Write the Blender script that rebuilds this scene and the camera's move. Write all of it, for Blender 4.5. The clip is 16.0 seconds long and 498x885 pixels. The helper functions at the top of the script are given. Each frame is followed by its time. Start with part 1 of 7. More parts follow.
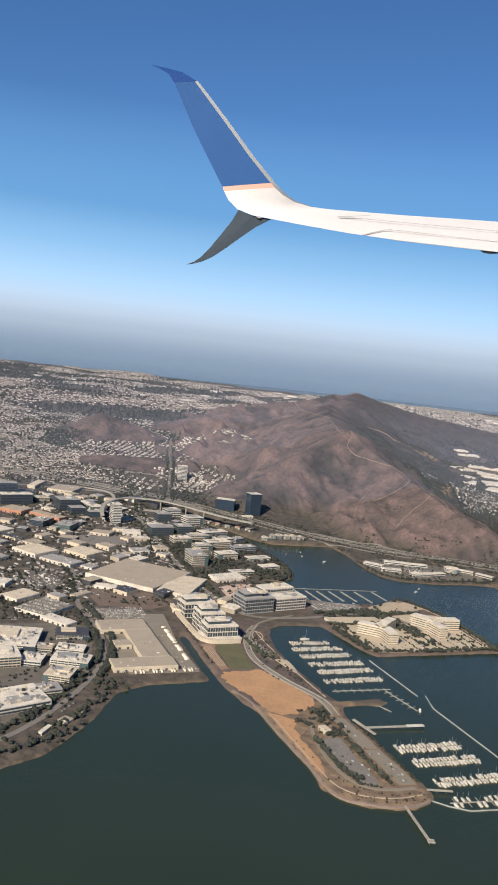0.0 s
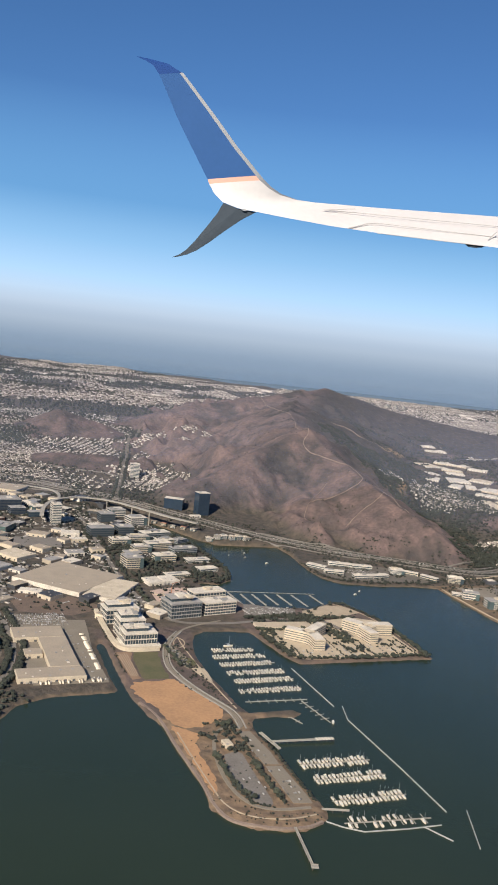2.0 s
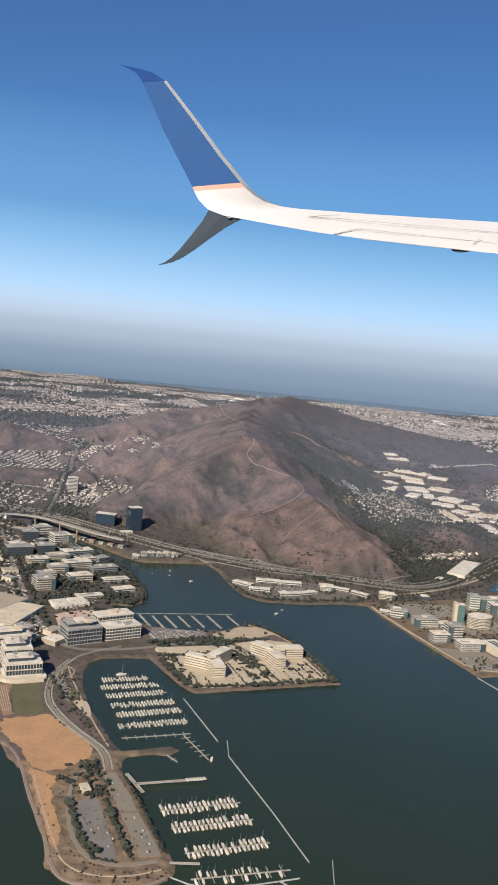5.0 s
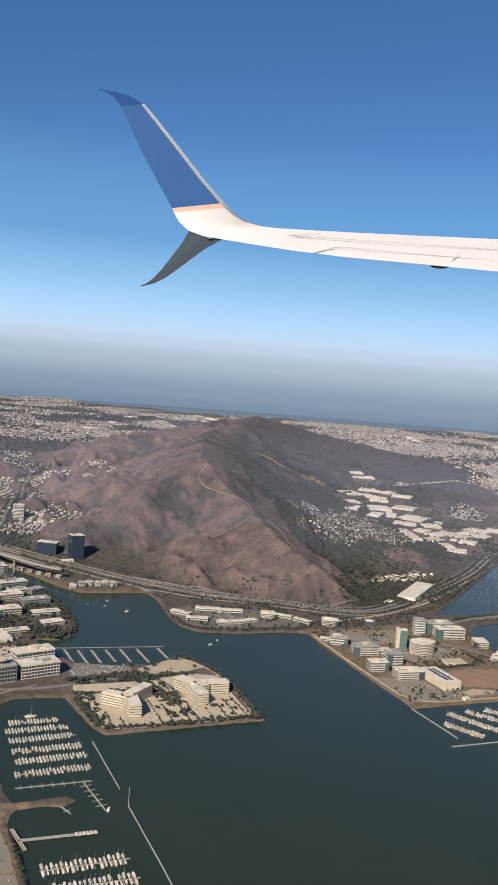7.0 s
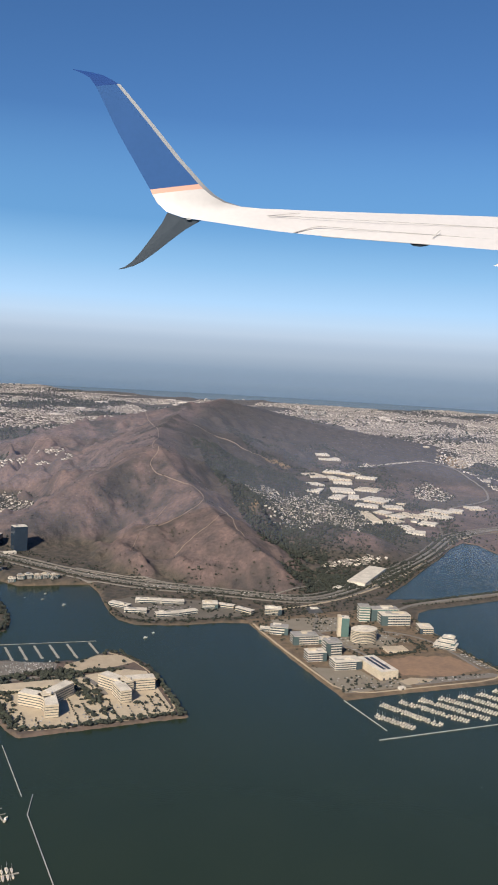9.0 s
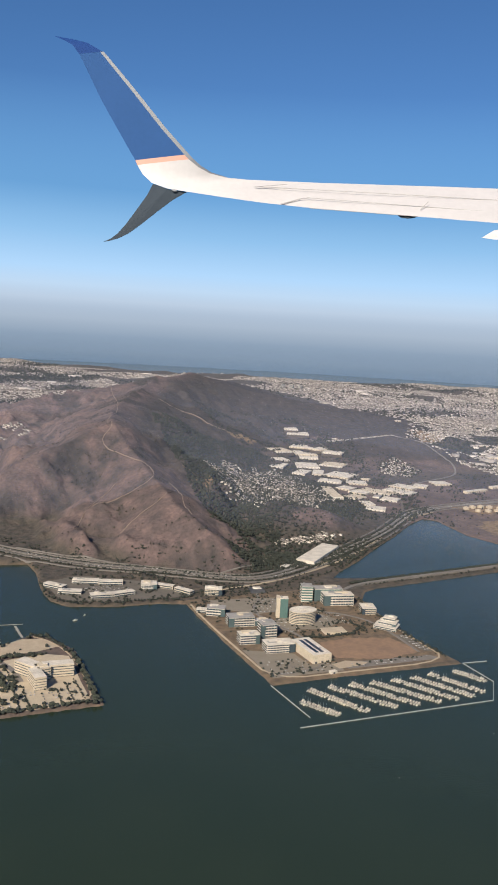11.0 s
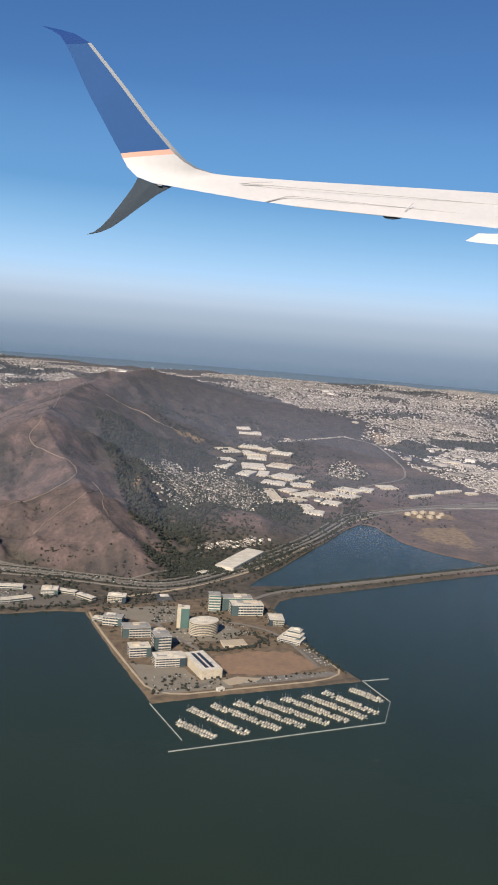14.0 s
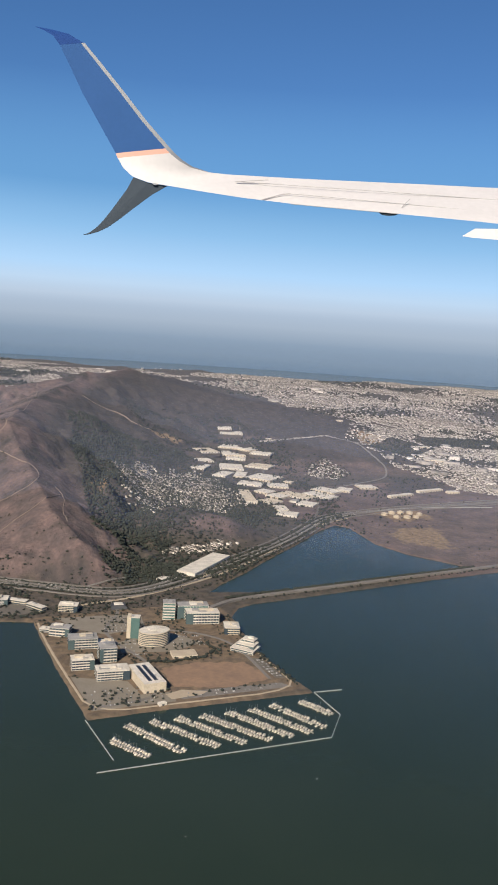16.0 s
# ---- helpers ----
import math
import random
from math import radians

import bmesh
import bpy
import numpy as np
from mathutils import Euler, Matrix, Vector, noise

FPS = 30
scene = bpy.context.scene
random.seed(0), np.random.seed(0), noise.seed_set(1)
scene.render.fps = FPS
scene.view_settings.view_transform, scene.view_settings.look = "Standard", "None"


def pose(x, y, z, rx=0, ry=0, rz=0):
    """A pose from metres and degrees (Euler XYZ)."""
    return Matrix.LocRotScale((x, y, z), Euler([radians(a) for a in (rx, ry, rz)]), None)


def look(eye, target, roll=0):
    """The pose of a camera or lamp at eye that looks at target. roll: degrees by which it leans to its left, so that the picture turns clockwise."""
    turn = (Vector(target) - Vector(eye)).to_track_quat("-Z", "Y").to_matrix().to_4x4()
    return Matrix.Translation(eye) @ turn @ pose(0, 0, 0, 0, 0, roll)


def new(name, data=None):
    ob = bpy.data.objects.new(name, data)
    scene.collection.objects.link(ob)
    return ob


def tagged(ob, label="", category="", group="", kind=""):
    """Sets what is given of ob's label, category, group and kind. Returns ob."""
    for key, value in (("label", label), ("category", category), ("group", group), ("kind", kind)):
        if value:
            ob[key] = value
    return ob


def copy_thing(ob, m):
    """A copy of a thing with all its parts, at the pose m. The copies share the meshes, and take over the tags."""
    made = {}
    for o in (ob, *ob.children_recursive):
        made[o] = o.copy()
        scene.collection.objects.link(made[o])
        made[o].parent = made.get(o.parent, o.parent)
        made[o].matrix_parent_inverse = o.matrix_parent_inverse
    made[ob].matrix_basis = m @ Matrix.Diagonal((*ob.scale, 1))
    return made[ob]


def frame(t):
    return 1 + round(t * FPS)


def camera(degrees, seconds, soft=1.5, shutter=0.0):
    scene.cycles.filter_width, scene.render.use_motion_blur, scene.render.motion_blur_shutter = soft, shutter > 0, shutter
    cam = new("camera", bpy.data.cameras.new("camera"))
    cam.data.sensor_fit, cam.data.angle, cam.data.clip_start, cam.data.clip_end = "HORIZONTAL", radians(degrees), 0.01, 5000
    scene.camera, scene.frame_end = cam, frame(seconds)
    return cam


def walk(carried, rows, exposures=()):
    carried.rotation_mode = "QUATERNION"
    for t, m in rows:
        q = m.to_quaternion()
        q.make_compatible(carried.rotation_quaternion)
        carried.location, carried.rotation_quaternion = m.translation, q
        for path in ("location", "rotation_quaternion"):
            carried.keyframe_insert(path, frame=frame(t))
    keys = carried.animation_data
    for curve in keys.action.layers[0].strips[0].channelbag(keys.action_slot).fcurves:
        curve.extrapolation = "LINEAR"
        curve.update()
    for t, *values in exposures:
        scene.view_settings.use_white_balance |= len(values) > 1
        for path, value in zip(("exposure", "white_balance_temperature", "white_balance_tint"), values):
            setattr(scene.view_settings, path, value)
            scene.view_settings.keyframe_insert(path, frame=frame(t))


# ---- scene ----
cam = camera(32.85, 16.0, soft=1.8)
PATH = [  # seconds, eye, target, roll
    (0, (19.18, -3.65, 61.57), (56.34, 88.58, 50.99), 6.01),
    (0.5, (22.88, -3.76, 62.38), (60.30, 88.40, 52.06), 5.82),
    (1, (26.79, -3.44, 62.81), (64.60, 88.53, 52.21), 6.04),
    (1.5, (30.43, -3.67, 63.54), (68.76, 88.03, 52.48), 6.09),
    (2, (34.16, -3.58, 64.16), (72.71, 88.01, 52.95), 6.12),
    (2.5, (38.14, -3.49, 64.50), (76.80, 88.09, 53.65), 5.99),
    (3, (41.97, -3.26, 65.09), (80.56, 88.38, 54.46), 5.99),
    (3.5, (45.99, -2.96, 65.51), (84.70, 88.63, 54.92), 5.78),
    (4, (49.26, -2.96, 66.03), (88.26, 88.49, 55.27), 5.71),
    (6.5, (68.72, -1.05, 68.14), (109.01, 90.08, 59.56), 4.67),
    (7, (72.74, -1.12, 68.59), (113.44, 89.88, 60.61), 4.34),
    (7.5, (76.58, -0.78, 68.88), (117.64, 90.08, 61.16), 4.14),
    (8, (80.41, -0.28, 69.14), (121.82, 90.42, 61.47), 3.77),
    (8.5, (84.30, 0.09, 69.36), (126.08, 90.55, 60.95), 3.53),
    (9, (87.49, -0.30, 69.90), (129.76, 89.78, 59.89), 3.32),
    (11.5, (107.19, 1.50, 70.27), (150.73, 90.57, 57.22), 3.34),
    (12, (111.01, 1.62, 70.35), (154.96, 90.58, 57.91), 3.58),
    (12.5, (114.23, 1.63, 70.80), (158.59, 90.40, 58.50), 4.03),
    (13, (117.97, 2.10, 70.88), (162.61, 90.73, 58.55), 4.29),
    (13.5, (121.09, 2.28, 70.87), (166.02, 90.73, 58.29), 4.47),
    (14, (124.55, 2.39, 71.19), (169.69, 90.64, 57.99), 4.64),
    (14.5, (128.09, 2.78, 71.18), (173.23, 90.95, 57.42), 4.61),
    (15, (131.37, 2.72, 71.63), (176.54, 90.82, 57.55), 4.41),
    (15.5, (134.80, 3.41, 71.38), (179.93, 91.56, 57.50), 4.23),
    (16, (138.10, 3.50, 71.98), (183.11, 91.79, 58.60), 3.88),
]
walk(cam, [(t, look(eye, target, roll)) for t, eye, target, roll in PATH], [(0, 0.53), (3, 0.52), (7, 0.46), (9, 0.46), (12.5, 0.42), (16, 0.42)])

# ---- light ----
SUN_FROM = Vector((-0.615, -0.541, 0.574))
sun = new("sun", bpy.data.lights.new("sun", "SUN"))
sun.data.energy, sun.data.angle, sun.data.color = 5.0, radians(0.6), (1.0, 0.90, 0.75)
sun.matrix_world = look(SUN_FROM * 100, (0, 0, 0))
world = bpy.data.worlds.new("sky")
scene.world = world
world.use_nodes = True
wn, wl = world.node_tree.nodes, world.node_tree.links
sky = wn.new("ShaderNodeTexSky")
sky.sky_type, sky.sun_disc = "NISHITA", False
sky.sun_elevation, sky.sun_rotation = radians(35), radians(228.7)
sky.altitude, sky.air_density, sky.dust_density, sky.ozone_density = 600, 1.0, 0.3, 3.0
# a low marine haze lies along the horizon
above, split, tint, level = wn.new("ShaderNodeTexCoord"), wn.new("ShaderNodeSeparateXYZ"), wn.new("ShaderNodeMix"), wn.new("ShaderNodeMapRange")
band, share, both = wn.new("ShaderNodeValToRGB"), wn.new("ShaderNodeMapRange"), wn.new("ShaderNodeMix")
tint.data_type, tint.blend_type, both.data_type = "RGBA", "MULTIPLY", "RGBA"
tint.inputs["Factor"].default_value, tint.inputs["B"].default_value = 1.0, (0.0325, 0.0505, 0.0690, 1)
wl.new(above.outputs["Generated"], split.inputs[0])
wl.new(split.outputs["Z"], level.inputs["Value"])
level.inputs["From Min"].default_value, level.inputs["From Max"].default_value = -0.05, 0.15
wl.new(level.outputs[0], band.inputs["Fac"])
ramp = band.color_ramp
ramp.elements[0].position, ramp.elements[0].color = 0.0, (0.120, 0.180, 0.255, 1)
ramp.elements[1].position, ramp.elements[1].color = 1.0, (0.115, 0.280, 0.515, 1)
for spot, colour in ((0.24, (0.185, 0.243, 0.330)), (0.33, (0.270, 0.350, 0.460)), (0.38, (0.365, 0.455, 0.570)), (0.46, (0.395, 0.530, 0.685)), (0.56, (0.335, 0.515, 0.725)), (0.76, (0.215, 0.405, 0.635))):
    ramp.elements.new(spot).color = (*colour, 1)
wl.new(split.outputs["Z"], share.inputs["Value"])
share.inputs["From Min"].default_value, share.inputs["From Max"].default_value = 0.12, 0.26
share.inputs["To Min"].default_value, share.inputs["To Max"].default_value = 1.0, 0.0
wl.new(sky.outputs[0], tint.inputs["A"])
wl.new(tint.outputs["Result"], both.inputs["A"])
wl.new(band.outputs["Color"], both.inputs["B"])
wl.new(share.outputs[0], both.inputs["Factor"])
wl.new(both.outputs["Result"], wn["Background"].inputs[0])
wn["Background"].inputs[1].default_value = 1.0


# ---- materials ----
def material(name, colour, rough=0.8, other=None, scale=1.0, mix=0.5, fine=8.0, bump=0.0, metal=0.0, islands=0.0, pieces=0.0):
    """A surface whose colour wanders between two tones at two scales. islands, pieces: variation from piece to piece."""
    m = bpy.data.materials.new(name)
    m.use_nodes = True
    n, l = m.node_tree.nodes, m.node_tree.links
    b = n["Principled BSDF"]
    b.inputs["Roughness"].default_value, b.inputs["Metallic"].default_value = rough, metal
    place = n.new("ShaderNodeNewGeometry")
    one, two = n.new("ShaderNodeTexNoise"), n.new("ShaderNodeTexNoise")
    one.inputs["Scale"].default_value, two.inputs["Scale"].default_value = scale, scale * fine
    one.inputs["Detail"].default_value, two.inputs["Detail"].default_value = 4, 3
    for t in (one, two):
        l.new(place.outputs["Position"], t.inputs["Vector"])
    add = n.new("ShaderNodeMath")
    add.operation = "ADD"
    l.new(one.outputs["Fac"], add.inputs[0])
    l.new(two.outputs["Fac"], add.inputs[1])
    span = n.new("ShaderNodeMapRange")
    span.inputs["From Min"].default_value, span.inputs["From Max"].default_value = 0.7, 1.3
    span.inputs["To Min"].default_value, span.inputs["To Max"].default_value = 0.5 - mix, 0.5 + mix
    l.new(add.outputs[0], span.inputs["Value"])
    blend = n.new("ShaderNodeMix")
    blend.data_type = "RGBA"
    blend.inputs["A"].default_value = (*colour, 1)
    blend.inputs["B"].default_value = (*(other or [c * 0.7 for c in colour]), 1)
    l.new(span.outputs[0], blend.inputs["Factor"])
    out = blend.outputs["Result"]
    if islands or pieces:
        hue = n.new("ShaderNodeHueSaturation")
        vary = n.new("ShaderNodeMapRange")
        amount = islands or pieces
        vary.inputs["To Min"].default_value, vary.inputs["To Max"].default_value = 1 - amount, 1 + amount
        source = place.outputs["Random Per Island"] if islands else n.new("ShaderNodeObjectInfo").outputs["Random"]
        l.new(source, vary.inputs["Value"])
        l.new(vary.outputs[0], hue.inputs["Value"])
        l.new(out, hue.inputs["Color"])
        out = hue.outputs["Color"]
    l.new(out, b.inputs["Base Color"])
    if bump:
        relief = n.new("ShaderNodeBump")
        relief.inputs["Strength"].default_value, relief.inputs["Distance"].default_value = min(bump, 1), 0.1
        l.new(two.outputs["Fac"], relief.inputs["Height"])
        l.new(relief.outputs[0], b.inputs["Normal"])
    return m


WHITE = material("white_concrete", (0.65, 0.585, 0.49), 0.85, (0.38, 0.335, 0.28), 0.5)
CREAM = material("cream_stucco", (0.56, 0.47, 0.35), 0.85, (0.38, 0.32, 0.24), 0.5)
TAN = material("tan_roofing", (0.34, 0.28, 0.21), 0.9, (0.27, 0.225, 0.175), 0.35)
BEIGE = material("beige_paving", (0.46, 0.375, 0.265), 0.9, (0.33, 0.27, 0.20), 0.5, fine=14)
GREYROOF = material("grey_gravel_roof", (0.32, 0.30, 0.28), 0.9, (0.20, 0.19, 0.18), 0.5)
BRICKRED = material("terracotta_brick", (0.42, 0.20, 0.12), 0.85, (0.32, 0.16, 0.10), 0.6)
GLASS = material("dark_window_glass", (0.035, 0.05, 0.065), 0.18, (0.05, 0.07, 0.08), 0.8)
BLUEGLASS = material("blue_mirror_glass", (0.022, 0.036, 0.058), 0.15, (0.032, 0.048, 0.068), 0.8)
GREENGLASS = material("green_glass", (0.10, 0.165, 0.15), 0.2, (0.08, 0.135, 0.125), 0.8)
TEALGLASS = material("teal_grey_glass", (0.062, 0.092, 0.096), 0.2, (0.085, 0.115, 0.115), 0.9)
DARKWALL = material("dark_cladding", (0.034, 0.036, 0.042), 0.6, (0.058, 0.058, 0.06), 0.6)
STEEL = material("grey_metal", (0.30, 0.29, 0.275), 0.55, metal=0.15)
ASPHALT = material("asphalt", (0.088, 0.076, 0.063), 0.9, (0.135, 0.117, 0.095), 0.4, fine=10)
ROAD = material("pale_worn_road", (0.125, 0.111, 0.097), 0.9, (0.185, 0.165, 0.145), 0.3, fine=12)
LOTGREY = material("warm_worn_asphalt", (0.165, 0.140, 0.108), 0.9, (0.21, 0.18, 0.14), 0.35, fine=9)
TRAIL = material("trail_dirt", (0.25, 0.19, 0.15), 0.95, (0.17, 0.125, 0.10), 0.4)
PATHWAY = material("sandy_path", (0.40, 0.32, 0.23), 0.95, (0.30, 0.24, 0.17), 0.6)
ORANGE = material("orange_earth", (0.41, 0.232, 0.115), 0.95, (0.29, 0.165, 0.088), 0.22, fine=9)
EARTH = material("brown_earth", (0.25, 0.155, 0.095), 0.95, (0.17, 0.11, 0.075), 0.2, fine=6)
LAWN = material("lawn", (0.066, 0.074, 0.032), 0.95, (0.115, 0.095, 0.050), 0.35)
SOLAR = material("solar_panel", (0.02, 0.022, 0.03), 0.3)
DOCK = material("weathered_dock", (0.33, 0.30, 0.255), 0.9, (0.22, 0.205, 0.18), 0.8)
ROCK = material("breakwater_concrete", (0.40, 0.39, 0.36), 0.9, (0.24, 0.24, 0.23), 0.8, bump=0.4)
HULL = material("white_boat_hull", (0.70, 0.61, 0.48), 0.4, (0.56, 0.48, 0.38), 0.6, pieces=0.22)
CABIN = material("boat_cabin", (0.60, 0.57, 0.52), 0.5, (0.30, 0.32, 0.36), 0.5, pieces=0.3)
FLEET = material("moored_boats", (0.60, 0.52, 0.41), 0.5, (0.34, 0.30, 0.25), 0.9, islands=0.3)
LEAF = material("dark_foliage", (0.017, 0.022, 0.017), 0.95, (0.033, 0.036, 0.026), 0.3, fine=9, islands=0.35)
SCRUBLEAF = material("chaparral_leaf", (0.036, 0.034, 0.027), 0.95, (0.058, 0.050, 0.040), 0.3, fine=9, islands=0.35)
PAD = material("graded_earth", (0.085, 0.068, 0.056), 0.95, (0.055, 0.047, 0.04), 0.5)
SITE = material("pink_site_concrete", (0.47, 0.34, 0.28), 0.9, (0.36, 0.27, 0.22), 0.6)
WASTE = material("brown_waste_earth", (0.155, 0.108, 0.080), 0.95, (0.095, 0.070, 0.055), 0.4, fine=8)
BARK = material("bark", (0.12, 0.085, 0.06), 0.95)
HOUSEPAINT = material("house_paint", (0.62, 0.56, 0.49), 0.85, (0.25, 0.22, 0.19), 0.3, fine=5, islands=0.5)
CONTAINER = material("container_paint", (0.38, 0.34, 0.29), 0.7, (0.13, 0.12, 0.115), 1.1, islands=0.6)
SHINGLE = material("roof_shingle", (0.21, 0.175, 0.145), 0.9, (0.085, 0.072, 0.063), 0.3, islands=0.6)
FARTOWN = material("far_house_paint", (0.52, 0.46, 0.40), 0.85, (0.24, 0.21, 0.19), 0.05, fine=7, islands=0.5)
CARPAINT = material("car_paint", (0.36, 0.34, 0.32), 0.65, (0.10, 0.095, 0.09), 0.9, islands=0.7)
PAINT_WHITE = material("white_wing_paint", (0.56, 0.53, 0.52), 0.5, (0.51, 0.485, 0.475), 0.004)
PAINT_BLUE = material("blue_wing_paint", (0.028, 0.083, 0.225), 0.75, (0.026, 0.078, 0.21), 0.005)
PAINT_NAVY = material("navy_tip_paint", (0.013, 0.044, 0.165), 0.75, (0.013, 0.046, 0.17), 0.005)
PAINT_SALMON = material("salmon_stripe_paint", (0.50, 0.265, 0.195), 0.6, (0.47, 0.25, 0.185), 0.005)
PAINT_GREY = material("grey_wing_paint", (0.047, 0.060, 0.076), 0.75, (0.041, 0.053, 0.068), 0.004)
EDGE_METAL = material("bare_leading_edge", (0.185, 0.195, 0.215), 0.55, (0.16, 0.17, 0.19), 0.006)
for paint in (PAINT_BLUE, PAINT_NAVY, PAINT_GREY):
    paint.node_tree.nodes["Principled BSDF"].inputs["Specular IOR Level"].default_value = 0.12
SEAM = material("panel_seam", (0.36, 0.34, 0.33), 0.7, (0.32, 0.31, 0.30), 0.01)

WATER = material("bay_water", (0.0188, 0.0290, 0.0186), 0.24, (0.0222, 0.0325, 0.0206), 0.012, fine=4)
wt = WATER.node_tree
wb = wt.nodes["Principled BSDF"]
wb.inputs["IOR"].default_value, wb.inputs["Specular IOR Level"].default_value = 1.33, 0.5
wb.inputs["Specular Tint"].default_value = (0.95, 1.0, 0.74, 1)
ripple, chop = wt.nodes.new("ShaderNodeTexNoise"), wt.nodes.new("ShaderNodeBump")
ripple.inputs["Scale"].default_value, ripple.inputs["Detail"].default_value = 2.5, 5
chop.inputs["Strength"].default_value, chop.inputs["Distance"].default_value = 0.22, 0.03
wt.links.new(wt.nodes["Geometry"].outputs["Position"], ripple.inputs["Vector"])
wt.links.new(ripple.outputs["Fac"], chop.inputs["Height"])
wt.links.new(chop.outputs[0], wb.inputs["Normal"])


def ground_material():
    """Bare dry grass, scrub and town ground, laid out by the sheet's own cover values."""
    m = bpy.data.materials.new("ground_cover")
    m.use_nodes = True
    n, l = m.node_tree.nodes, m.node_tree.links
    b = n["Principled BSDF"]
    b.inputs["Roughness"].default_value = 0.95
    place = n.new("ShaderNodeNewGeometry")

    def tones(a, c, scale, detail=5):
        t, r = n.new("ShaderNodeTexNoise"), n.new("ShaderNodeValToRGB")
        t.inputs["Scale"].default_value, t.inputs["Detail"].default_value = scale, detail
        l.new(place.outputs["Position"], t.inputs["Vector"])
        r.color_ramp.elements[0].position, r.color_ramp.elements[1].position = 0.32, 0.68
        r.color_ramp.elements[0].color, r.color_ramp.elements[1].color = (*a, 1), (*c, 1)
        l.new(t.outputs["Fac"], r.inputs["Fac"])
        return r.outputs["Color"]

    def over(lower, upper, cover):
        a, x = n.new("ShaderNodeAttribute"), n.new("ShaderNodeMix")
        a.attribute_name, x.data_type = cover, "RGBA"
        l.new(lower, x.inputs["A"])
        l.new(upper, x.inputs["B"])
        l.new(a.outputs["Fac"], x.inputs["Factor"])
        return x.outputs["Result"]

    grass = tones((0.140, 0.096, 0.086), (0.062, 0.050, 0.048), 0.13, 8)
    # scrub tone, kept dark so it also paints the away-slope's shade
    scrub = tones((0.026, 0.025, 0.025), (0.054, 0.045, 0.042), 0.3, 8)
    town = tones((0.085, 0.067, 0.052), (0.032, 0.030, 0.025), 0.5)
    bank = tones((0.25, 0.168, 0.098), (0.112, 0.077, 0.048), 0.6, 7)
    tufts, uneven = n.new("ShaderNodeMix"), tones((0.76, 0.76, 0.78), (1.20, 1.17, 1.14), 0.8, 7)
    tufts.data_type, tufts.blend_type = "RGBA", "MULTIPLY"
    tufts.inputs["Factor"].default_value = 1.0
    l.new(grass, tufts.inputs["A"])
    l.new(uneven, tufts.inputs["B"])
    grass = tufts.outputs["Result"]
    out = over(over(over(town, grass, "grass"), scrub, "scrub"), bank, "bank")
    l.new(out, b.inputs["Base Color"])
    fine, relief = n.new("ShaderNodeTexNoise"), n.new("ShaderNodeBump")
    fine.inputs["Scale"].default_value, fine.inputs["Detail"].default_value = 0.5, 6
    relief.inputs["Strength"].default_value, relief.inputs["Distance"].default_value = 0.7, 1.0
    l.new(place.outputs["Position"], fine.inputs["Vector"])
    l.new(fine.outputs["Fac"], relief.inputs["Height"])
    l.new(relief.outputs[0], b.inputs["Normal"])
    return m


GROUND = ground_material()

# blue, nearly clear film that puts distance haze onto added cylinders
HAZE_SHELL = bpy.data.materials.new("haze_veil")
HAZE_SHELL.use_nodes = True
vn, vl = HAZE_SHELL.node_tree.nodes, HAZE_SHELL.node_tree.links
vn.remove(vn["Principled BSDF"])
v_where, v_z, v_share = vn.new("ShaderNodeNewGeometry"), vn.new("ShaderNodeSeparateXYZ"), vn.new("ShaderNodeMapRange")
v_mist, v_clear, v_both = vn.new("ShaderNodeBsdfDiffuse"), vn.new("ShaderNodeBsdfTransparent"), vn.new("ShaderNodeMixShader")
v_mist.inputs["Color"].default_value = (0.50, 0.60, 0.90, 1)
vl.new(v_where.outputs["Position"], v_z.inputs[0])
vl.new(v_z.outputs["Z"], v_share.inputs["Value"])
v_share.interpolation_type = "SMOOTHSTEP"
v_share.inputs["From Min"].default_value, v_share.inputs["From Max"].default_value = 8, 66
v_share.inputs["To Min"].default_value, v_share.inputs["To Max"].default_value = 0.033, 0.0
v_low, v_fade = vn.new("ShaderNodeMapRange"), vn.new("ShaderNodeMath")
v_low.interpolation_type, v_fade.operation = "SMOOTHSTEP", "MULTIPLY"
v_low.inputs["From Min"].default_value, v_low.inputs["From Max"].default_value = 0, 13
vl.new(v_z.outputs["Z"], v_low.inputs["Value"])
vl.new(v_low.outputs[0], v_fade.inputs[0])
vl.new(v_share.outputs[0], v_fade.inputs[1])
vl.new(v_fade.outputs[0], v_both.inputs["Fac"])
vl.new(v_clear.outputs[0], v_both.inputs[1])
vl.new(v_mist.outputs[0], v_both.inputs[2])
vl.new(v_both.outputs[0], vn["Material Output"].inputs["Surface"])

# emissive stand-in: horizon haze painted as a glow that fades with height
HAZE_GLOW = bpy.data.materials.new("painted_haze_glow")
HAZE_GLOW.use_nodes = True
hn, hl = HAZE_GLOW.node_tree.nodes, HAZE_GLOW.node_tree.links
hn.remove(hn["Principled BSDF"])
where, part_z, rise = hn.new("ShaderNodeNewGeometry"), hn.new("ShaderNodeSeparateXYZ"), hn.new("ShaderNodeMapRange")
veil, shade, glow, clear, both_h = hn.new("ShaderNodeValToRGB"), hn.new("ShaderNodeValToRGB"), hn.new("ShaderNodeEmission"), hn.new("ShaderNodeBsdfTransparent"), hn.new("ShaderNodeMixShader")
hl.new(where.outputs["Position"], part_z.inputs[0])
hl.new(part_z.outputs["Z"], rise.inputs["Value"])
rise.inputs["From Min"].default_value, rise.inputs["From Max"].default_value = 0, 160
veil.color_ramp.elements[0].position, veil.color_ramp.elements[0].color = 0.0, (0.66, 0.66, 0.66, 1)
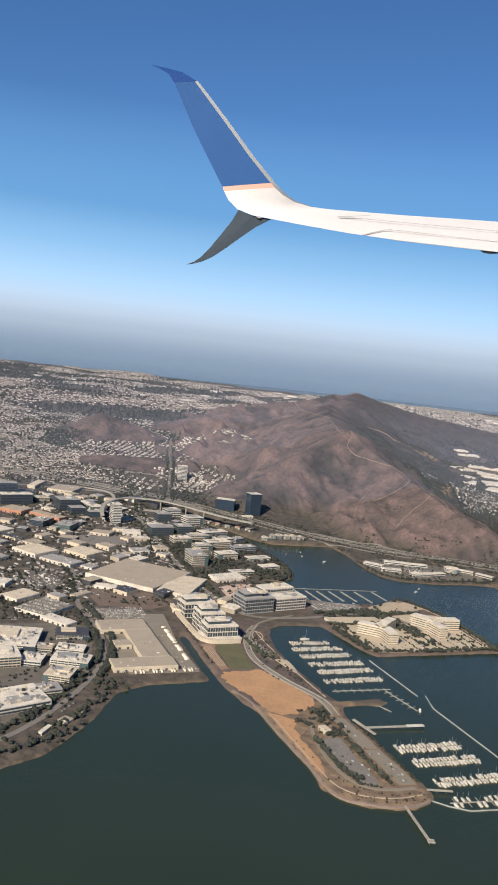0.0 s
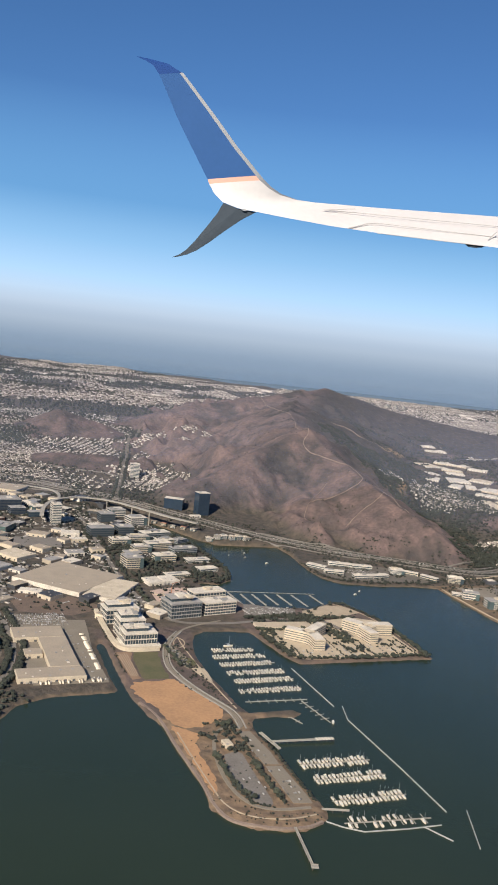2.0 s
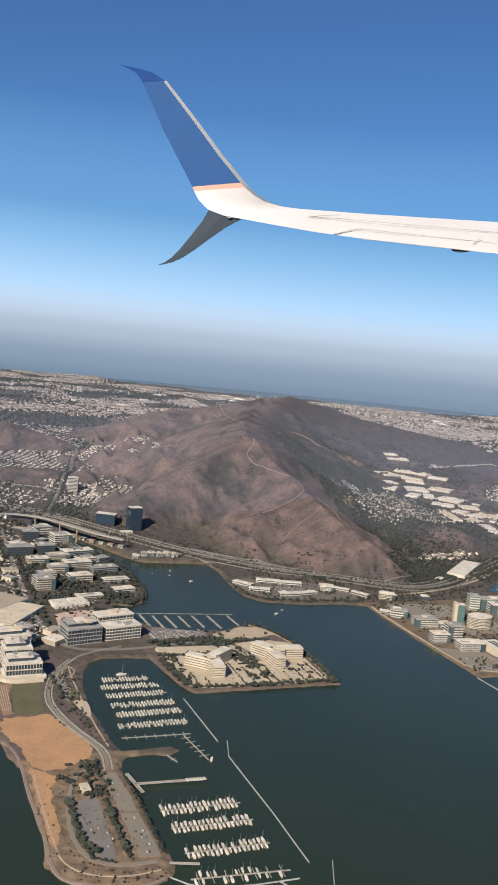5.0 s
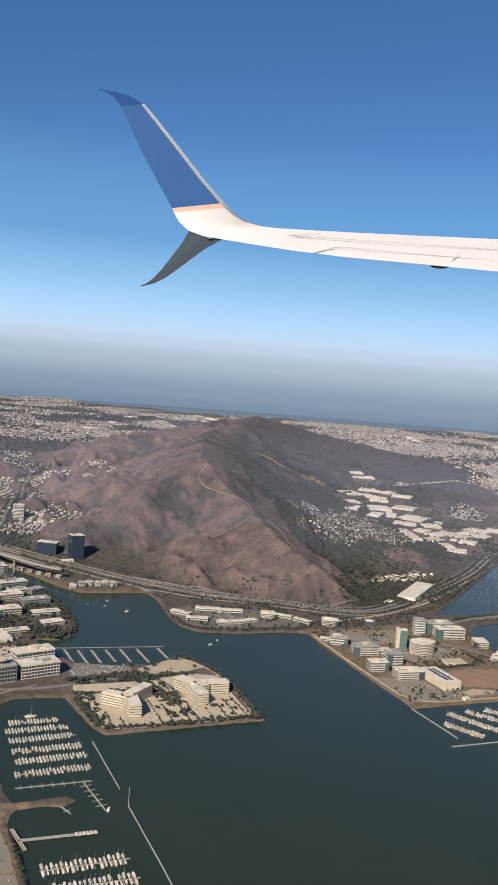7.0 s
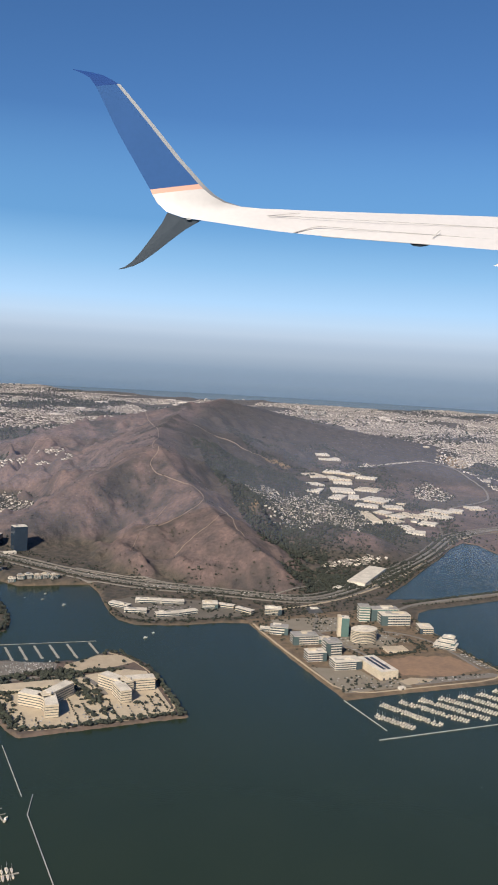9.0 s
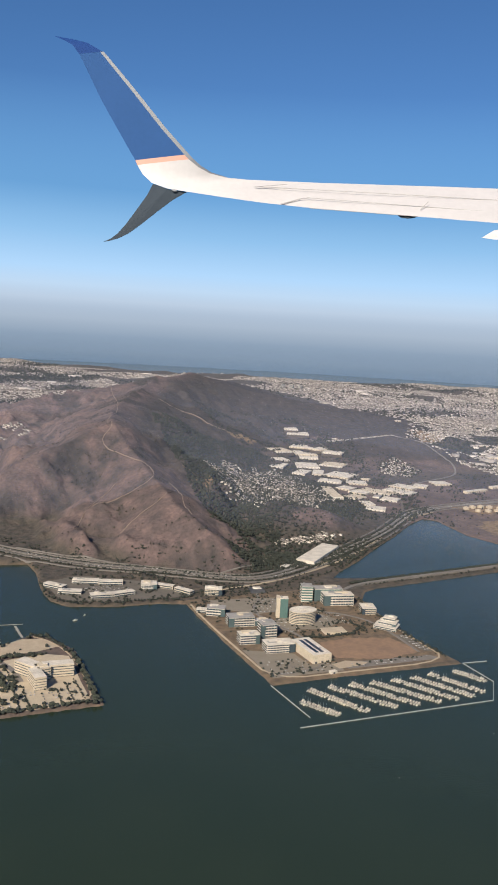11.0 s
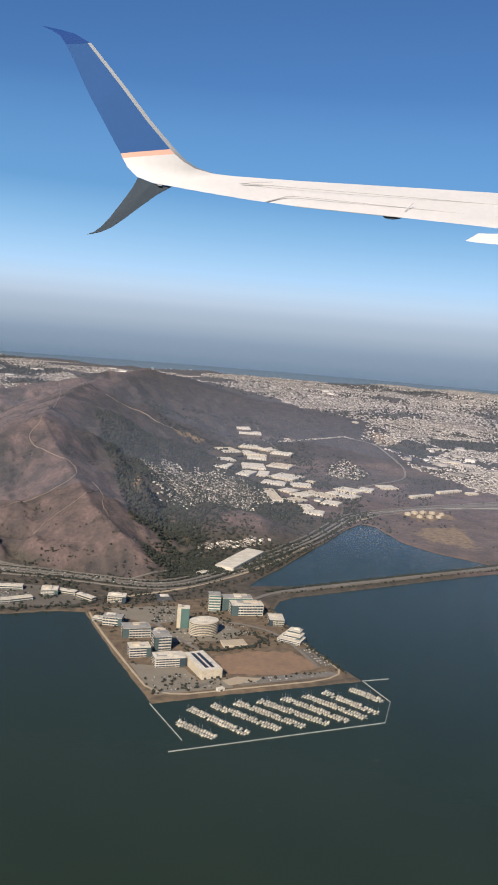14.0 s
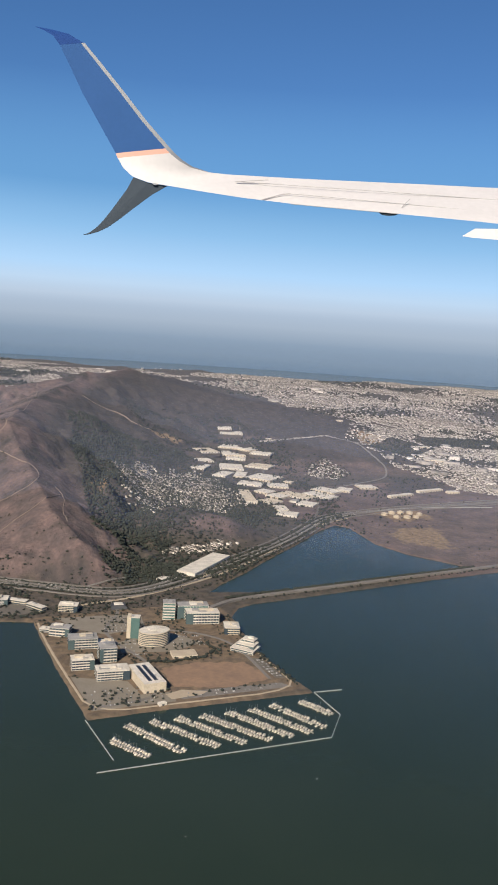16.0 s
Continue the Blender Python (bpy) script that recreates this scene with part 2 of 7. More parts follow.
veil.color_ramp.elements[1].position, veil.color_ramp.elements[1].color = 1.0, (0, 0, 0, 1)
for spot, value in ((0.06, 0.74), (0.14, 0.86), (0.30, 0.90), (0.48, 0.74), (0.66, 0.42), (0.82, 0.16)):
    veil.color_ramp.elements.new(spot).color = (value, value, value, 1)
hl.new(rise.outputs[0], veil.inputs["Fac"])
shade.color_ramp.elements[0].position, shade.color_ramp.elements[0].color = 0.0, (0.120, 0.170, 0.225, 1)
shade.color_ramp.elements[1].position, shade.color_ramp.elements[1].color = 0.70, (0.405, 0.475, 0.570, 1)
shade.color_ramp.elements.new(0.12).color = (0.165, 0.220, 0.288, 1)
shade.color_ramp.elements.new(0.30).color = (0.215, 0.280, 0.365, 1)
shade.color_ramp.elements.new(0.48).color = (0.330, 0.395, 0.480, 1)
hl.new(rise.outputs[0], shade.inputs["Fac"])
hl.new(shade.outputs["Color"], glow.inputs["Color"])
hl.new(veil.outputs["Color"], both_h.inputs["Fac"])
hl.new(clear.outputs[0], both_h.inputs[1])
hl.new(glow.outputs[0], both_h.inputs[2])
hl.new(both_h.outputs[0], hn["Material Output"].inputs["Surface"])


# ---- making meshes ----
def mesh_of(name, verts, faces, mats=()):
    me = bpy.data.meshes.new(name)
    me.from_pydata([tuple(v) for v in verts], [], faces)
    for mt in mats:
        me.materials.append(mt)
    return me


def part(name, bm, mat, parent, label="", at=None):
    """Links a bmesh or a mesh as one mesh object under a thing."""
    if isinstance(bm, bmesh.types.BMesh):
        me = bpy.data.meshes.new(name)
        bm.to_mesh(me)
        bm.free()
    else:
        me = bm
    if not me.materials:
        me.materials.append(mat)
    ob = new(name, me)
    ob.parent = parent
    if at is not None:
        ob.matrix_basis = at
    return tagged(ob, label)


def box(w, d, h, x=0.0, y=0.0, z=0.0, bevel=0.0, taper=1.0):
    """A block on its base, centred on x, y, with softened edges."""
    bm = bmesh.new()
    bmesh.ops.create_cube(bm, size=1)
    for v in bm.verts:
        k = taper if v.co.z > 0 else 1
        v.co = Vector((v.co.x * w * k + x, v.co.y * d * k + y, (v.co.z + 0.5) * h + z))
    if bevel:
        bmesh.ops.bevel(bm, geom=bm.edges[:], offset=bevel, segments=1, affect="EDGES")
    return bm


def gz(x, y):
    return float(ground_height(np.array([x]), np.array([y]))[0])


def swarm(name, verts, faces, places, mat, label, category, jitter=0.0, seed=1):
    """One object of many small copies: places holds x, y, z, length, width, height, turn in radians."""
    rng = np.random.default_rng(seed)
    base, places = np.array(verts, float), np.array(places, float)
    n, k = len(places), len(base)
    v = base[None] * places[:, None, 3:6]
    if jitter:
        v = v * (1 + jitter * rng.uniform(-1, 1, (n, k, 1)))
    c, s = np.cos(places[:, 6])[:, None], np.sin(places[:, 6])[:, None]
    out = np.stack([v[..., 0] * c - v[..., 1] * s, v[..., 0] * s + v[..., 1] * c, v[..., 2]], -1) + places[:, None, :3]
    sizes = np.array([len(f) for f in faces])
    loops = (np.concatenate([np.array(f) for f in faces])[None] + (np.arange(n) * k)[:, None]).ravel()
    me = bpy.data.meshes.new(name)
    me.vertices.add(n * k)
    me.vertices.foreach_set("co", out.ravel())
    me.loops.add(len(loops))
    me.loops.foreach_set("vertex_index", loops)
    total = np.tile(sizes, n)
    me.polygons.add(len(total))
    me.polygons.foreach_set("loop_start", np.concatenate([[0], np.cumsum(total)[:-1]]))
    me.update(calc_edges=True)
    me.materials.append(mat)
    return tagged(new(name, me), label, category, kind="stuff")


def sheet(name, points, mat, label, category, lift=0.05, z=None):
    """A paved or bare patch of ground with a low edge, from its outline."""
    bm = bmesh.new()
    level = max(gz(x, y) for x, y in points) + lift if z is None else z
    face = bm.faces.new([bm.verts.new((x, y, level)) for x, y in points])
    face.normal_update()
    if face.normal.z < 0:
        bmesh.ops.reverse_faces(bm, faces=[face])
    low = bmesh.ops.extrude_face_region(bm, geom=bm.faces[:])
    for v in low["geom"]:
        if isinstance(v, bmesh.types.BMVert):
            v.co.z -= 0.5
    bmesh.ops.recalc_face_normals(bm, faces=bm.faces[:])
    return tagged(part(name, bm, mat, None), label, category, kind="structure")


def ragged(points, step=0.45, amount=0.45):
    """The same closed outline with an uneven, worn edge."""
    line = dense(points + points[:1], step)[:-1]
    shift = [(x * 1.3, y * 1.3) for x, y in line]
    return [(x + amount * float(lattice(np.array(u), np.array(v), 81)), y + amount * float(lattice(np.array(u), np.array(v), 82))) for (x, y), (u, v) in zip(line, shift)]


def dense(points, step):
    out = []
    for (ax, ay), (bx, by) in zip(points, points[1:]):
        n = max(1, int(math.hypot(bx - ax, by - ay) / step))
        out += [(ax + (bx - ax) * i / n, ay + (by - ay) * i / n) for i in range(n)]
    return out + [points[-1]]


def rounded(points, rounds=2):
    for _ in range(rounds):
        out = [points[0]]
        for (ax, ay), (bx, by) in zip(points, points[1:]):
            out += [(0.75 * ax + 0.25 * bx, 0.75 * ay + 0.25 * by), (0.25 * ax + 0.75 * bx, 0.25 * ay + 0.75 * by)]
        points = out + [points[-1]]
    return points


def ribbon(name, points, width, mat, label, category, lift=0.10, level=None, thick=0.3, kind="structure"):
    """A road, path or dyke of even width along a line, lying on the ground or at a level of its own."""
    points = dense(points, 2.0)
    p = np.array(points)
    d = np.gradient(p, axis=0)
    d /= np.hypot(d[:, 0], d[:, 1])[:, None] + 1e-9
    side = np.stack([-d[:, 1], d[:, 0]], 1) * width / 2
    verts, faces = [], []
    tops = np.full(len(p), level) if level is not None else np.maximum.reduce([ground_height(*(p + k * side).T) for k in (-1, 0, 1)] + [np.full(len(p), 0.3)]) + lift
    for (x, y), (sx, sy), z in zip(p, side, tops):
        verts += [(x + sx, y + sy, z), (x - sx, y - sy, z), (x - sx, y - sy, z - thick), (x + sx, y + sy, z - thick)]
    for i in range(len(p) - 1):
        a = 4 * i
        faces += [(a, a + 4, a + 5, a + 1), (a + 1, a + 5, a + 6, a + 2), (a + 3, a + 7, a + 4, a), (a + 2, a + 6, a + 7, a + 3)]
    faces += [(0, 1, 2, 3), (len(verts) - 1, len(verts) - 2, len(verts) - 3, len(verts) - 4)]
    return tagged(part(name, mesh_of(name, verts, faces), mat, None), label, category, kind=kind)



# shoreline plan, ten metres to the unit
MAINLAND = [(-60, 40), (10, 98), (33.5, 112.2), (40.2, 115.3), (48.6, 124.7), (55.3, 135.4), (61, 138), (73.8, 138.4), (73.6, 141.7), (74.0, 152), (74.3, 160.2), (75.5, 164),
            (76.3, 160), (75.7, 150.8), (75.5, 141.2), (75.5, 135), (76.5, 128.4), (78, 123.5), (77.7, 116.6), (78.3, 104), (77.3, 98.5), (81.5, 92.8),
            (88, 90.7), (92.7, 92.9), (93.8, 95), (93.4, 101), (93.6, 112.4), (92.8, 118.4), (93.3, 122.4), (94.4, 124.4), (97.8, 124.6), (101.6, 123.6), (104.3, 124.7), (102.7, 126.5), (98.2, 126.3),
            (94.7, 126.4), (93.7, 129), (93.5, 135), (93.0, 141.4), (93.1, 147), (93.6, 154.2), (94.9, 160.4), (97.1, 165.3), (100.2, 167.4), (105.4, 167.2), (110.6, 165.7), (111.6, 157.3)]
ISLAND_SIDE = [(112.8, 150.3), (114.1, 146.7), (125.5, 146.4), (138.1, 145.9), (146.8, 145.6), (146.8, 154), (147.9, 166), (147.9, 173.3),
               (145.4, 181.5), (141.6, 185.1), (133.9, 181), (124.8, 182), (117, 186), (112, 195), (110.7, 203.7), (116, 202), (121.5, 206),
               (124, 214), (124.1, 224.7), (123.3, 236), (119, 250), (113, 268), (102, 284), (103.5, 286), (114, 279), (121, 265), (127, 250), (131, 244.2)]
NORTH_SIDE = [(141, 242.8), (151, 241.5), (151.6, 232), (149.6, 215.3), (150.1, 207.4), (153, 202), (164.4, 198.5), (176, 197.9), (182.3, 195.4),
              (181, 170), (180.8, 143.7), (200, 142.8), (226.6, 140.8), (225.7, 152.7), (226, 166), (228, 178), (229.6, 186), (234, 191.5), (240, 193.6),
              (251, 194.4), (302, 199), (380, 203), (420, 180), (520, 160), (900, 60), (6000, -500), (6000, 620), (1500, 730), (885, 830), (690, 875), (560, 950), (430, 1000), (300, 1150), (100, 1250), (-6000, 1500), (-6000, -300)]
LAGOON = [(232, 205.5), (238, 211), (250, 219.7), (269, 235.5), (281, 244.4), (301, 261.4), (312, 268), (315.2, 263), (311, 240), (314, 226), (324, 208.5), (288, 204.8), (262, 201.8), (246, 202)]


def outline_distance(x, y, poly):
    """Signed distance to a closed outline, positive inside."""
    best, inside = np.full(x.shape, 1e9), np.zeros(x.shape, bool)
    for (ax, ay), (bx, by) in zip(poly, poly[1:] + poly[:1]):
        dx, dy = bx - ax, by - ay
        k = np.clip(((x - ax) * dx + (y - ay) * dy) / (dx * dx + dy * dy), 0, 1)
        best = np.minimum(best, (x - ax - k * dx) ** 2 + (y - ay - k * dy) ** 2)
        if ay != by:
            inside ^= ((ay > y) != (by > y)) & (x < dx * (y - ay) / dy + ax)
    return np.where(inside, 1, -1) * np.sqrt(best)


def lattice(x, y, seed):
    """Smooth random values between -1 and 1, one lattice cell to the unit."""
    i, j = np.floor(x).astype(np.int64), np.floor(y).astype(np.int64)
    u, v = x - i, y - j
    u, v = u * u * (3 - 2 * u), v * v * (3 - 2 * v)

    def corner(a, b):
        n = (a * 374761393 + b * 668265263 + seed * 974634777) & 0x7FFFFFFF
        n = ((n ^ (n >> 13)) * 1274126177) & 0x7FFFFFFF
        return ((n ^ (n >> 16)) & 0xFFFF) / 32767.5 - 1

    low = corner(i, j) * (1 - u) + corner(i + 1, j) * u
    high = corner(i, j + 1) * (1 - u) + corner(i + 1, j + 1) * u
    return low * (1 - v) + high * v


# ridges: x, y, height and half-width of the foot at each node
RIDGES = [
    [(202, 229, 10, 17), (199, 250, 14, 30), (200, 275, 18, 40), (200, 325, 29, 64), (214, 375, 30, 74), (240, 430, 32, 85), (280, 500, 36.5, 100), (318, 540, 37.5, 115), (365, 575, 31, 110)],
    [(280, 500, 36, 90), (235, 492, 28, 70), (198, 486, 23, 50), (174, 484, 14, 34)],
    [(200, 325, 29, 50), (163, 309, 19, 34), (146, 300, 10, 24)],
    [(318, 540, 36, 100), (362, 508, 27, 85), (400, 485, 21, 70), (445, 470, 14, 60)],
    [(112, 440, 19, 28), (134, 437, 11, 20)],
    [(362, 400, 9, 36), (390, 404, 12, 44), (408, 386, 9, 30), (402, 362, 4, 18)],
    [(246, 275, 8, 20), (262, 262, 6.5, 18)],
    [(120, 352, 8, 26), (100, 358, 7, 22)],
]


def ridge_height(x, y, nodes):
    best = np.zeros(x.shape)
    spur = 1 + 0.28 * lattice(x / 15 + 7, y / 22, 3) + 0.20 * lattice(x / 6, y / 9 + 3, 5) + 0.06 * lattice(x / 2.8, y / 4, 6) + 0.16 * (0.36 - np.abs(lattice(x / 9 + 3, y / 13, 7))) + 0.07 * (0.36 - np.abs(lattice(x / 4.2, y / 6 + 5, 9)))
    spur = 1 + (spur - 1) * (1 - 0.65 * np.clip((x - np.interp(y, [225, 325, 430, 560], [236, 222, 258, 335])) / 22, 0, 1))
    for (ax, ay, az, aw), (bx, by, bz, bw) in zip(nodes, nodes[1:]):
        dx, dy = bx - ax, by - ay
        k = np.clip(((x - ax) * dx + (y - ay) * dy) / (dx * dx + dy * dy), 0, 1)
        d = np.hypot(x - ax - k * dx, y - ay - k * dy)
        w, z = aw + k * (bw - aw), az + k * (bz - az)
        r = np.clip(d / w * spur, 0, 1)
        best = np.maximum(best, z * (1 - r) ** 1.25 * (1 + 0.25 * r))
    return best


# the freeway runs in a level cutting below the hills
CUTTING = [(30, 352), (66, 331), (92, 313), (113, 293), (133.7, 266.2), (154.9, 243.2), (166, 234.5), (179, 228.4), (201.5, 212.6), (210, 210), (234, 220.6), (264, 238.6), (303, 269), (323, 280.6), (403, 287.8)]


def from_line(x, y, line):
    best = np.full(x.shape, 1e9)
    for (ax, ay), (bx, by) in zip(line, line[1:]):
        dx, dy = bx - ax, by - ay
        k = np.clip(((x - ax) * dx + (y - ay) * dy) / (dx * dx + dy * dy), 0, 1)
        best = np.minimum(best, np.hypot(x - ax - k * dx, y - ay - k * dy))
    return best


def land_height(x, y):
    """Height of the ground, without the bay."""
    inland = np.clip((y - 215 - 0.25 * np.clip(x - 120, 0, 200)) / 130, 0, 3) * 5.5
    inland = inland * (1 - 0.8 * np.exp(-(((x - 300) / 60) ** 2) - ((y - 310) / 55) ** 2))
    total = np.zeros(x.shape)
    for nodes in RIDGES:
        total = (total ** 9 + ridge_height(x, y, nodes) ** 9) ** (1 / 9)
    total = total * np.clip((from_line(x, y, CUTTING) - 4.2) / 5, 0, 1)
    bumps = 0.6 * lattice(x / 30, y / 30, 11) * np.clip((y - 300) / 100, 0, 4)
    return 0.35 + np.maximum(inland + bumps, 0) * np.exp(-total / 14) + total + 0.06 * lattice(x / 2.2, y / 2.2, 8) * np.clip(total, 0, 3)


def ground_height(x, y):
    x, y = np.asarray(x, float), np.asarray(y, float)
    shore = np.minimum(outline_distance(x, y, MAINLAND + ISLAND_SIDE + NORTH_SIDE), -outline_distance(x, y, LAGOON))
    rough = shore + 0.16 * lattice(x / 1.3, y / 1.3, 21) * (y < 400)
    return np.where(rough > 0, np.minimum(land_height(x, y), rough * 0.75 + 0.02), np.maximum(rough * 0.5, -1.5))



def steps(fine_from, fine_to, fine, far_from, far_to, growth):
    """Grid lines, even in the middle and ever wider towards the horizon."""
    out = list(np.arange(fine_from, fine_to + fine / 2, fine))
    for end, way in ((far_to, 1), (far_from, -1)):
        x, s = (out[-1], fine) if way > 0 else (out[0], fine)
        line = []
        while (end - x) * way > 0:
            s *= growth
            x += way * s
            line.append(x)
        out = out + line if way > 0 else line[::-1] + out
    return np.array(out)


gx = steps(20, 470, 0.9, -5200, 5200, 1.045)
gy = steps(86, 470, 0.95, -4800, 5200, 1.035)
X, Y = np.meshgrid(gx, gy, indexing="ij")
Z = ground_height(X, Y)
me = bpy.data.meshes.new("ground")
nx, ny = len(gx), len(gy)
index = np.arange(nx * ny).reshape(nx, ny)
quads = np.stack([index[:-1, :-1], index[1:, :-1], index[1:, 1:], index[:-1, 1:]], -1).reshape(-1, 4)
me.vertices.add(nx * ny)
me.vertices.foreach_set("co", np.stack([X, Y, Z], -1).ravel())
me.loops.add(quads.size)
me.loops.foreach_set("vertex_index", quads.ravel())
me.polygons.add(len(quads))
me.polygons.foreach_set("loop_start", np.arange(0, quads.size, 4))
me.polygons.foreach_set("use_smooth", np.ones(len(quads), bool))
me.update(calc_edges=True)


def hill_part(x, y):
    """How far a place belongs to the open hills, from 0 to 1."""
    total = np.zeros(np.shape(x))
    for nodes in RIDGES:
        total = np.maximum(total, ridge_height(x, y, nodes))
    return np.clip((total - 1.3) / 2.2, 0, 1)


def scrub_shade_part(x, y):
    """Where dark scrub and woods grow, with shade painted in: gullies, and the flank that turns away from the sun."""
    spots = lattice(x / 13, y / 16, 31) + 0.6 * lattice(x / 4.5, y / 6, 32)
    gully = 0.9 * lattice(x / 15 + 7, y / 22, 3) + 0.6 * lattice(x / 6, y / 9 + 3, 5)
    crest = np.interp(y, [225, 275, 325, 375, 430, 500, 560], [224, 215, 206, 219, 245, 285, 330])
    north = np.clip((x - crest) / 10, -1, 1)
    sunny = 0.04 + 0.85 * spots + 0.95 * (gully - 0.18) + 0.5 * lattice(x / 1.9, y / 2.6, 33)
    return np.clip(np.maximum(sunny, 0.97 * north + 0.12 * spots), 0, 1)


grass = np.maximum(hill_part(X, Y), ((X > 300) & (Y > 200) & (Y < 330)) * 0.9)
grass = np.maximum(grass, ((X > 75) & (X < 97) & (Y < 170)) * 0.7)
grass = np.maximum(grass, 0.8 * np.clip((X - 325) / 20, 0, 1) * np.clip((430 - X) / 20, 0, 1) * np.clip((Y - 335) / 20, 0, 1) * np.clip((490 - Y) / 20, 0, 1))
grass = np.maximum(grass, ((X > 110) & (X < 150) & (Y < 200)) * 0.6)
cover = {"grass": grass, "scrub": scrub_shade_part(X, Y) * hill_part(X, Y) * 0.95, "bank": np.maximum(0.5 * np.clip(1.1 - (Z - 0.02) / 0.35, 0, 1), 0.75 * ((X > 75) & (X < 97) & (Y < 126))) * (Y < 330)}
BARE = [[(324.5, 251.9), (335, 259), (338.9, 255.3), (350.2, 259.1), (346.3, 241.8), (336.2, 227.7), (327.8, 225.2), (327.6, 232.7), (324.7, 235.3), (320.8, 240.1)],
        [(446, 388), (455.7, 391), (450.5, 372), (445, 363), (433.5, 368)], [(438.8, 450), (447.5, 438.5), (449.3, 430.4), (428, 414), (430, 437)],
        [(222, 308), (227, 309), (232, 300), (227, 284), (223, 296)], [(289, 418), (297, 415), (303, 412), (313, 421), (303, 407), (292, 408)], [(338, 282), (360, 283), (360, 267), (340, 268)]]
cover["bank"] = np.maximum(cover["bank"], 0.55 * ((X > 181) & (X < 229) & (Y > 143) & (Y < 198) & (Z > 0.1)))
cover["bank"] *= np.where((X > 231) & (X < 330) & (Y > 193) & (Y < 209), 0.25, 1.0)
for outline in BARE:
    edge = outline_distance(X, Y, outline) + 2.2 * lattice(X / 3.5, Y / 3.5, 61) + 1.2 * lattice(X / 1.4, Y / 1.4, 62)
    cover["bank"] = np.maximum(cover["bank"], np.clip(edge / 1.6, 0, 1))
cover["scrub"] *= np.where(outline_distance(X, Y, [(249, 264), (256, 266), (263, 263), (266, 257), (262, 251), (255, 253.5)]) > 0, 0.1, 1.0)
DARK_SLOPE = [(390, 343), (401, 338), (412, 323), (398, 311), (374, 309.5), (368, 315)]
cover["scrub"] = np.maximum(cover["scrub"], np.clip((outline_distance(X, Y, DARK_SLOPE) + 3 * lattice(X / 5, Y / 5, 63)) / 4, 0, 0.7))
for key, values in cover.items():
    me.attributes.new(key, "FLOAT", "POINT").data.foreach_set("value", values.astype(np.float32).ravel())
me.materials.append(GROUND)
ground = tagged(new("ground", me), "brown dry hills and flat built-up bay shore", "ground", kind="structure")
bay = mesh_of("water", [(-5200, -4800, 0), (5200, -4800, 0), (5200, 5200, 0), (-5200, 5200, 0)], [(0, 1, 2, 3)], [WATER])
tagged(new("water", bay), "calm dark green bay and blue sea", "water", kind="structure")

# glowing cylinder added beyond the land to paint haze over the far sea
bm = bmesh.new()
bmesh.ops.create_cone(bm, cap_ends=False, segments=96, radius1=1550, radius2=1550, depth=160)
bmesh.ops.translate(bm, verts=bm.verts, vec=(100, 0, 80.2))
tagged(part("backdrop", bm, HAZE_GLOW, None), "glowing backdrop cylinder painted as pale grey sea haze", "haze", kind="structure")

# thin sunlit shells added to imitate haze thickening towards the hills and far town
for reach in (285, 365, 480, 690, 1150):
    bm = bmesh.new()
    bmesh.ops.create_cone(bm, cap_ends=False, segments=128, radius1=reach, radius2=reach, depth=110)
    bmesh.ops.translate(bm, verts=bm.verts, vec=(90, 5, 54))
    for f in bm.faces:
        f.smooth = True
    tagged(part("haze_veil", bm, HAZE_SHELL, None), "thin sunlit blue shell imitating sea haze before the hills", "haze", kind="structure")

# ---- the wing, far out in the sky ----
EYE, AHEAD, RIGHT, UP = Vector((80.3, -0.41, 68.0)), Vector((0.43615, 0.89299, -0.11109)), Vector((0.8995, -0.42908, 0.0824)), Vector((-0.02592, 0.13587, 0.99039))
PITCH = 4700 / 1496.16


def aloft(u, v, w=0.0):
    """A place in the wing's own plan: right, down and away, in its own small unit."""
    return EYE + (AHEAD * 1496.16 + RIGHT * (u - 441) - UP * (v - 784)) * (1 + w / 1496.16) * PITCH


def blade(name, stations, mat, parent, label="", thick=0.10, arc=9, behind=0.1):
    """A lofted skin: each station runs from one edge to the other, bulging between like an aerofoil."""
    bm, rings = bmesh.new(), []
    for a, b in stations:
        pa, pb = aloft(*a), aloft(*b)
        chord = (pb - pa).length
        ring = []
        for i in range(2 * arc):
            k = i / arc if i <= arc else 2 - i / arc
            swell = math.sqrt(max(k, 0)) * (1 - k) * 2.2
            back = 0.0 if i <= arc else min(60, chord * 0.5) * math.sin(math.pi * k)
            ring.append(bm.verts.new(pa.lerp(pb, k) + AHEAD * (chord * thick * swell * (-0.5 if i <= arc else behind) + back)))
        rings.append(ring)
    for r, s in zip(rings, rings[1:]):
        for i in range(2 * arc):
            j = (i + 1) % (2 * arc)
            bm.faces.new((r[i], r[j], s[j], s[i]))
    rim = {v for ring in rings for v in (ring[0], ring[arc])}
    caps = [bm.faces.new(rings[0]), bm.faces.new(rings[-1][::-1])]
    bmesh.ops.recalc_face_normals(bm, faces=bm.faces[:])
    for f in bm.faces:
        f.smooth = f not in caps
    for e in bm.edges:
        if set(e.verts) & rim and (len(set(e.verts) & rim) == 2 or any(f in caps for f in e.link_faces)):
            e.smooth = False
    return part(name, bm, mat, parent, label)


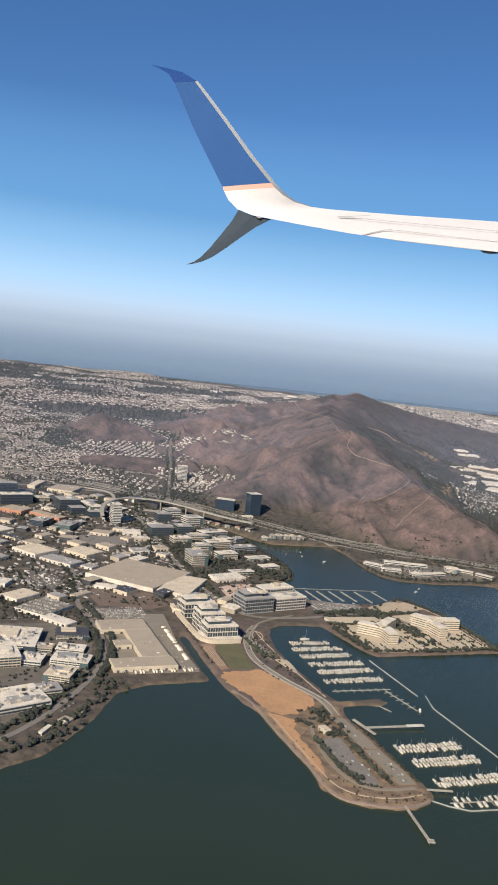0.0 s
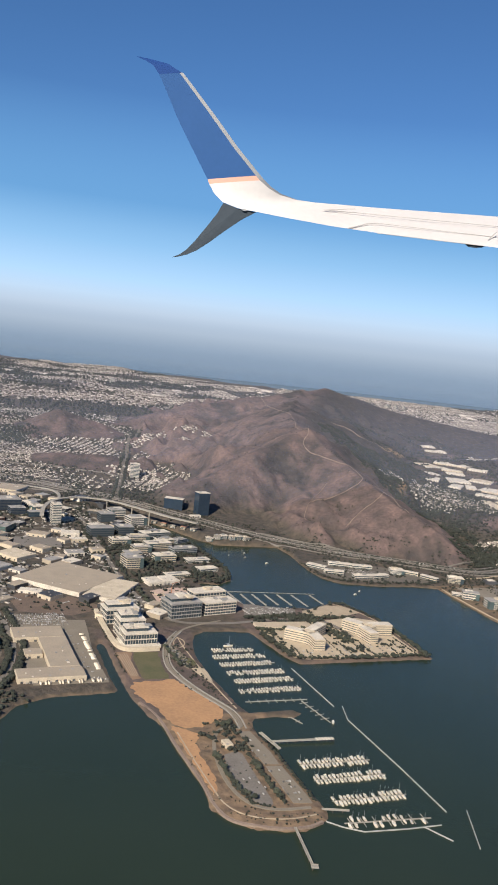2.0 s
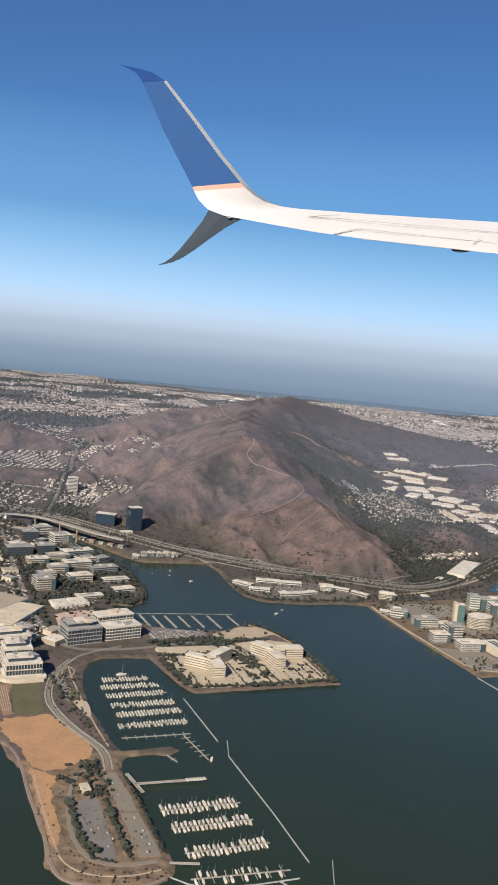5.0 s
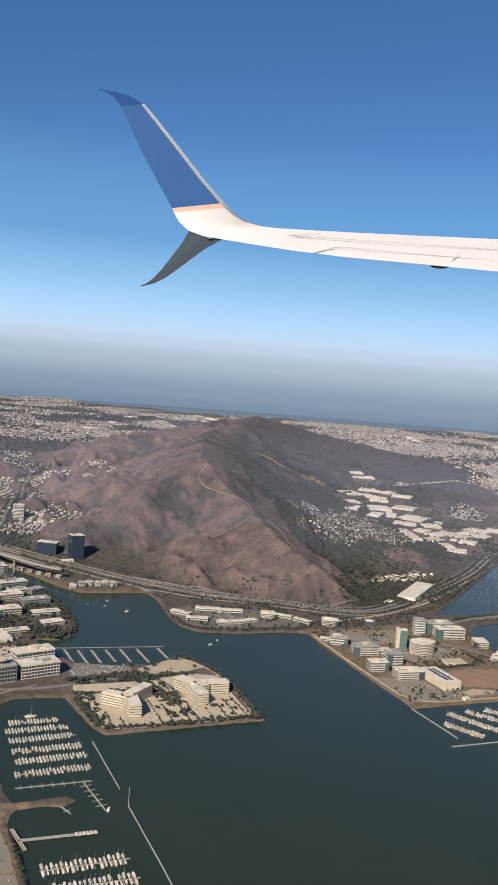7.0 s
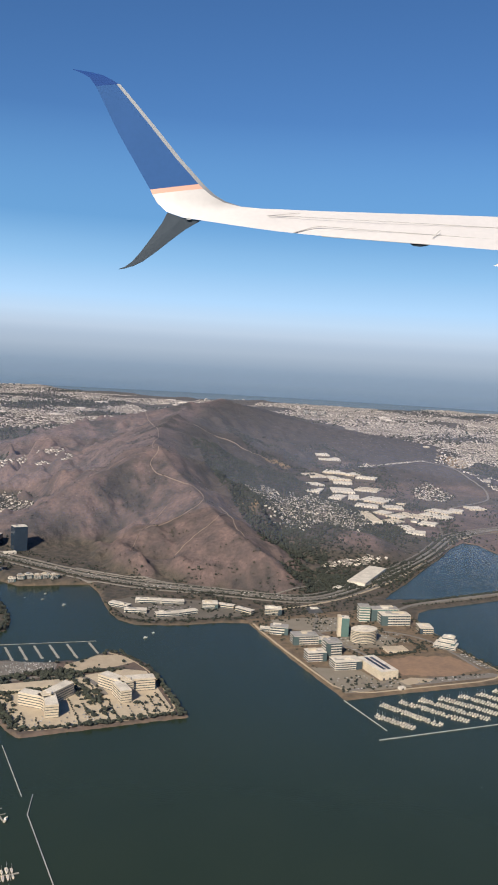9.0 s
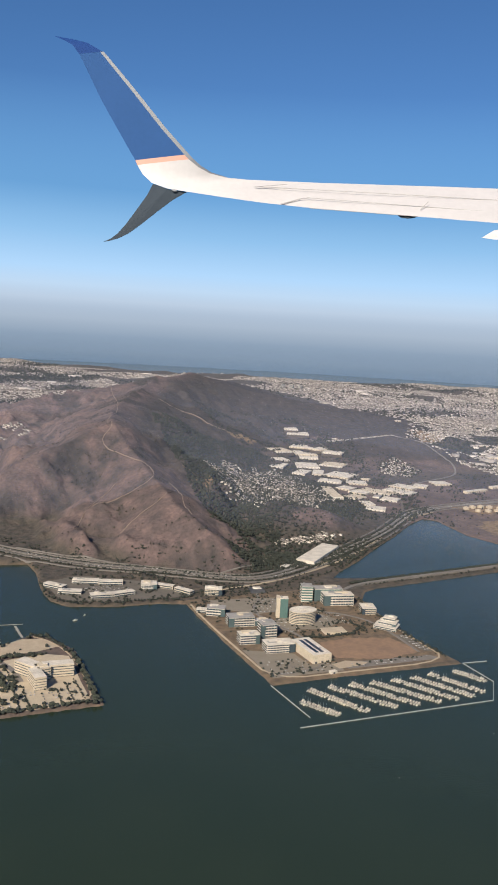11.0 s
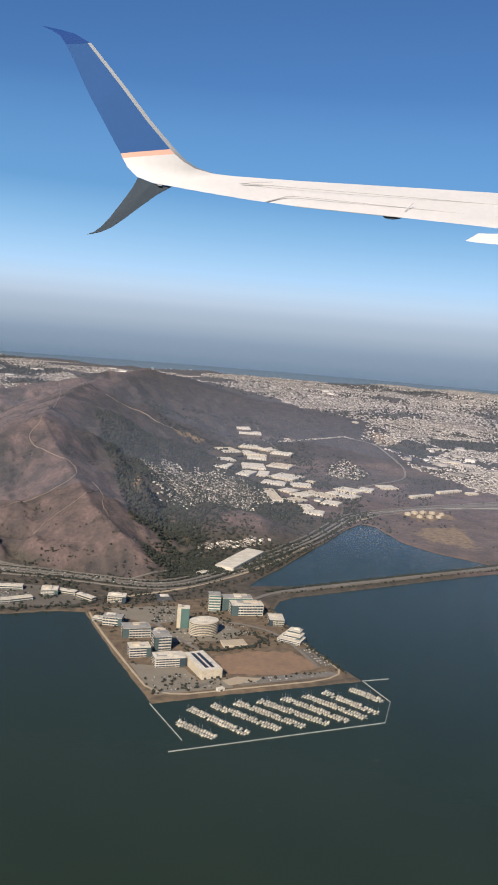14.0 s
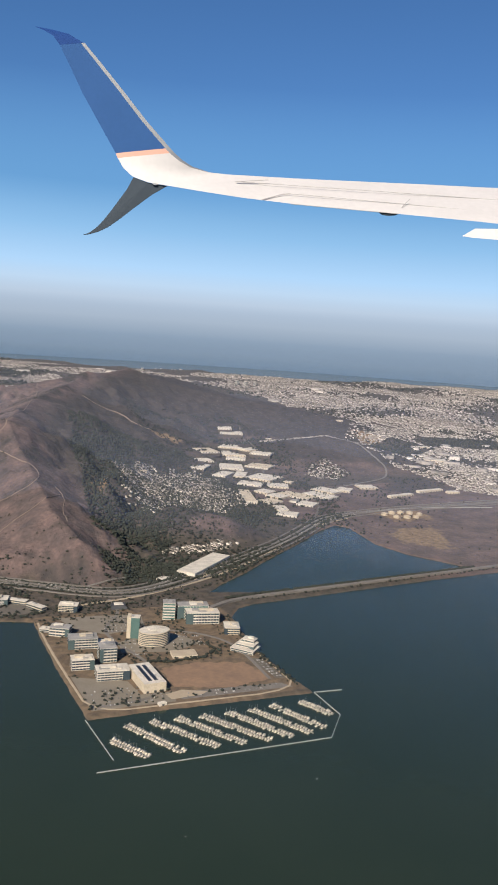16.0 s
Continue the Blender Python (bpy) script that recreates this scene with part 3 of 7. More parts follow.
def plate(name, points, mat, parent, label="", depth=0.9, nearer=0.0):
    """A thin fitted panel with the outline given in the wing's plan."""
    bm = bmesh.new()
    face = bm.faces.new([bm.verts.new(aloft(u, v, w - nearer)) for u, v, w in points])
    more = bmesh.ops.extrude_face_region(bm, geom=[face])
    for v in more["geom"]:
        if isinstance(v, bmesh.types.BMVert):
            v.co += AHEAD * depth * PITCH
    bmesh.ops.recalc_face_normals(bm, faces=bm.faces[:])
    return part(name, bm, mat, parent, label)


wing = tagged(new("aeroplane_wing"), "white aeroplane wing with a blue split winglet", "wing")
blade("winglet", [((163, 123, -6), (200, 120.5, -6)), ((180, 160, -6), (227, 155.5, -6)), ((200, 205, -7), (258.5, 196.5, -7)), ((230, 262, -8), (302.5, 255.5, -8)), ((256, 311, -9), (342.5, 303.5, -8))], PAINT_BLUE, wing, "medium blue upper winglet", 0.025)
blade("winglet_tip", [((121, 91, -1), (123, 91, 0)), ((137, 98, -3), (152, 97, 2)), ((152, 107, -4), (178, 104, -4)), ((163, 123, -6), (204, 120, -6))], PAINT_NAVY, wing, "navy swept tip", 0.025)
blade("stripe", [((256, 311, -9), (342.5, 303.5, -8)), ((259.5, 319.5, -10), (350, 311.8, -8))], PAINT_SALMON, wing, "salmon pink stripe", 0.025)
skin = blade("main_surface", [((259.5, 319.5, -10), (350, 311.8, -8)), ((268, 335, -10), (366, 325.5, -4)), ((284, 351, -12), (386, 337.2, 4)), ((312, 362, -16), (415, 345.5, 18)), ((345, 368, -20), (450, 350, 34)), ((400, 378, -24), (500, 353.5, 42)),
                       ((480, 391.5, -30), (570, 358.5, 52)), ((600, 407.5, -38), (680, 365, 66)), ((740, 421.5, -46), (800, 372, 80)), ((882, 437, -56), (920, 379.5, 95)), ((1010, 452, -66), (1040, 387, 110)), ((1150, 470, -80), (1180, 397, 130))], PAINT_WHITE, wing, "glossy white wing", 0.045)
blade("leading_edge", [((200, 120.5, -6), (206, 120, -6)), ((227, 155.5, -6), (234, 155, -6)), ((258.5, 196.5, -7), (266, 196, -7)), ((302.5, 255.5, -8), (310, 254.5, -8)), ((342.5, 303.5, -8), (350.5, 302.5, -8)), ((350, 311.8, -8), (357, 310, -7)), ((366, 325.5, -4), (371, 323.5, -3)), ((386, 337.2, 4), (389, 335.6, 5)), ((415, 345.5, 18), (416, 345, 18.5))], EDGE_METAL, wing, "bare metal leading edge", 0.05)
plate("lower_fin", [(286, 352.5, -12), (312, 362.6, -14), (345, 368.4, -16), (318, 383, -12), (291, 402, -12), (263, 423, -12), (240, 438.5, -12), (222, 446.5, -12), (206, 450.5, -12), (196, 451.5, -12), (209, 446.5, -12), (221, 438, -12), (237, 421, -12), (256, 397, -12), (275, 372, -12)], PAINT_GREY, wing, "dark grey lower fin", 1.2)
plate("panel_seam", [(462, 362.5, 14), (520, 359.5, 24), (522, 360.5, 24), (470, 363, 14)], SEAM, skin, nearer=9)
plate("panel_seam", [(466, 362, 16), (700, 381, 26), (1100, 415, 60), (1100, 416, 60), (700, 381.9, 26), (466, 362.9, 16)], SEAM, skin, nearer=9)
plate("panel_seam", [(508, 394, -26), (545, 385, -10), (560, 384, -8), (560, 385.6, -8), (546, 386.4, -10), (511, 395, -26)], SEAM, skin, nearer=9)
plate("panel_seam", [(556, 384, -8), (700, 399, -6), (1100, 440, -10), (1100, 440.8, -10), (700, 399.8, -6), (556, 384.8, -8)], SEAM, skin, nearer=9)
plate("panel_seam", [(754, 411, -20), (768, 397, -6), (769.5, 397.4, -6), (755.5, 411.4, -20)], SEAM, skin, nearer=9)
plate("panel_seam", [(560, 402, -32), (750, 422, -44), (750, 422.9, -44), (560, 403, -32)], SEAM, skin, nearer=8)
blade("fairing", [((712, 417, -38), (713, 418, -36)), ((720, 424, -40), (722, 416, -30)), ((732, 426, -42), (734, 416, -30)), ((744, 425, -40), (746, 418, -32)), ((752, 421, -40), (753, 420, -38))], PAINT_GREY, skin, "dark flap track fairing", 0.4)
blade("flap", [((861, 463, -70), (863, 462, -68)), ((880, 466, -70), (884, 450, -60)), ((960, 474, -70), (970, 452, -56)), ((1150, 500, -80), (1150, 468, -62))], PAINT_WHITE, wing, "lowered white flap", 0.06)
blade("navigation_lamp", [((318, 364.5, -18), (319, 363.5, -18)), ((322, 366.5, -19), (324, 363.5, -18)), ((327, 367, -19), (328, 365, -18))], EDGE_METAL, skin, "small clear tip lamp", 0.1)



# ---- buildings ----
def office(x, y, w, d, h, turn, storeys, wall, glass, label, roof=None, units=2, category="office building", z=None, cap=0.1, plant=0):
    """A flat-roofed office: walls, a band of windows for each storey and side, a parapet roof and plant on it."""
    base = tagged(new("office_building"), label, category)
    base.matrix_basis = pose(x, y, (gz(x, y) if z is None else z) - 0.05, 0, 0, turn)
    part("wall", box(w, d, h, bevel=0.03), wall, base)
    tall = h / storeys
    long_band, side_band = bpy.data.meshes.new("window_band"), bpy.data.meshes.new("window_band")
    for me, size in ((long_band, w), (side_band, d)):
        bm = box(size * 0.96, 0.05, tall * 0.54)
        bm.to_mesh(me)
        bm.free()
        me.materials.append(glass)
    for i in range(storeys):
        up = tall * (i + 0.30)
        part("window_band", long_band, glass, base, at=pose(0, -d / 2, up))
        part("window_band", side_band, glass, base, at=pose(-w / 2, 0, up, 0, 0, 90))
        part("window_band", side_band, glass, base, at=pose(w / 2, 0, up, 0, 0, 90))
        part("window_band", long_band, glass, base, at=pose(0, d / 2, up))
    top = part("roof", box(w + 0.06, d + 0.06, cap, z=h, bevel=0.02), roof or WHITE, base)
    rng = random.Random(int(x * 7 + y * 13))
    if storeys > 2 and h < 3.7 and wall in (WHITE, CREAM) and min(w, d) > 1.9:
        side = rng.choice((-1, 1))
        part("glazed_corner", box(w * 0.22, d * 0.34, h * 0.93, side * w * 0.405, -d * 0.345, 0.0, 0.02), rng.choice((GLASS, TEALGLASS, TEALGLASS)), base, "dark glazed corner")
        part("penthouse", box(w * 0.46, d * 0.40, 0.34, -side * w * 0.12, d * 0.1, h + cap, 0.02), rng.choice((WHITE, STEEL, CREAM)), top)
        post = bpy.data.meshes.new("mullion")
        bm = box(0.05, 0.07, h * 0.96)
        bm.to_mesh(post)
        bm.free()
        post.materials.append(wall)
        for k in range(1, int(w / 0.7)):
            part("mullion", post, wall, base, at=pose(-w / 2 + w * k / int(w / 0.7), -d / 2, 0))
    for _ in range(units):
        part("roof_unit", box(rng.uniform(0.12, 0.32) * w, rng.uniform(0.15, 0.35) * d, rng.uniform(0.15, 0.35), rng.uniform(-0.25, 0.25) * w, rng.uniform(-0.22, 0.22) * d, h + cap, 0.02), rng.choice((STEEL, WHITE, GREYROOF)), top)
    for _ in range(plant):
        a, b, c = rng.uniform(0.25, 0.9), rng.uniform(0.2, 0.7), rng.uniform(0.1, 0.42)
        part("roof_unit", box(a, b, c, rng.uniform(-0.45, 0.45) * (w - a), rng.uniform(-0.45, 0.45) * (d - b), h + cap, 0.02), rng.choice((STEEL, WHITE, CREAM, GREYROOF, DARKWALL)), top)
    return base


def shed(x, y, w, d, h, turn, wall, roof, label, lights=4, category="warehouse", z=None):
    """A low industrial hall with a parapet, roof vents and loading doors."""
    base = tagged(new("warehouse"), label, category)
    base.matrix_basis = pose(x, y, (gz(x, y) if z is None else z) - 0.1, 0, 0, turn)
    side = part("wall", box(w, d, h + 0.8, z=-0.7, bevel=0.02), wall, base)
    if x > 285 and y > 285:
        part("foundation", box(w * 1.02, d * 1.02, 1.6, z=-1.65), PAD, base, "brown graded earth pad")
    top = part("roof", box(w * 0.985, d * 0.985, 0.07, z=h + 0.09, bevel=0.02), roof, base)
    rng = random.Random(int(x * 5 + y * 11))
    for i in range(lights):
        part("roof_vent", box(rng.uniform(0.2, 0.5), rng.uniform(0.2, 0.5), rng.uniform(0.06, 0.18), rng.uniform(-0.42, 0.42) * w, rng.uniform(-0.42, 0.42) * d, h + 0.15), rng.choice((STEEL, GREYROOF, WHITE)), top)
    n = max(1, int(w / 1.5))
    door = bpy.data.meshes.new("loading_door")
    bm = box(0.5, 0.06, min(0.45, h * 0.7))
    bm.to_mesh(door)
    bm.free()
    door.materials.append(DARKWALL)
    for i in range(min(n, 9)):
        part("loading_door", door, DARKWALL, side, at=pose(-w / 2 + w * (i + 0.5) / min(n, 9), -d / 2, 0.1))
    return base


# offices by the marina road
def gridded(x, y, w, d, h, turn, storeys, bays, label, lift=0.0, glass=GLASS, frame_paint=WHITE):
    """A glazed block behind a pale frame of floor slabs and pillars, with plant on its roof."""
    base = tagged(new("office_building"), label, "office building")
    base.matrix_basis = pose(x, y, gz(x, y) - 0.05, 0, 0, turn)
    body = part("glazing", box(w * 0.96, d * 0.94, h, 0, 0, lift), glass, base, "dark glazing")
    if lift:
        part("podium", box(w * 1.16, d * 1.25, lift, 0.2, -0.1, 0, 0.03), frame_paint, base)
    slab = bpy.data.meshes.new("floor_slab")
    bm = box(w, d, 0.17, bevel=0.01)
    bm.to_mesh(slab)
    bm.free()
    slab.materials.append(frame_paint)
    for i in range(storeys + 1):
        part("floor_slab", slab, frame_paint, base, at=pose(0, 0, lift + i * (h - 0.16) / storeys))
    post = bpy.data.meshes.new("pillar")
    bm = box(0.055, 0.055, h)
    bm.to_mesh(post)
    bm.free()
    post.materials.append(frame_paint)
    bays = int(bays * 1.5)
    deep = max(2, int(bays * d / w))
    for k in range(bays + 1):
        for s in (-1, 1):
            part("pillar", post, frame_paint, body, at=pose(-w / 2 + 0.07 + (w - 0.14) * k / bays, s * (d / 2 - 0.07), lift))
    for k in range(1, deep):
        for s in (-1, 1):
            part("pillar", post, frame_paint, body, at=pose(s * (w / 2 - 0.07), -d / 2 + d * k / deep, lift))
    top = part("parapet", box(w * 1.01, d * 1.01, 0.22, 0, 0, lift + h, 0.02), frame_paint, base)
    rng = random.Random(int(x * 3 + y))
    if w < 8.2:
        step = part("setback_storey", box(w * 0.66, d * 0.62, 0.62, -w * 0.08, d * 0.08, lift + h + 0.22, 0.02), glass, top, "glazed setback storey")
        part("roof", box(w * 0.72, d * 0.68, 0.14, -w * 0.08, d * 0.08, lift + h + 0.84, 0.02), frame_paint, top)
        lift += 0.76
    for _ in range(4):
        part("roof_unit", box(rng.uniform(0.1, 0.3) * w, rng.uniform(0.12, 0.3) * d, rng.uniform(0.2, 0.5), rng.uniform(-0.3, 0.3) * w, rng.uniform(-0.25, 0.25) * d, lift + h + 0.22, 0.02), rng.choice((WHITE, STEEL, CREAM)), top)
    return base


gridded(83.0, 160.6, 7.0, 4.4, 2.3, 2, 2, 8, "white-framed office with large dark windows on a podium", 0.7)
gridded(82.6, 166.6, 5.6, 5.2, 3.9, 2, 4, 5, "taller white-framed office rising behind the podium block")
gridded(82.6, 175.6, 7.6, 4.6, 3.2, 6, 3, 7, "white-framed rear office block beside the warehouse annexe")
curve = [(78.6, 181.6), (78.2, 173), (78.1, 164), (78.4, 158.6), (80.4, 156.6), (86.6, 156.8)]
ribbon("retaining_wall", rounded(curve), 0.9, CREAM, "curved pale podium wall round the white offices", "wall", lift=0.75, thick=1.1, kind="")
gridded(98.0, 178.4, 8.0, 6.0, 3.5, 10, 4, 8, "new grey-framed office block with a gridded facade", frame_paint=GREYROOF)
gridded(107.4, 179.6, 8.6, 4.2, 2.9, 10, 4, 8, "white-framed office block beside the marina road")
gridded(107.8, 188.4, 9.0, 4.0, 2.6, 12, 3, 7, "white-framed office block with roof plant")
sheet("construction_site", [(95.6, 196.2), (99.8, 198.4), (105.6, 198.6), (104.5, 190), (96.5, 183.6), (95.0, 186.1)], SITE, "pale pink building site", "building site", 0.12)
for k in range(7):
    px, py = 96.8 + 1.9 * (k % 4), 188.4 + 4.6 * (k // 4)
    crate = tagged(new("site_cabin"), "pink-brown unfinished block on the building site", "site cabin", "blocks on the building site")
    crate.matrix_basis = pose(px, py, gz(px, py) + 0.1, 0, 0, 10)
    part("wall", box(1.3, 1.9, 0.3 + 0.1 * (k % 3), bevel=0.02), (SITE, CREAM, TAN)[k % 3], crate)
    part("roof", box(1.35, 1.95, 0.06, z=0.3 + 0.1 * (k % 3)), SITE, crate)
crane = tagged(new("tower_crane"), "red tower crane over the pink building site", "crane")
crane.matrix_basis = pose(99.4, 190.6, gz(99.4, 190.6) - 0.05, 0, 0, 35)
part("mast", box(0.16, 0.16, 3.6), BRICKRED, crane)
part("jib", box(3.6, 0.12, 0.14, 1.3, 0, 3.6), BRICKRED, crane)
part("counterweight", box(0.5, 0.3, 0.3, -0.7, 0, 3.4), STEEL, crane)
part("cab", box(0.26, 0.24, 0.26, 0.12, -0.16, 3.3), WHITE, crane)
shed(98.2, 203.2, 4.4, 5.2, 0.9, 10, WHITE, WHITE, "white low twin hall near the bay road", 3)
shed(102.8, 204.4, 4.4, 5.0, 0.9, 10, WHITE, WHITE, "white low twin hall beside its twin", 3)
for x, y, w, d, h, turn, n in ((96.4, 218.6, 5.0, 5, 3.0, 8, 5), (107.2, 223.7, 6.2, 3.6, 1.9, 8, 3), (102.6, 232.5, 5.4, 3.6, 1.7, 8, 3), (108.8, 236.4, 8.0, 3.8, 1.7, 10, 3), (98.6, 227.0, 5.0, 3.4, 1.6, 8, 3)):
    office(x, y, w, d, h, turn, n, (WHITE, CREAM)[n % 2], GLASS, "pale office with dark window bands near the cove", (WHITE, GREYROOF)[int(w) % 2], 3, plant=5)
for x, y, w, d, h, turn, n in ((111.0, 248.0, 9.5, 4, 1.6, 14, 3), (115.4, 231.6, 8.0, 3.6, 1.6, 12, 3), (98.0, 240.0, 6.0, 3.6, 1.7, 6, 3), (104.6, 243.5, 6.5, 3.6, 1.6, 8, 3), (112.0, 240.6, 5.5, 3.2, 1.5, 12, 3), (117.0, 241.0, 4.5, 3.0, 1.4, 30, 3)):
    office(x, y, w, d, h, turn, n, (CREAM, GREYROOF)[int(x) % 2], GLASS, "pale low office among trees near the cove", (WHITE, GREYROOF)[int(y) % 2], 3, plant=5)
office(106.6, 209.0, 7.2, 2.6, 0.9, 8, 2, CREAM, GLASS, "cream two-storey office beside trees", WHITE, 3)
office(116.9, 222.6, 7.4, 3.0, 0.9, 8, 2, WHITE, GLASS, "white two-storey office on the cove shore", WHITE, 3)
office(117.0, 214.2, 6.0, 3.0, 1.0, 12, 2, WHITE, GLASS, "white two-storey office on the cove point", WHITE, 3)
office(82.2, 261.6, 2.9, 4.2, 6.4, 2, 12, WHITE, GLASS, "tall white office tower with window bands", WHITE, 2)
office(93.9, 248.6, 7.6, 4.4, 2.7, 6, 4, DARKWALL, GLASS, "dark brown office block with white roof", GREYROOF, 3)
office(101.8, 250.2, 5.2, 4.4, 2.7, 6, 4, DARKWALL, GLASS, "dark office block with pale pillars", GREYROOF, 2)
office(108.6, 262.0, 6.0, 4.6, 2.6, 14, 4, WHITE, GLASS, "white office block near the freeway", WHITE, 3)
office(99.5, 265.6, 5.0, 4.0, 2.6, 6, 4, DARKWALL, GLASS, "dark office block near the freeway", GREYROOF, 2)
office(104.4, 272.4, 5.4, 4.0, 2.4, 12, 3, WHITE, GLASS, "grey-white office block near the freeway", GREYROOF, 2)
shed(84.6, 248.2, 5.6, 4, 1.1, -10, WHITE, WHITE, "white hall beside the car park", 4)
shed(86.0, 242.0, 5.0, 3, 0.9, 6, CREAM, WHITE, "cream hall beside the road", 3)
shed(89.5, 232.0, 4.0, 3.2, 0.9, 6, CREAM, TAN, "tan-roofed hall beside the long road", 3)
shed(82.5, 229.5, 5.0, 4.0, 0.8, 6, WHITE, GREYROOF, "grey-roofed hall beside the long road", 3)

# the great sheds
shed(76.8, 206.4, 20.0, 20.0, 1.05, 45, WHITE, TAN, "huge tan-roofed warehouse with white walls", 9)
shed(85.6, 196.0, 8.2, 16.5, 1.0, -35, WHITE, CREAM, "pale cream-roofed warehouse annexe", 6)
shed(66.0, 196.6, 5.5, 2.6, 0.7, -20, WHITE, WHITE, "small white hall on brown waste ground", 3)
shed(62.7, 145.8, 12.4, 4.6, 1.0, 0, CREAM, TAN, "tan-roofed bayside warehouse with loading docks", 6)
shed(65.8, 156.0, 5.6, 15.6, 1.0, 0, CREAM, TAN, "tan-roofed warehouse wing behind the docks", 5)
shed(63.4, 167.0, 10.4, 6.2, 1.0, 0, CREAM, TAN, "tan-roofed rear warehouse wing", 5)
sheet("truck_yard", [(59.2, 142.6), (72.9, 142.2), (73.0, 158), (74.2, 168), (75.0, 176), (59, 178)], LOTGREY, "asphalt lorry yard round the tan warehouse", "yard", 0.03)

# research campus on the near shore
campus = [
    (36.7, 132.8, 11.5, 7.6, 1.1, 16, WHITE, WHITE, 46), (42.4, 136.6, 6.4, 3.4, 0.9, 8, CREAM, GREYROOF, 8), (46.6, 142.6, 4.8, 5.0, 1.2, -28, CREAM, CREAM, 14), (49.6, 149.0, 7.1, 4.4, 1.2, -24, GREENGLASS, WHITE, 10),
    (50.6, 155.6, 5.5, 3.6, 0.7, -21, WHITE, WHITE, 18), (39.9, 161.6, 10.7, 10.5, 1.2, -16, WHITE, WHITE, 52), (36.6, 151.0, 6.9, 6.2, 2.0, 4, CREAM, WHITE, 14), (42.6, 150.4, 4.2, 4.6, 1.0, -22, WHITE, WHITE, 10),
    (31.0, 143.0, 6.0, 6.0, 1.2, 16, WHITE, WHITE, 20), (28.5, 157.0, 7.0, 7.0, 1.5, -16, CREAM, WHITE, 20), (29.5, 126.5, 6.0, 5.0, 1.0, 16, WHITE, CREAM, 14), (45.4, 156.6, 4.0, 3.0, 0.8, -20, CREAM, TAN, 8),
]
for x, y, w, d, h, turn, wall, roof, plant in campus:
    words = {WHITE: "white laboratory building crowded with roof plant", CREAM: "cream laboratory building with roof plant", GREENGLASS: "glass-walled laboratory with a white roof"}[wall]
    office(x, y, w, d, h, turn, 4 if h > 1.6 else 3 if h > 1.1 else 2, WHITE if wall is GREENGLASS else wall, GLASS, words, roof, 2, "laboratory building", plant=plant)
office(52.2, 163.6, 6.5, 5.0, 0.95, -7, 3, CREAM, GLASS, "cream gridded garage under a dark roof", DARKWALL, 0, "parking garage")
shed(48.8, 180.8, 8.2, 10.2, 0.8, -47, WHITE, LOTGREY, "parking garage roof full of parked cars", 0, "parking garage")
shed(50.7, 172.1, 7.5, 3.4, 0.7, -52, WHITE, WHITE, "long white-roofed hall beside the garage", 6)
shed(44.7, 189.9, 5.4, 7.4, 0.8, -52, WHITE, CREAM, "pale-roofed hall by the inland road", 4)
shed(41.0, 200.7, 4.9, 5.0, 0.8, -29, WHITE, WHITE, "white-roofed hall beside a dark car park", 4)
shed(58.7, 190.4, 2.1, 5.4, 0.6, -52, CREAM, TAN, "small tan-roofed hall beside the bend", 3)
shed(41.0, 122.1, 0.8, 3.2, 0.35, -38, WHITE, WHITE, "small white canopy by the shore path", 0, "shelter")
shed(44.5, 124.9, 2.4, 1.8, 0.35, 40, CREAM, TAN, "small tan-roofed kiosk near the shore", 1, "kiosk")
sheet("campus_paving", [(32, 122), (40.2, 129.0), (45.3, 133.4), (52.0, 144.4), (55.4, 158.4), (56.2, 169.0), (51.5, 171.4), (26.8, 172.2), (24, 124)], ASPHALT, "pale paving between the laboratory buildings", "paving", 0.03)
sheet("car_park", [(45.3, 205.7), (48.2, 210.7), (52.6, 211.8), (57.0, 200.7), (54.3, 194.6), (48.7, 197.0)], ASPHALT, "dark asphalt car park with marked rows", "car park", 0.04)
for k in range(4):
    ribbon("bay_line", [(47.4 + 2.1 * k, 207.4 - 0.6 * k), (50.0 + 1.5 * k, 198.2 - 0.5 * k)], 0.16, DOCK, "pale line of parking bays", "bay line", 0.07, thick=0.1)
shed(53.0, 228.8, 9.4, 8.6, 0.9, -56, WHITE, CREAM, "cream-roofed warehouse with white walls", 5)
shed(66.1, 227.4, 8.4, 7.4, 0.9, -52, CREAM, CREAM, "pale twin-roofed warehouse beside a car park", 5)
shed(58.6, 219.6, 10.6, 5.4, 0.8, -49, WHITE, GREYROOF, "long grey-roofed warehouse with white walls", 9)
shed(41.0, 222.0, 6.0, 6, 1.0, 40, CREAM, GREYROOF, "grey-roofed workshop beside warehouses", 4)
shed(52.2, 272.6, 8.2, 6.6, 1.2, -40, BRICKRED, TAN, "brick-red hall with pale roof", 4)
shed(61.4, 265.6, 12.5, 3.6, 1.2, -50, BRICKRED, TAN, "long brick-red hall with pale roof", 4)
office(58.4, 258.0, 4.6, 7.0, 1.7, -35, 4, DARKWALL, BLUEGLASS, "low dark glass office with a pale roof", GREYROOF, 4)
office(65.4, 253.6, 5.0, 7.0, 1.7, -31, 4, DARKWALL, GREENGLASS, "dark teal glass office with roof plant", GREYROOF, 4)
office(69.4, 278.6, 7.1, 6.5, 3.6, 9, 7, DARKWALL, BLUEGLASS, "stepped dark glass office block", GREYROOF, 4)
office(71.6, 272.4, 5.0, 4.0, 2.2, 9, 4, DARKWALL, BLUEGLASS, "lower wing of dark glass offices", GREYROOF, 2)
office(78.0, 269.8, 6.6, 3.0, 1.6, 7, 3, BLUEGLASS, GLASS, "blue-grey glass office beside the ramp", GREYROOF, 2)
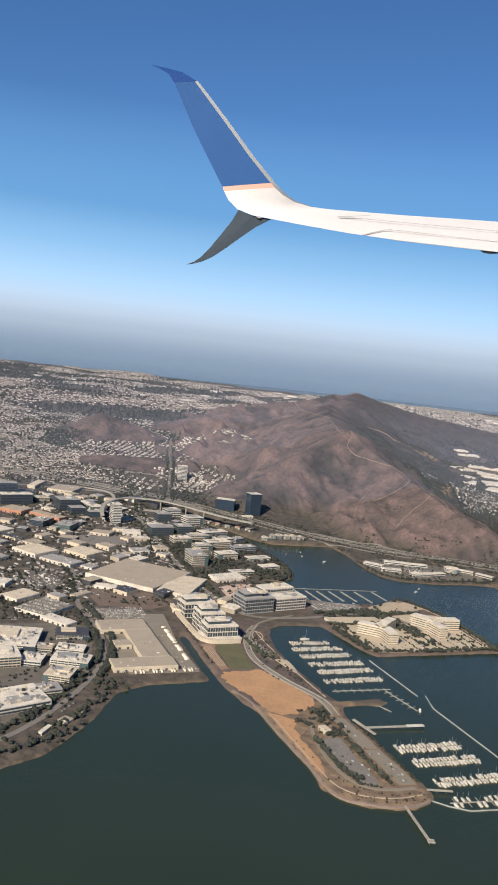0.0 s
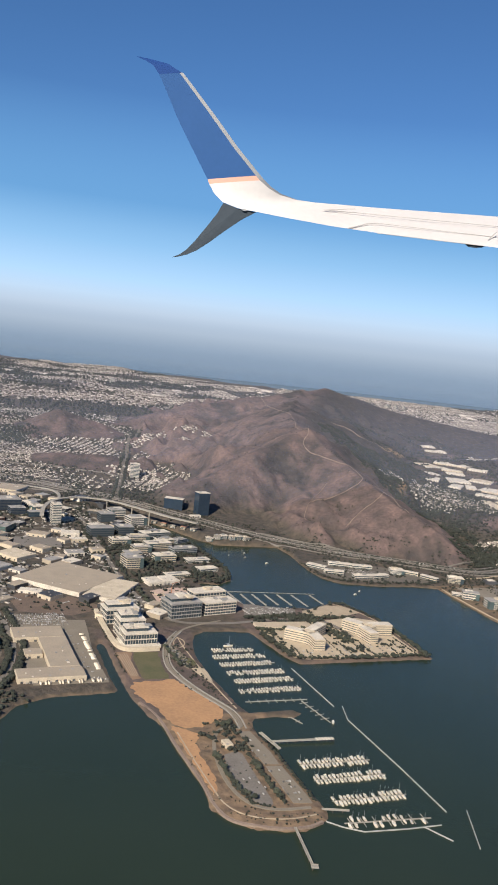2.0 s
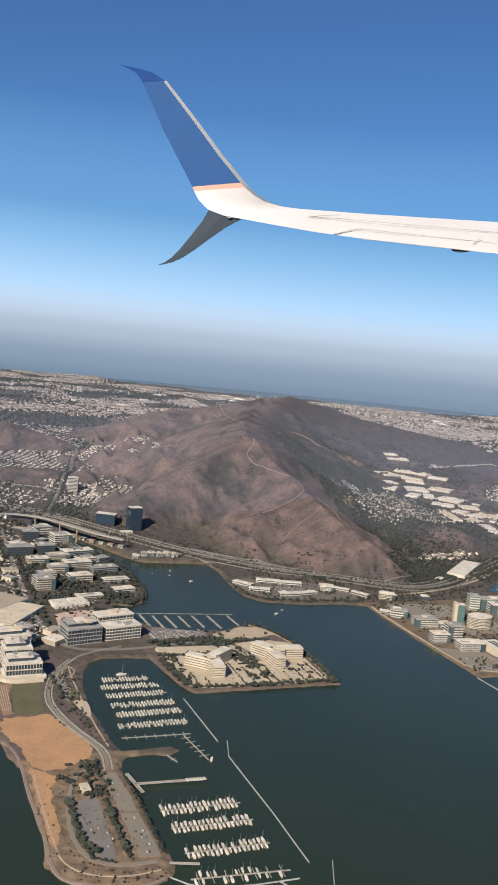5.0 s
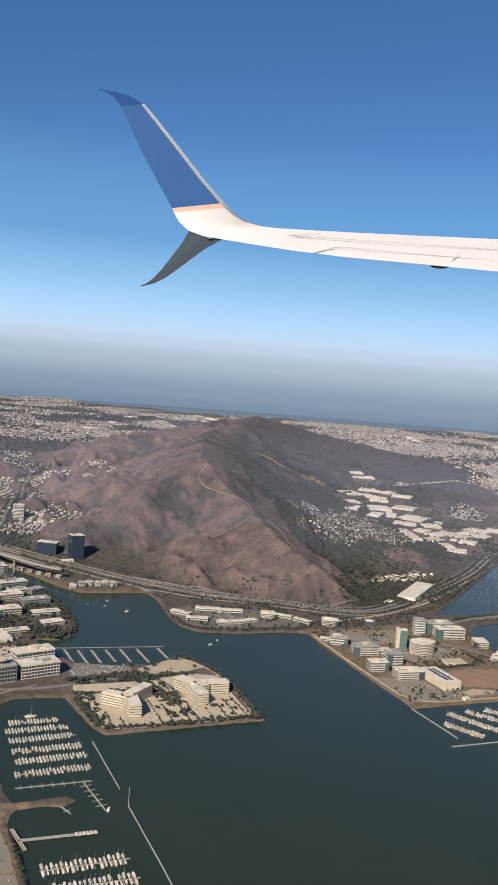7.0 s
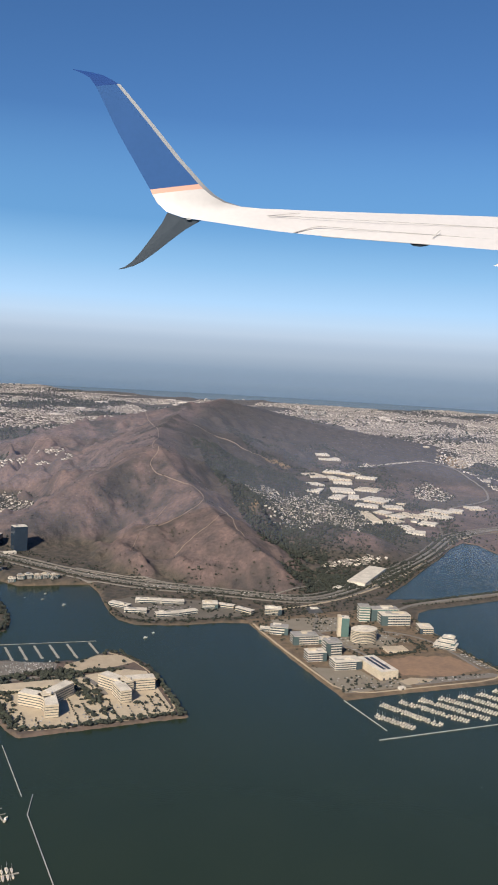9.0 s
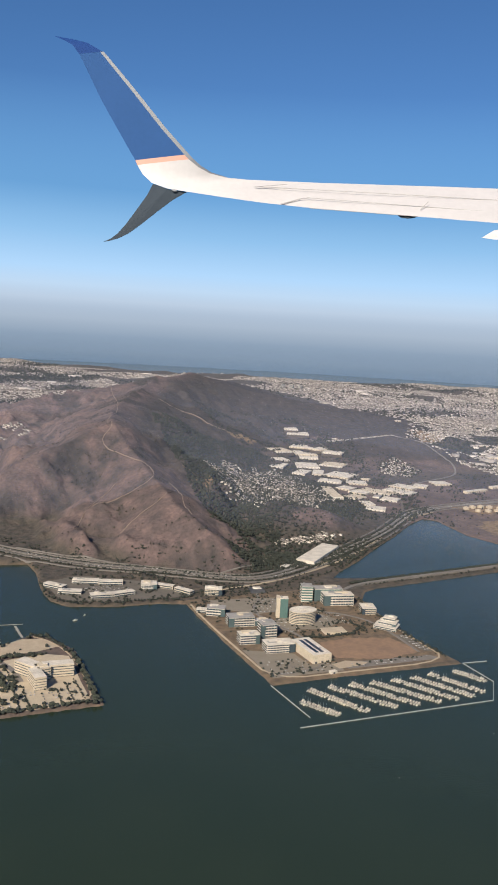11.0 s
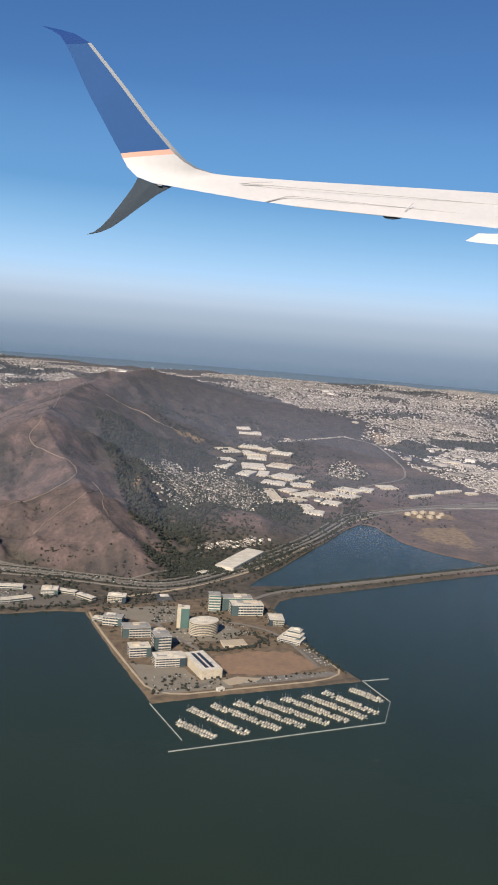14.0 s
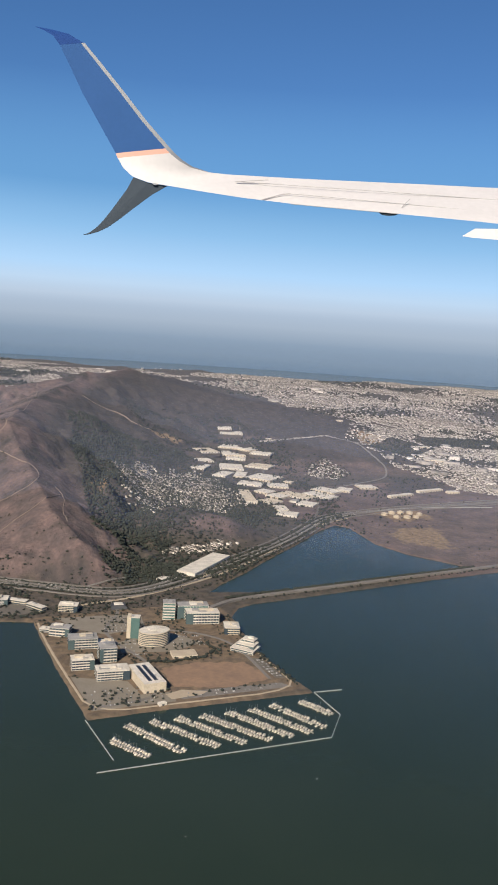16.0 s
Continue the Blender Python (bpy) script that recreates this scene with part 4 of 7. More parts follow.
office(53.0, 284.5, 10.8, 4.4, 3.2, 10, 6, DARKWALL, BLUEGLASS, "long blue-glass office slab with a white roof edge", WHITE, 3)
office(51.0, 295.0, 6.8, 4.4, 4.6, 8, 8, DARKWALL, BLUEGLASS, "tall dark glass office tower", GREYROOF, 2)
office(78.0, 281.0, 4.0, 11.0, 1.3, 14, 3, WHITE, GLASS, "white stepped office beside the ramp", WHITE, 4)
office(62.0, 288.0, 5.0, 4, 1.5, 12, 3, CREAM, GLASS, "cream office slab near the freeway", CREAM, 3)
shed(75.2, 247.6, 6.2, 4.6, 0.8, -31, CREAM, TAN, "tan-roofed shop beside a crowded car park", 3)
shed(44.0, 250.0, 9.0, 6, 0.9, -50, CREAM, WHITE, "white-roofed store beside the road", 5)
shed(36.0, 262.0, 8.0, 6, 0.9, -50, WHITE, TAN, "tan-roofed store in the industrial quarter", 5)
shed(30.0, 240.0, 8.0, 6, 0.9, -50, WHITE, WHITE, "white-roofed store in the industrial quarter", 5)
shed(73.1, 306.0, 9.7, 11.0, 0.9, -30, CREAM, TAN, "wide pale-roofed store beside the freeway ramp", 6)
shed(63.5, 312.0, 13.0, 3.0, 0.9, 65, CREAM, CREAM, "long pale store behind the freeway", 3)

# towers at the foot of the hill
office(136.6, 277.2, 4.4, 3.6, 8.6, 8, 18, BLUEGLASS, BLUEGLASS, "tall dark blue glass tower below the hill", WHITE, 1, "tower", z=2.2)
office(128.6, 284.4, 6.8, 3.6, 4.6, -28, 9, BLUEGLASS, BLUEGLASS, "dark blue glass office with a sloping roofline", WHITE, 1, z=2.4)
office(125.9, 332.5, 4.0, 3.4, 5.6, -12, 10, WHITE, GLASS, "white apartment tower on the hillside", WHITE, 1, "apartment tower")
shed(133.0, 273.0, 4.0, 1.6, 0.7, 8, WHITE, WHITE, "small white hall below the blue tower", 1)


# island offices: splayed wings round a core
def splayed(x, y, wings, label):
    base = tagged(new("office_building"), label, "office building")
    base.matrix_basis = pose(x, y, gz(x, y) - 0.05, 0, 0, 0)
    for dx, dy, w, d, turn, storeys in wings:
        m = pose(dx, dy, 0, 0, 0, turn)
        for i in range(storeys):
            part("floor_band", box(w, d, 0.36, 0, 0, 0.52 * i + 0.18, 0.015), CREAM, base, at=m)
            part("glazing", box(w * 0.985, d * 0.96, 0.19, 0, 0, 0.52 * i), GLASS, base, "shaded window band", at=m)
        part("roof", box(w * 0.96, d * 0.94, 0.05, z=0.52 * storeys + 0.02), WHITE, base, at=m)
    part("roof_unit", box(1.8, 1.8, 0.35, 0, 0, 2.6, 0.03), CREAM, base)
    part("roof_unit", box(0.9, 0.9, 0.5, 0.6, 0.2, 2.6, 0.03), WHITE, base)
    return base


splayed(121.4, 157.6, [(-2.0, 1.6, 5.6, 2.3, -42, 5), (0.4, -2.6, 2.5, 5.4, -6, 5), (3.2, 3.2, 6.8, 2.3, 38, 5), (0, 0, 2.6, 2.6, 20, 5)], "white five-storey office with three splayed wings")
splayed(138.2, 160.6, [(-2.0, 2.6, 2.6, 5.6, 32, 5), (-1.6, -3.0, 2.3, 5.2, 4, 5), (3.2, 0.6, 6.2, 2.4, -6, 5), (0, 0, 2.6, 2.6, 10, 5)], "white five-storey office with splayed wings near the point")
shed(119.8, 168.0, 13.6, 3.4, 0.55, -3, CREAM, BEIGE, "long low cream parking deck", 0, "parking deck")

# north shore of the cove
office(153.4, 217.0, 6.0, 2.2, 1.0, -50, 2, WHITE, GLASS, "white low office on the cove point", WHITE, 2)
office(156.0, 211.0, 6.0, 2.2, 1.0, -22, 2, WHITE, GLASS, "white low office by the shore", WHITE, 2)
office(162.2, 219.0, 7.0, 2.2, 1.0, -22, 2, WHITE, GLASS, "long white office near the freeway", WHITE, 2)
office(168.4, 216.2, 6.4, 2.2, 1.0, -18, 2, WHITE, GLASS, "long white office beside its neighbour", WHITE, 2)
office(163.0, 206.0, 6.0, 2.2, 1.0, -6, 2, WHITE, GLASS, "white waterfront office near the freeway", WHITE, 2)
office(168.8, 206.2, 6.0, 2.0, 1.0, 8, 2, WHITE, GLASS, "white waterfront office with dark bands", WHITE, 2)
office(177.2, 210.2, 4.2, 3.4, 1.5, -20, 4, WHITE, GLASS, "compact white rounded office", WHITE, 1)
office(181.4, 209.0, 5.0, 1.8, 1.0, -40, 2, CREAM, GLASS, "cream angled office near the shore road", WHITE, 1)
office(184.8, 203.6, 5.4, 1.8, 1.1, -60, 2, CREAM, GLASS, "cream angled office by the shore road", WHITE, 1)
office(192.0, 200.6, 4.6, 3.0, 1.7, -24, 4, CREAM, GLASS, "cream hotel block near the interchange", WHITE, 1)
for k in range(6):
    office(129.6 + 2.4 * k, 247.6 - 0.8 * (k % 2) - 0.25 * k, 2.2, 2.0, 1.1, -8 + 5 * k, 3, WHITE, GLASS, "white waterfront apartment block on the cove", (WHITE, TAN)[k % 2], 1, "apartment block")
for k in range(6):
    office(116.0 + 2.2 * k, 276.0 - 4.0 * k, 2.0, 1.6, 0.9, -50, 2, (CREAM, WHITE)[k % 2], GLASS, "low cream house block near the freeway", (BRICKRED, TAN)[k % 2], 0, "apartment block")

# business park on the square point
office(186.2, 185.4, 4.6, 2.8, 2.0, -30, 3, WHITE, GLASS, "white office with a glazed corner on the shore", GREYROOF, 2)
office(183.8, 188.2, 3.0, 2.0, 0.8, -30, 2, WHITE, GLASS, "small white shore office", WHITE, 1)
office(189.0, 177.2, 6.3, 3.6, 2.3, -10, 4, WHITE, GLASS, "white banded office block", GREYROOF, 3)
office(193.8, 175.6, 3.4, 2.0, 1.3, -16, 3, WHITE, BLUEGLASS, "white link wing with a glazed end", WHITE, 1)
office(185.8, 166.0, 4.6, 3.0, 2.2, -8, 4, WHITE, BLUEGLASS, "white office with dark glass corner", WHITE, 3)
office(191.9, 168.6, 3.6, 3.6, 3.2, -6, 5, WHITE, GLASS, "tall white banded office", GREYROOF, 3)
office(190.2, 159.6, 6.6, 3.6, 2.0, -8, 4, WHITE, GLASS, "white office with stepped dark bands", WHITE, 4)
green = office(201.6, 179.3, 2.4, 2.2, 4.9, -24, 12, GREENGLASS, GREENGLASS, "green glass tower with pale floor lines", WHITE, 1, "tower")
part("stair_core", box(0.9, 2.3, 5.2, -1.2, 0, 0, 0.03), CREAM, green, "cream stair core")
hall = shed(196.0, 155.2, 4.6, 10.2, 1.9, 0, CREAM, WHITE, "cream hall with rows of dark solar panels", 1, "hall")
for k in (-1, 1):
    for i in range(8):
        part("solar_panel", box(0.75, 0.92, 0.05, 0.62 * k, -3.4 + 0.98 * i, 2.06), SOLAR, hall)


def round_office(x, y, r, h, storeys, label):
    base = tagged(new("office_building"), label, "office building")
    base.matrix_basis = pose(x, y, gz(x, y) - 0.05)

    def drum(rad, low, high):
        bm = bmesh.new()
        bmesh.ops.create_cone(bm, cap_ends=True, segments=32, radius1=rad, radius2=rad, depth=high - low)
        bmesh.ops.translate(bm, verts=bm.verts, vec=(0, 0, (low + high) / 2))
        for v in bm.verts:
            v.co.y *= 0.72
        return bm

    tall = h / storeys
    for i in range(storeys):
        part("glazing", drum(r * 0.97, tall * i, tall * i + tall * 0.5), GLASS, base)
        part("floor_band", drum(r, tall * i + tall * 0.5, tall * (i + 1)), CREAM, base)
    part("roof", drum(r * 0.96, h, h + 0.06), WHITE, base)
    part("roof_unit", box(r * 0.7, r * 0.5, 0.3, 0, 0.2, h + 0.06, 0.03), WHITE, base)
    return base


round_office(204.6, 174.4, 3.6, 3.2, 8, "round cream office drum beside the green tower")
office(213.8, 189.0, 3.0, 3.0, 4.2, -20, 6, WHITE, GREENGLASS, "tall white-framed green glass office", GREYROOF, 2)
office(219.6, 188.0, 7.6, 3.0, 3.4, -14, 5, WHITE, GREENGLASS, "white-framed glass office block", GREYROOF, 3)
office(220.6, 184.2, 8.0, 3.4, 2.8, -14, 4, WHITE, GLASS, "large glazed office with a white frame", WHITE, 3)
office(224.8, 176.2, 3.6, 4.4, 1.6, -20, 3, CREAM, GLASS, "cream hall with a rounded front", WHITE, 2)
for k in range(3):
    office(222.8 + 0.7 * k, 164.6 + 0.4 * k, 5.6 - 1.3 * k, 4.2 - 0.9 * k, 0.8 + 0.75 * k, -50, 2 + k, WHITE, GLASS, "white terraced hotel stepping down to the water", WHITE, 1, "hotel")
shed(208.5, 166.0, 5.6, 3.4, 0.5, -8, CREAM, BEIGE, "low sandy parking deck", 0, "parking deck")
shed(223.4, 218.4, 3.4, 2, 0.6, 30, WHITE, WHITE, "small white shed near the tracks", 1)
shed(240.4, 228.2, 24.0, 6.0, 1.1, 40, WHITE, WHITE, "very long white-roofed freight shed by the lagoon", 0)
sheet("apron", [(228, 221), (233, 215.5), (240, 221), (250, 229), (246, 233), (236, 226)], BEIGE, "pale concrete apron round the long freight shed", "apron", 0.04)
kiosk = shed(195.4, 144.6, 1.6, 0.9, 0.5, 4, WHITE, WHITE, "small white marina office", 0, "marina office")

# industrial park in the valley behind the hill
rng = random.Random(5)
halls = [(351, 445, 13, -24), (349.5, 451.5, 8, -22), (306, 387, 12, -4), (315, 399, 10, 0), (336, 411, 13, -40), (331, 399.5, 12, -20), (328.7, 391, 10, -28), (317, 372, 11.5, -22), (300, 371, 7.5, -40),
         (341, 398, 6.5, -60), (343, 389, 11, -42), (333, 372, 12, -46), (315, 357, 5.4, -32), (324, 350, 13, -55), (312, 340, 11, -38), (323, 334.5, 9.6, -27), (313, 316, 8, -60), (322.5, 316, 16, -62),
         (333, 313.5, 14, -66), (341, 321, 12, -62), (350, 320.5, 6.5, -45), (364, 323.5, 8.6, -10), (300.5, 284.5, 8, -38), (307, 359, 6.5, -45), (318.5, 300, 7.5, -48), (305, 308, 7, -70), (311.5, 325, 7, -60), (303, 294.5, 5, -15)]
for x, y, long, turn in halls:
    shed(x, y, long, rng.uniform(12, 15) if y > 345 else rng.uniform(7.5, 9.5), rng.uniform(0.5, 0.65), turn, rng.choice((WHITE, CREAM)), rng.choice((WHITE, WHITE, CREAM)), "white-roofed industrial hall in the valley", 5)
shed(299, 317, 4.6, 25, 0.9, -18, WHITE, CREAM, "very long pale-roofed hall in the valley", 8)
for _ in range(60):
    x, y = rng.uniform(288, 352), rng.uniform(288, 410)
    if x - 268 - 0.36 * (y - 262) < 22 or x > 322 + 0.28 * (y - 290) or any(math.hypot(x - a, y - b) < 0.55 * c + 2.6 for a, b, c, _ in halls) or math.hypot(x - 299, (y - 317) * 0.4) < 5:
        continue
    halls.append((x, y, 4.5, 0))
    shed(x, y, rng.uniform(2.4, 5.0), rng.uniform(2.4, 4.0), rng.uniform(0.5, 0.9), rng.choice((-22, -50, 40)), rng.choice((WHITE, CREAM)), rng.choice((WHITE, TAN, CREAM, GREYROOF)), "small pale workshop among trees in the valley", 2, "workshop")
for x, y, w, d, turn in ((370, 305, 15, 2.4, 12), (391, 311, 16, 2.4, 10), (401, 306.5, 6, 3, 0), (463, 411, 11, 4, -10), (446, 376, 12, 7, -30), (262, 346, 3.0, 1.6, 0), (437, 463, 4, 2, 0), (367, 428, 3, 2, 0)):
    shed(x, y, w, d, 0.9, turn, CREAM, WHITE if x > 365 else CREAM, "pale storage hall beyond the lagoon", 2)


def tank(x, y, r, h):
    base = tagged(new("storage_tank"), "pale domed storage tank on the brown flats", "storage tank", "tanks beyond the lagoon")
    base.matrix_basis = pose(x, y, gz(x, y) - 0.1)
    bm = bmesh.new()
    bmesh.ops.create_cone(bm, cap_ends=True, segments=20, radius1=r, radius2=r, depth=h)
    bmesh.ops.translate(bm, verts=bm.verts, vec=(0, 0, h / 2))
    part("wall", bm, BEIGE, base)
    bm = bmesh.new()
    bmesh.ops.create_cone(bm, cap_ends=True, segments=20, radius1=r * 1.02, radius2=r * 0.2, depth=r * 0.35)
    bmesh.ops.translate(bm, verts=bm.verts, vec=(0, 0, h + r * 0.17))
    part("roof", bm, BEIGE, base)


for x, y, r in ((341.5, 277.3, 1.6), (346, 278.6, 1.7), (350.2, 278.4, 1.7), (354, 277.2, 1.6), (357, 274.6, 1.4), (344, 272.6, 1.5), (348.4, 271.4, 1.7), (352.6, 271, 1.4)):
    tank(x, y, r * 0.85, 0.9)
for k in range(5):
    office(497 + 5 * k, 742 + (k % 2) * 9, 3, 3, 2.6 + 0.5 * (k * 7 % 3), 20, 5, WHITE, GLASS, "white apartment tower in the far town", WHITE, 0, "apartment tower")
office(217, 774, 4, 4, 4.5, 0, 8, WHITE, GLASS, "white far-off tower block above the town", WHITE, 0, "apartment tower")
shed(61.0, 156.6, 3.4, 3.0, 0.9, 0, CREAM, TAN, "small tan-roofed block in the lorry yard", 2)
dome = tagged(new("pavilion"), "low black glass pavilion with a white roof", "pavilion")
dome.matrix_basis = pose(204.4, 199.4, gz(204.4, 199.4) - 0.05, 0, 0, -10)
part("glazing", box(4.2, 3.2, 0.9, bevel=0.05, taper=0.8), DARKWALL, dome)
part("roof", box(2.4, 1.8, 0.25, 0, 0.2, 0.9, 0.05, 0.8), WHITE, dome)
hut = shed(86.0, 115.2, 1.3, 2.0, 0.6, 4, CREAM, CREAM, "small cream pavilion in the peninsula car park", 1, "pavilion")



# ---- paved and bare ground ----
sheet("dirt_field", ragged([(77.5, 141.6), (85.1, 141.8), (86.3, 139.0), (89.0, 131.6), (90.0, 129.2), (89.6, 125.9), (87.5, 124.0), (84.4, 122.4), (81.4, 121.9), (79.8, 124.1), (78.6, 129.7), (76.6, 135.7), (76.2, 139)]), ORANGE, "levelled bare orange earth on the peninsula", "bare field", 0.04)
sheet("dirt_strip", ragged([(79.0, 123.2), (81.3, 121.3), (82.8, 119.8), (81.3, 116.9), (80.6, 111.6), (80.5, 105.8), (79.9, 102.8), (78.9, 101.4), (79.0, 105.3), (78.9, 111.1), (78.8, 117.5)], 0.4, 0.35), ORANGE, "worn strip of orange earth along the shore", "bare field", 0.03)
sheet("lawn", ragged([(81.0, 156.2), (86.0, 155.8), (84.8, 147.0), (84.6, 142.4), (79.5, 142.6), (79.9, 151.9)], 0.5, 0.25), LAWN, "green lawn beside the white offices", "lawn", 0.04)
sheet("fallow_strip", ragged([(77.2, 156.6), (80.6, 156.2), (79.4, 151.8), (79.2, 143.2), (77.4, 142.6), (77.0, 147)], 0.5, 0.25), EARTH, "ploughed brown strip along the slough", "bare field", 0.04)
for k in range(5):
    ribbon("furrow", [(77.6 + 0.45 * k, 155.6), (77.6 + 0.33 * k, 144.4)], 0.12, PATHWAY, "pale furrow in the brown strip", "furrow", 0.06, thick=0.1)
sheet("car_park", rounded([(84.4, 112.4), (87.5, 113.4), (87.2, 108.5), (86.8, 102.1), (86.7, 97.8), (85.5, 96.8), (83.9, 98.6), (83.0, 102.2), (83.2, 107.7), (84.4, 112.2)], 1), ROAD, "grey peninsula car park", "car park", 0.04)
sheet("car_park", [(89.5, 119.6), (91.6, 119.2), (92.2, 111.9), (92.0, 108.0), (89.6, 108.4)], LOTGREY, "grey car park by the landing stage", "car park", 0.05)
sheet("car_park", [(89.6, 107.8), (92.1, 107.4), (92.3, 99.0), (92.2, 96.6), (89.4, 97.2), (89.5, 101.9)], LOTGREY, "narrow grey car park by the slips", "car park", 0.05)
sheet("car_park", [(88.6, 160.0), (90.0, 160.4), (91.4, 150.4), (89.6, 146.4), (88.4, 150)], LOTGREY, "asphalt car park beside the curved road", "car park", 0.05)
sheet("plaza", rounded([(90.3, 146.6), (92.7, 147.1), (92.9, 143.7), (92.2, 138.8), (91.3, 140.6), (90.3, 146.4)], 1), BEIGE, "sandy garden plaza by the moorings", "plaza", 0.05)
sheet("lawn", rounded([(90.2, 151.2), (91.2, 152.2), (92.2, 150.6), (92.1, 148.4), (91.0, 147.7), (90.2, 149.4), (90.2, 151.0)], 1), LAWN, "small oval lawn in the marina garden", "lawn", 0.06)
sheet("island_paving", [(114.2, 149.6), (125.4, 148.2), (144.6, 147.4), (144.9, 156), (145.8, 170), (140.6, 173), (131.0, 171.0), (113.4, 170.6), (112.9, 158)], BEIGE, "sandy beige paving round the island offices", "car park", 0.03)
sheet("car_park", [(151.6, 222), (152.4, 208), (156, 204.4), (165, 201.6), (181, 200.6), (186, 202), (184, 212), (172, 219.5), (162, 226)], ASPHALT, "asphalt grounds of the cove offices", "car park", 0.03)
sheet("gravel_yard", [(127.5, 173.5), (140.5, 174.5), (145.0, 176), (143.2, 181.0), (138.5, 182.4), (130, 178.5)], PATHWAY, "pale gravel yard near the empty docks", "yard", 0.03)
sheet("car_park", [(113.5, 176.2), (127, 175.6), (128.6, 180.0), (116.5, 184.6)], ROAD, "grey car park full of cars beside the docks", "car park", 0.03)
sheet("bare_field", ragged([(201.0, 160.6), (210.3, 161.4), (219.4, 158.2), (221.6, 149.6), (212, 147.6), (200.4, 151.2)], 0.6, 0.6), EARTH, "bare reddish field on the square point", "bare field", 0.03)
sheet("car_park", [(182.4, 162.0), (192.6, 156.6), (193.0, 150), (199.6, 149.4), (198.5, 145.2), (182.2, 146.2)], LOTGREY, "asphalt car park by the square marina", "car park", 0.03)
sheet("car_park", [(199.5, 148.8), (222, 146.6), (223.6, 144.2), (200, 145.6)], ROAD, "grey car park along the square marina", "car park", 0.03)
sheet("car_park", [(221.0, 160.4), (224.0, 159.4), (224.4, 148.4), (222.4, 149.0)], ASPHALT, "asphalt car park on the far shore of the point", "car park", 0.03)
sheet("car_park", [(196, 171), (207, 168.6), (215, 171.5), (212, 178), (206, 180), (197, 177)], LOTGREY, "asphalt car park round the round office", "car park", 0.02)
sheet("car_park", [(188, 196), (200, 194.6), (208, 193), (206, 184), (196, 182.5), (190, 188)], LOTGREY, "asphalt car park near the interchange", "car park", 0.02)
sheet("sand_patch", [(197.6, 148.6), (201.4, 149.6), (206.0, 147.4), (204.4, 146.4), (198.0, 146.2)], PATHWAY, "pale worn grass beside the marina", "bare field", 0.06)
sheet("waste_ground", [(60.5, 192), (66, 202), (77, 190.4), (82, 184), (73, 179.5), (61.5, 183)], WASTE, "brown waste ground before the huge warehouse", "bare field", 0.03)
sheet("car_park", [(59.6, 172.8), (58.6, 181.8), (71, 178.8), (71.4, 172.6)], LOTGREY, "asphalt car park full of cars", "car park", 0.04)
sheet("car_park", [(66.5, 236.0), (80.0, 235.0), (80.8, 244.5), (67.5, 245.5)], ROAD, "crowded grey car park", "car park", 0.2)

# ---- roads ----
FREEWAY = rounded([(30, 352), (66, 331), (92, 313), (113, 293), (123.2, 278.8), (133.7, 266.2), (143.7, 254.1), (154.9, 243.2), (166, 234.5), (179.1, 228.4), (190.5, 220.3), (201.5, 212.6), (210, 210), (221, 213.2), (234.2, 220.6), (250, 229.6),
                   (264, 238.6), (281.8, 250.8), (303.2, 268.9), (312, 276), (323.2, 280.6), (349, 284.8), (403, 287.8), (520, 292)])
for side, width, words in ((-1.0, 1.05, "pale grey freeway carriageway below the hill"), (1.0, 1.05, "pale grey freeway carriageway below the hill"), (-3.7, 0.6, "narrow road beside the freeway"), (3.5, 0.7, "narrow road beside the freeway")):
    q = np.array(dense(FREEWAY, 2.0))
    d = np.gradient(q, axis=0)
    d /= np.hypot(d[:, 0], d[:, 1])[:, None]
    ribbon("road_freeway", [tuple(v) for v in q + side * np.stack([-d[:, 1], d[:, 0]], 1)], width, ROAD, words, "freeway", 0.25, thick=0.6)
RAMP = rounded([(77.6, 260), (78.9, 267.4), (81.4, 276.9), (85.3, 284.3), (90.4, 289.2), (96.1, 291.2), (101.8, 289.1), (107, 284.8), (111.2, 277.5), (115.2, 270.5), (119.9, 261.5), (127, 253)])
SLIP = rounded([(61.5, 319.9), (71.3, 315.5), (81.3, 311.2), (88, 306.4), (89.6, 298.3), (88.1, 290.5)])
ribbon("road_ramp", RAMP, 1.3, DOCK, "pale curved flyover ramp", "flyover", level=5.2, thick=0.4)
ribbon("road_ramp", SLIP, 1.0, DOCK, "pale curved slip road under the flyover", "slip road", level=4.7, thick=0.4)
for px, py in ((78.9, 267.4), (81.4, 276.9), (87.6, 286.8), (96.1, 291), (104.5, 287), (111.2, 277.5), (115.4, 270)):
    post = tagged(new("bridge_pier"), "grey concrete pier under the flyover", "bridge pier", "flyover piers")
    post.matrix_basis = pose(px, py, gz(px, py) - 0.1)
    part("shaft", box(0.35, 0.35, 4.9 - gz(px, py)), DOCK, post)
    part("cap", box(0.9, 0.45, 0.2, 0, 0, 4.75 - gz(px, py)), DOCK, post)
ribbon("road_ramp", rounded([(150, 254), (163, 243.5), (175, 234), (186, 227.5)]), 0.5, ROAD, "pale slip road beside the freeway", "slip road", 0.3, thick=0.6)
ribbon("road_frontage", rounded([(166, 240), (173, 236), (186.4, 228.0), (196, 219.4), (204, 216.6), (213, 219), (220, 226), (229, 236), (244, 248)]), 0.6, ROAD, "grey road round the foot of the hill", "road", 0.1)
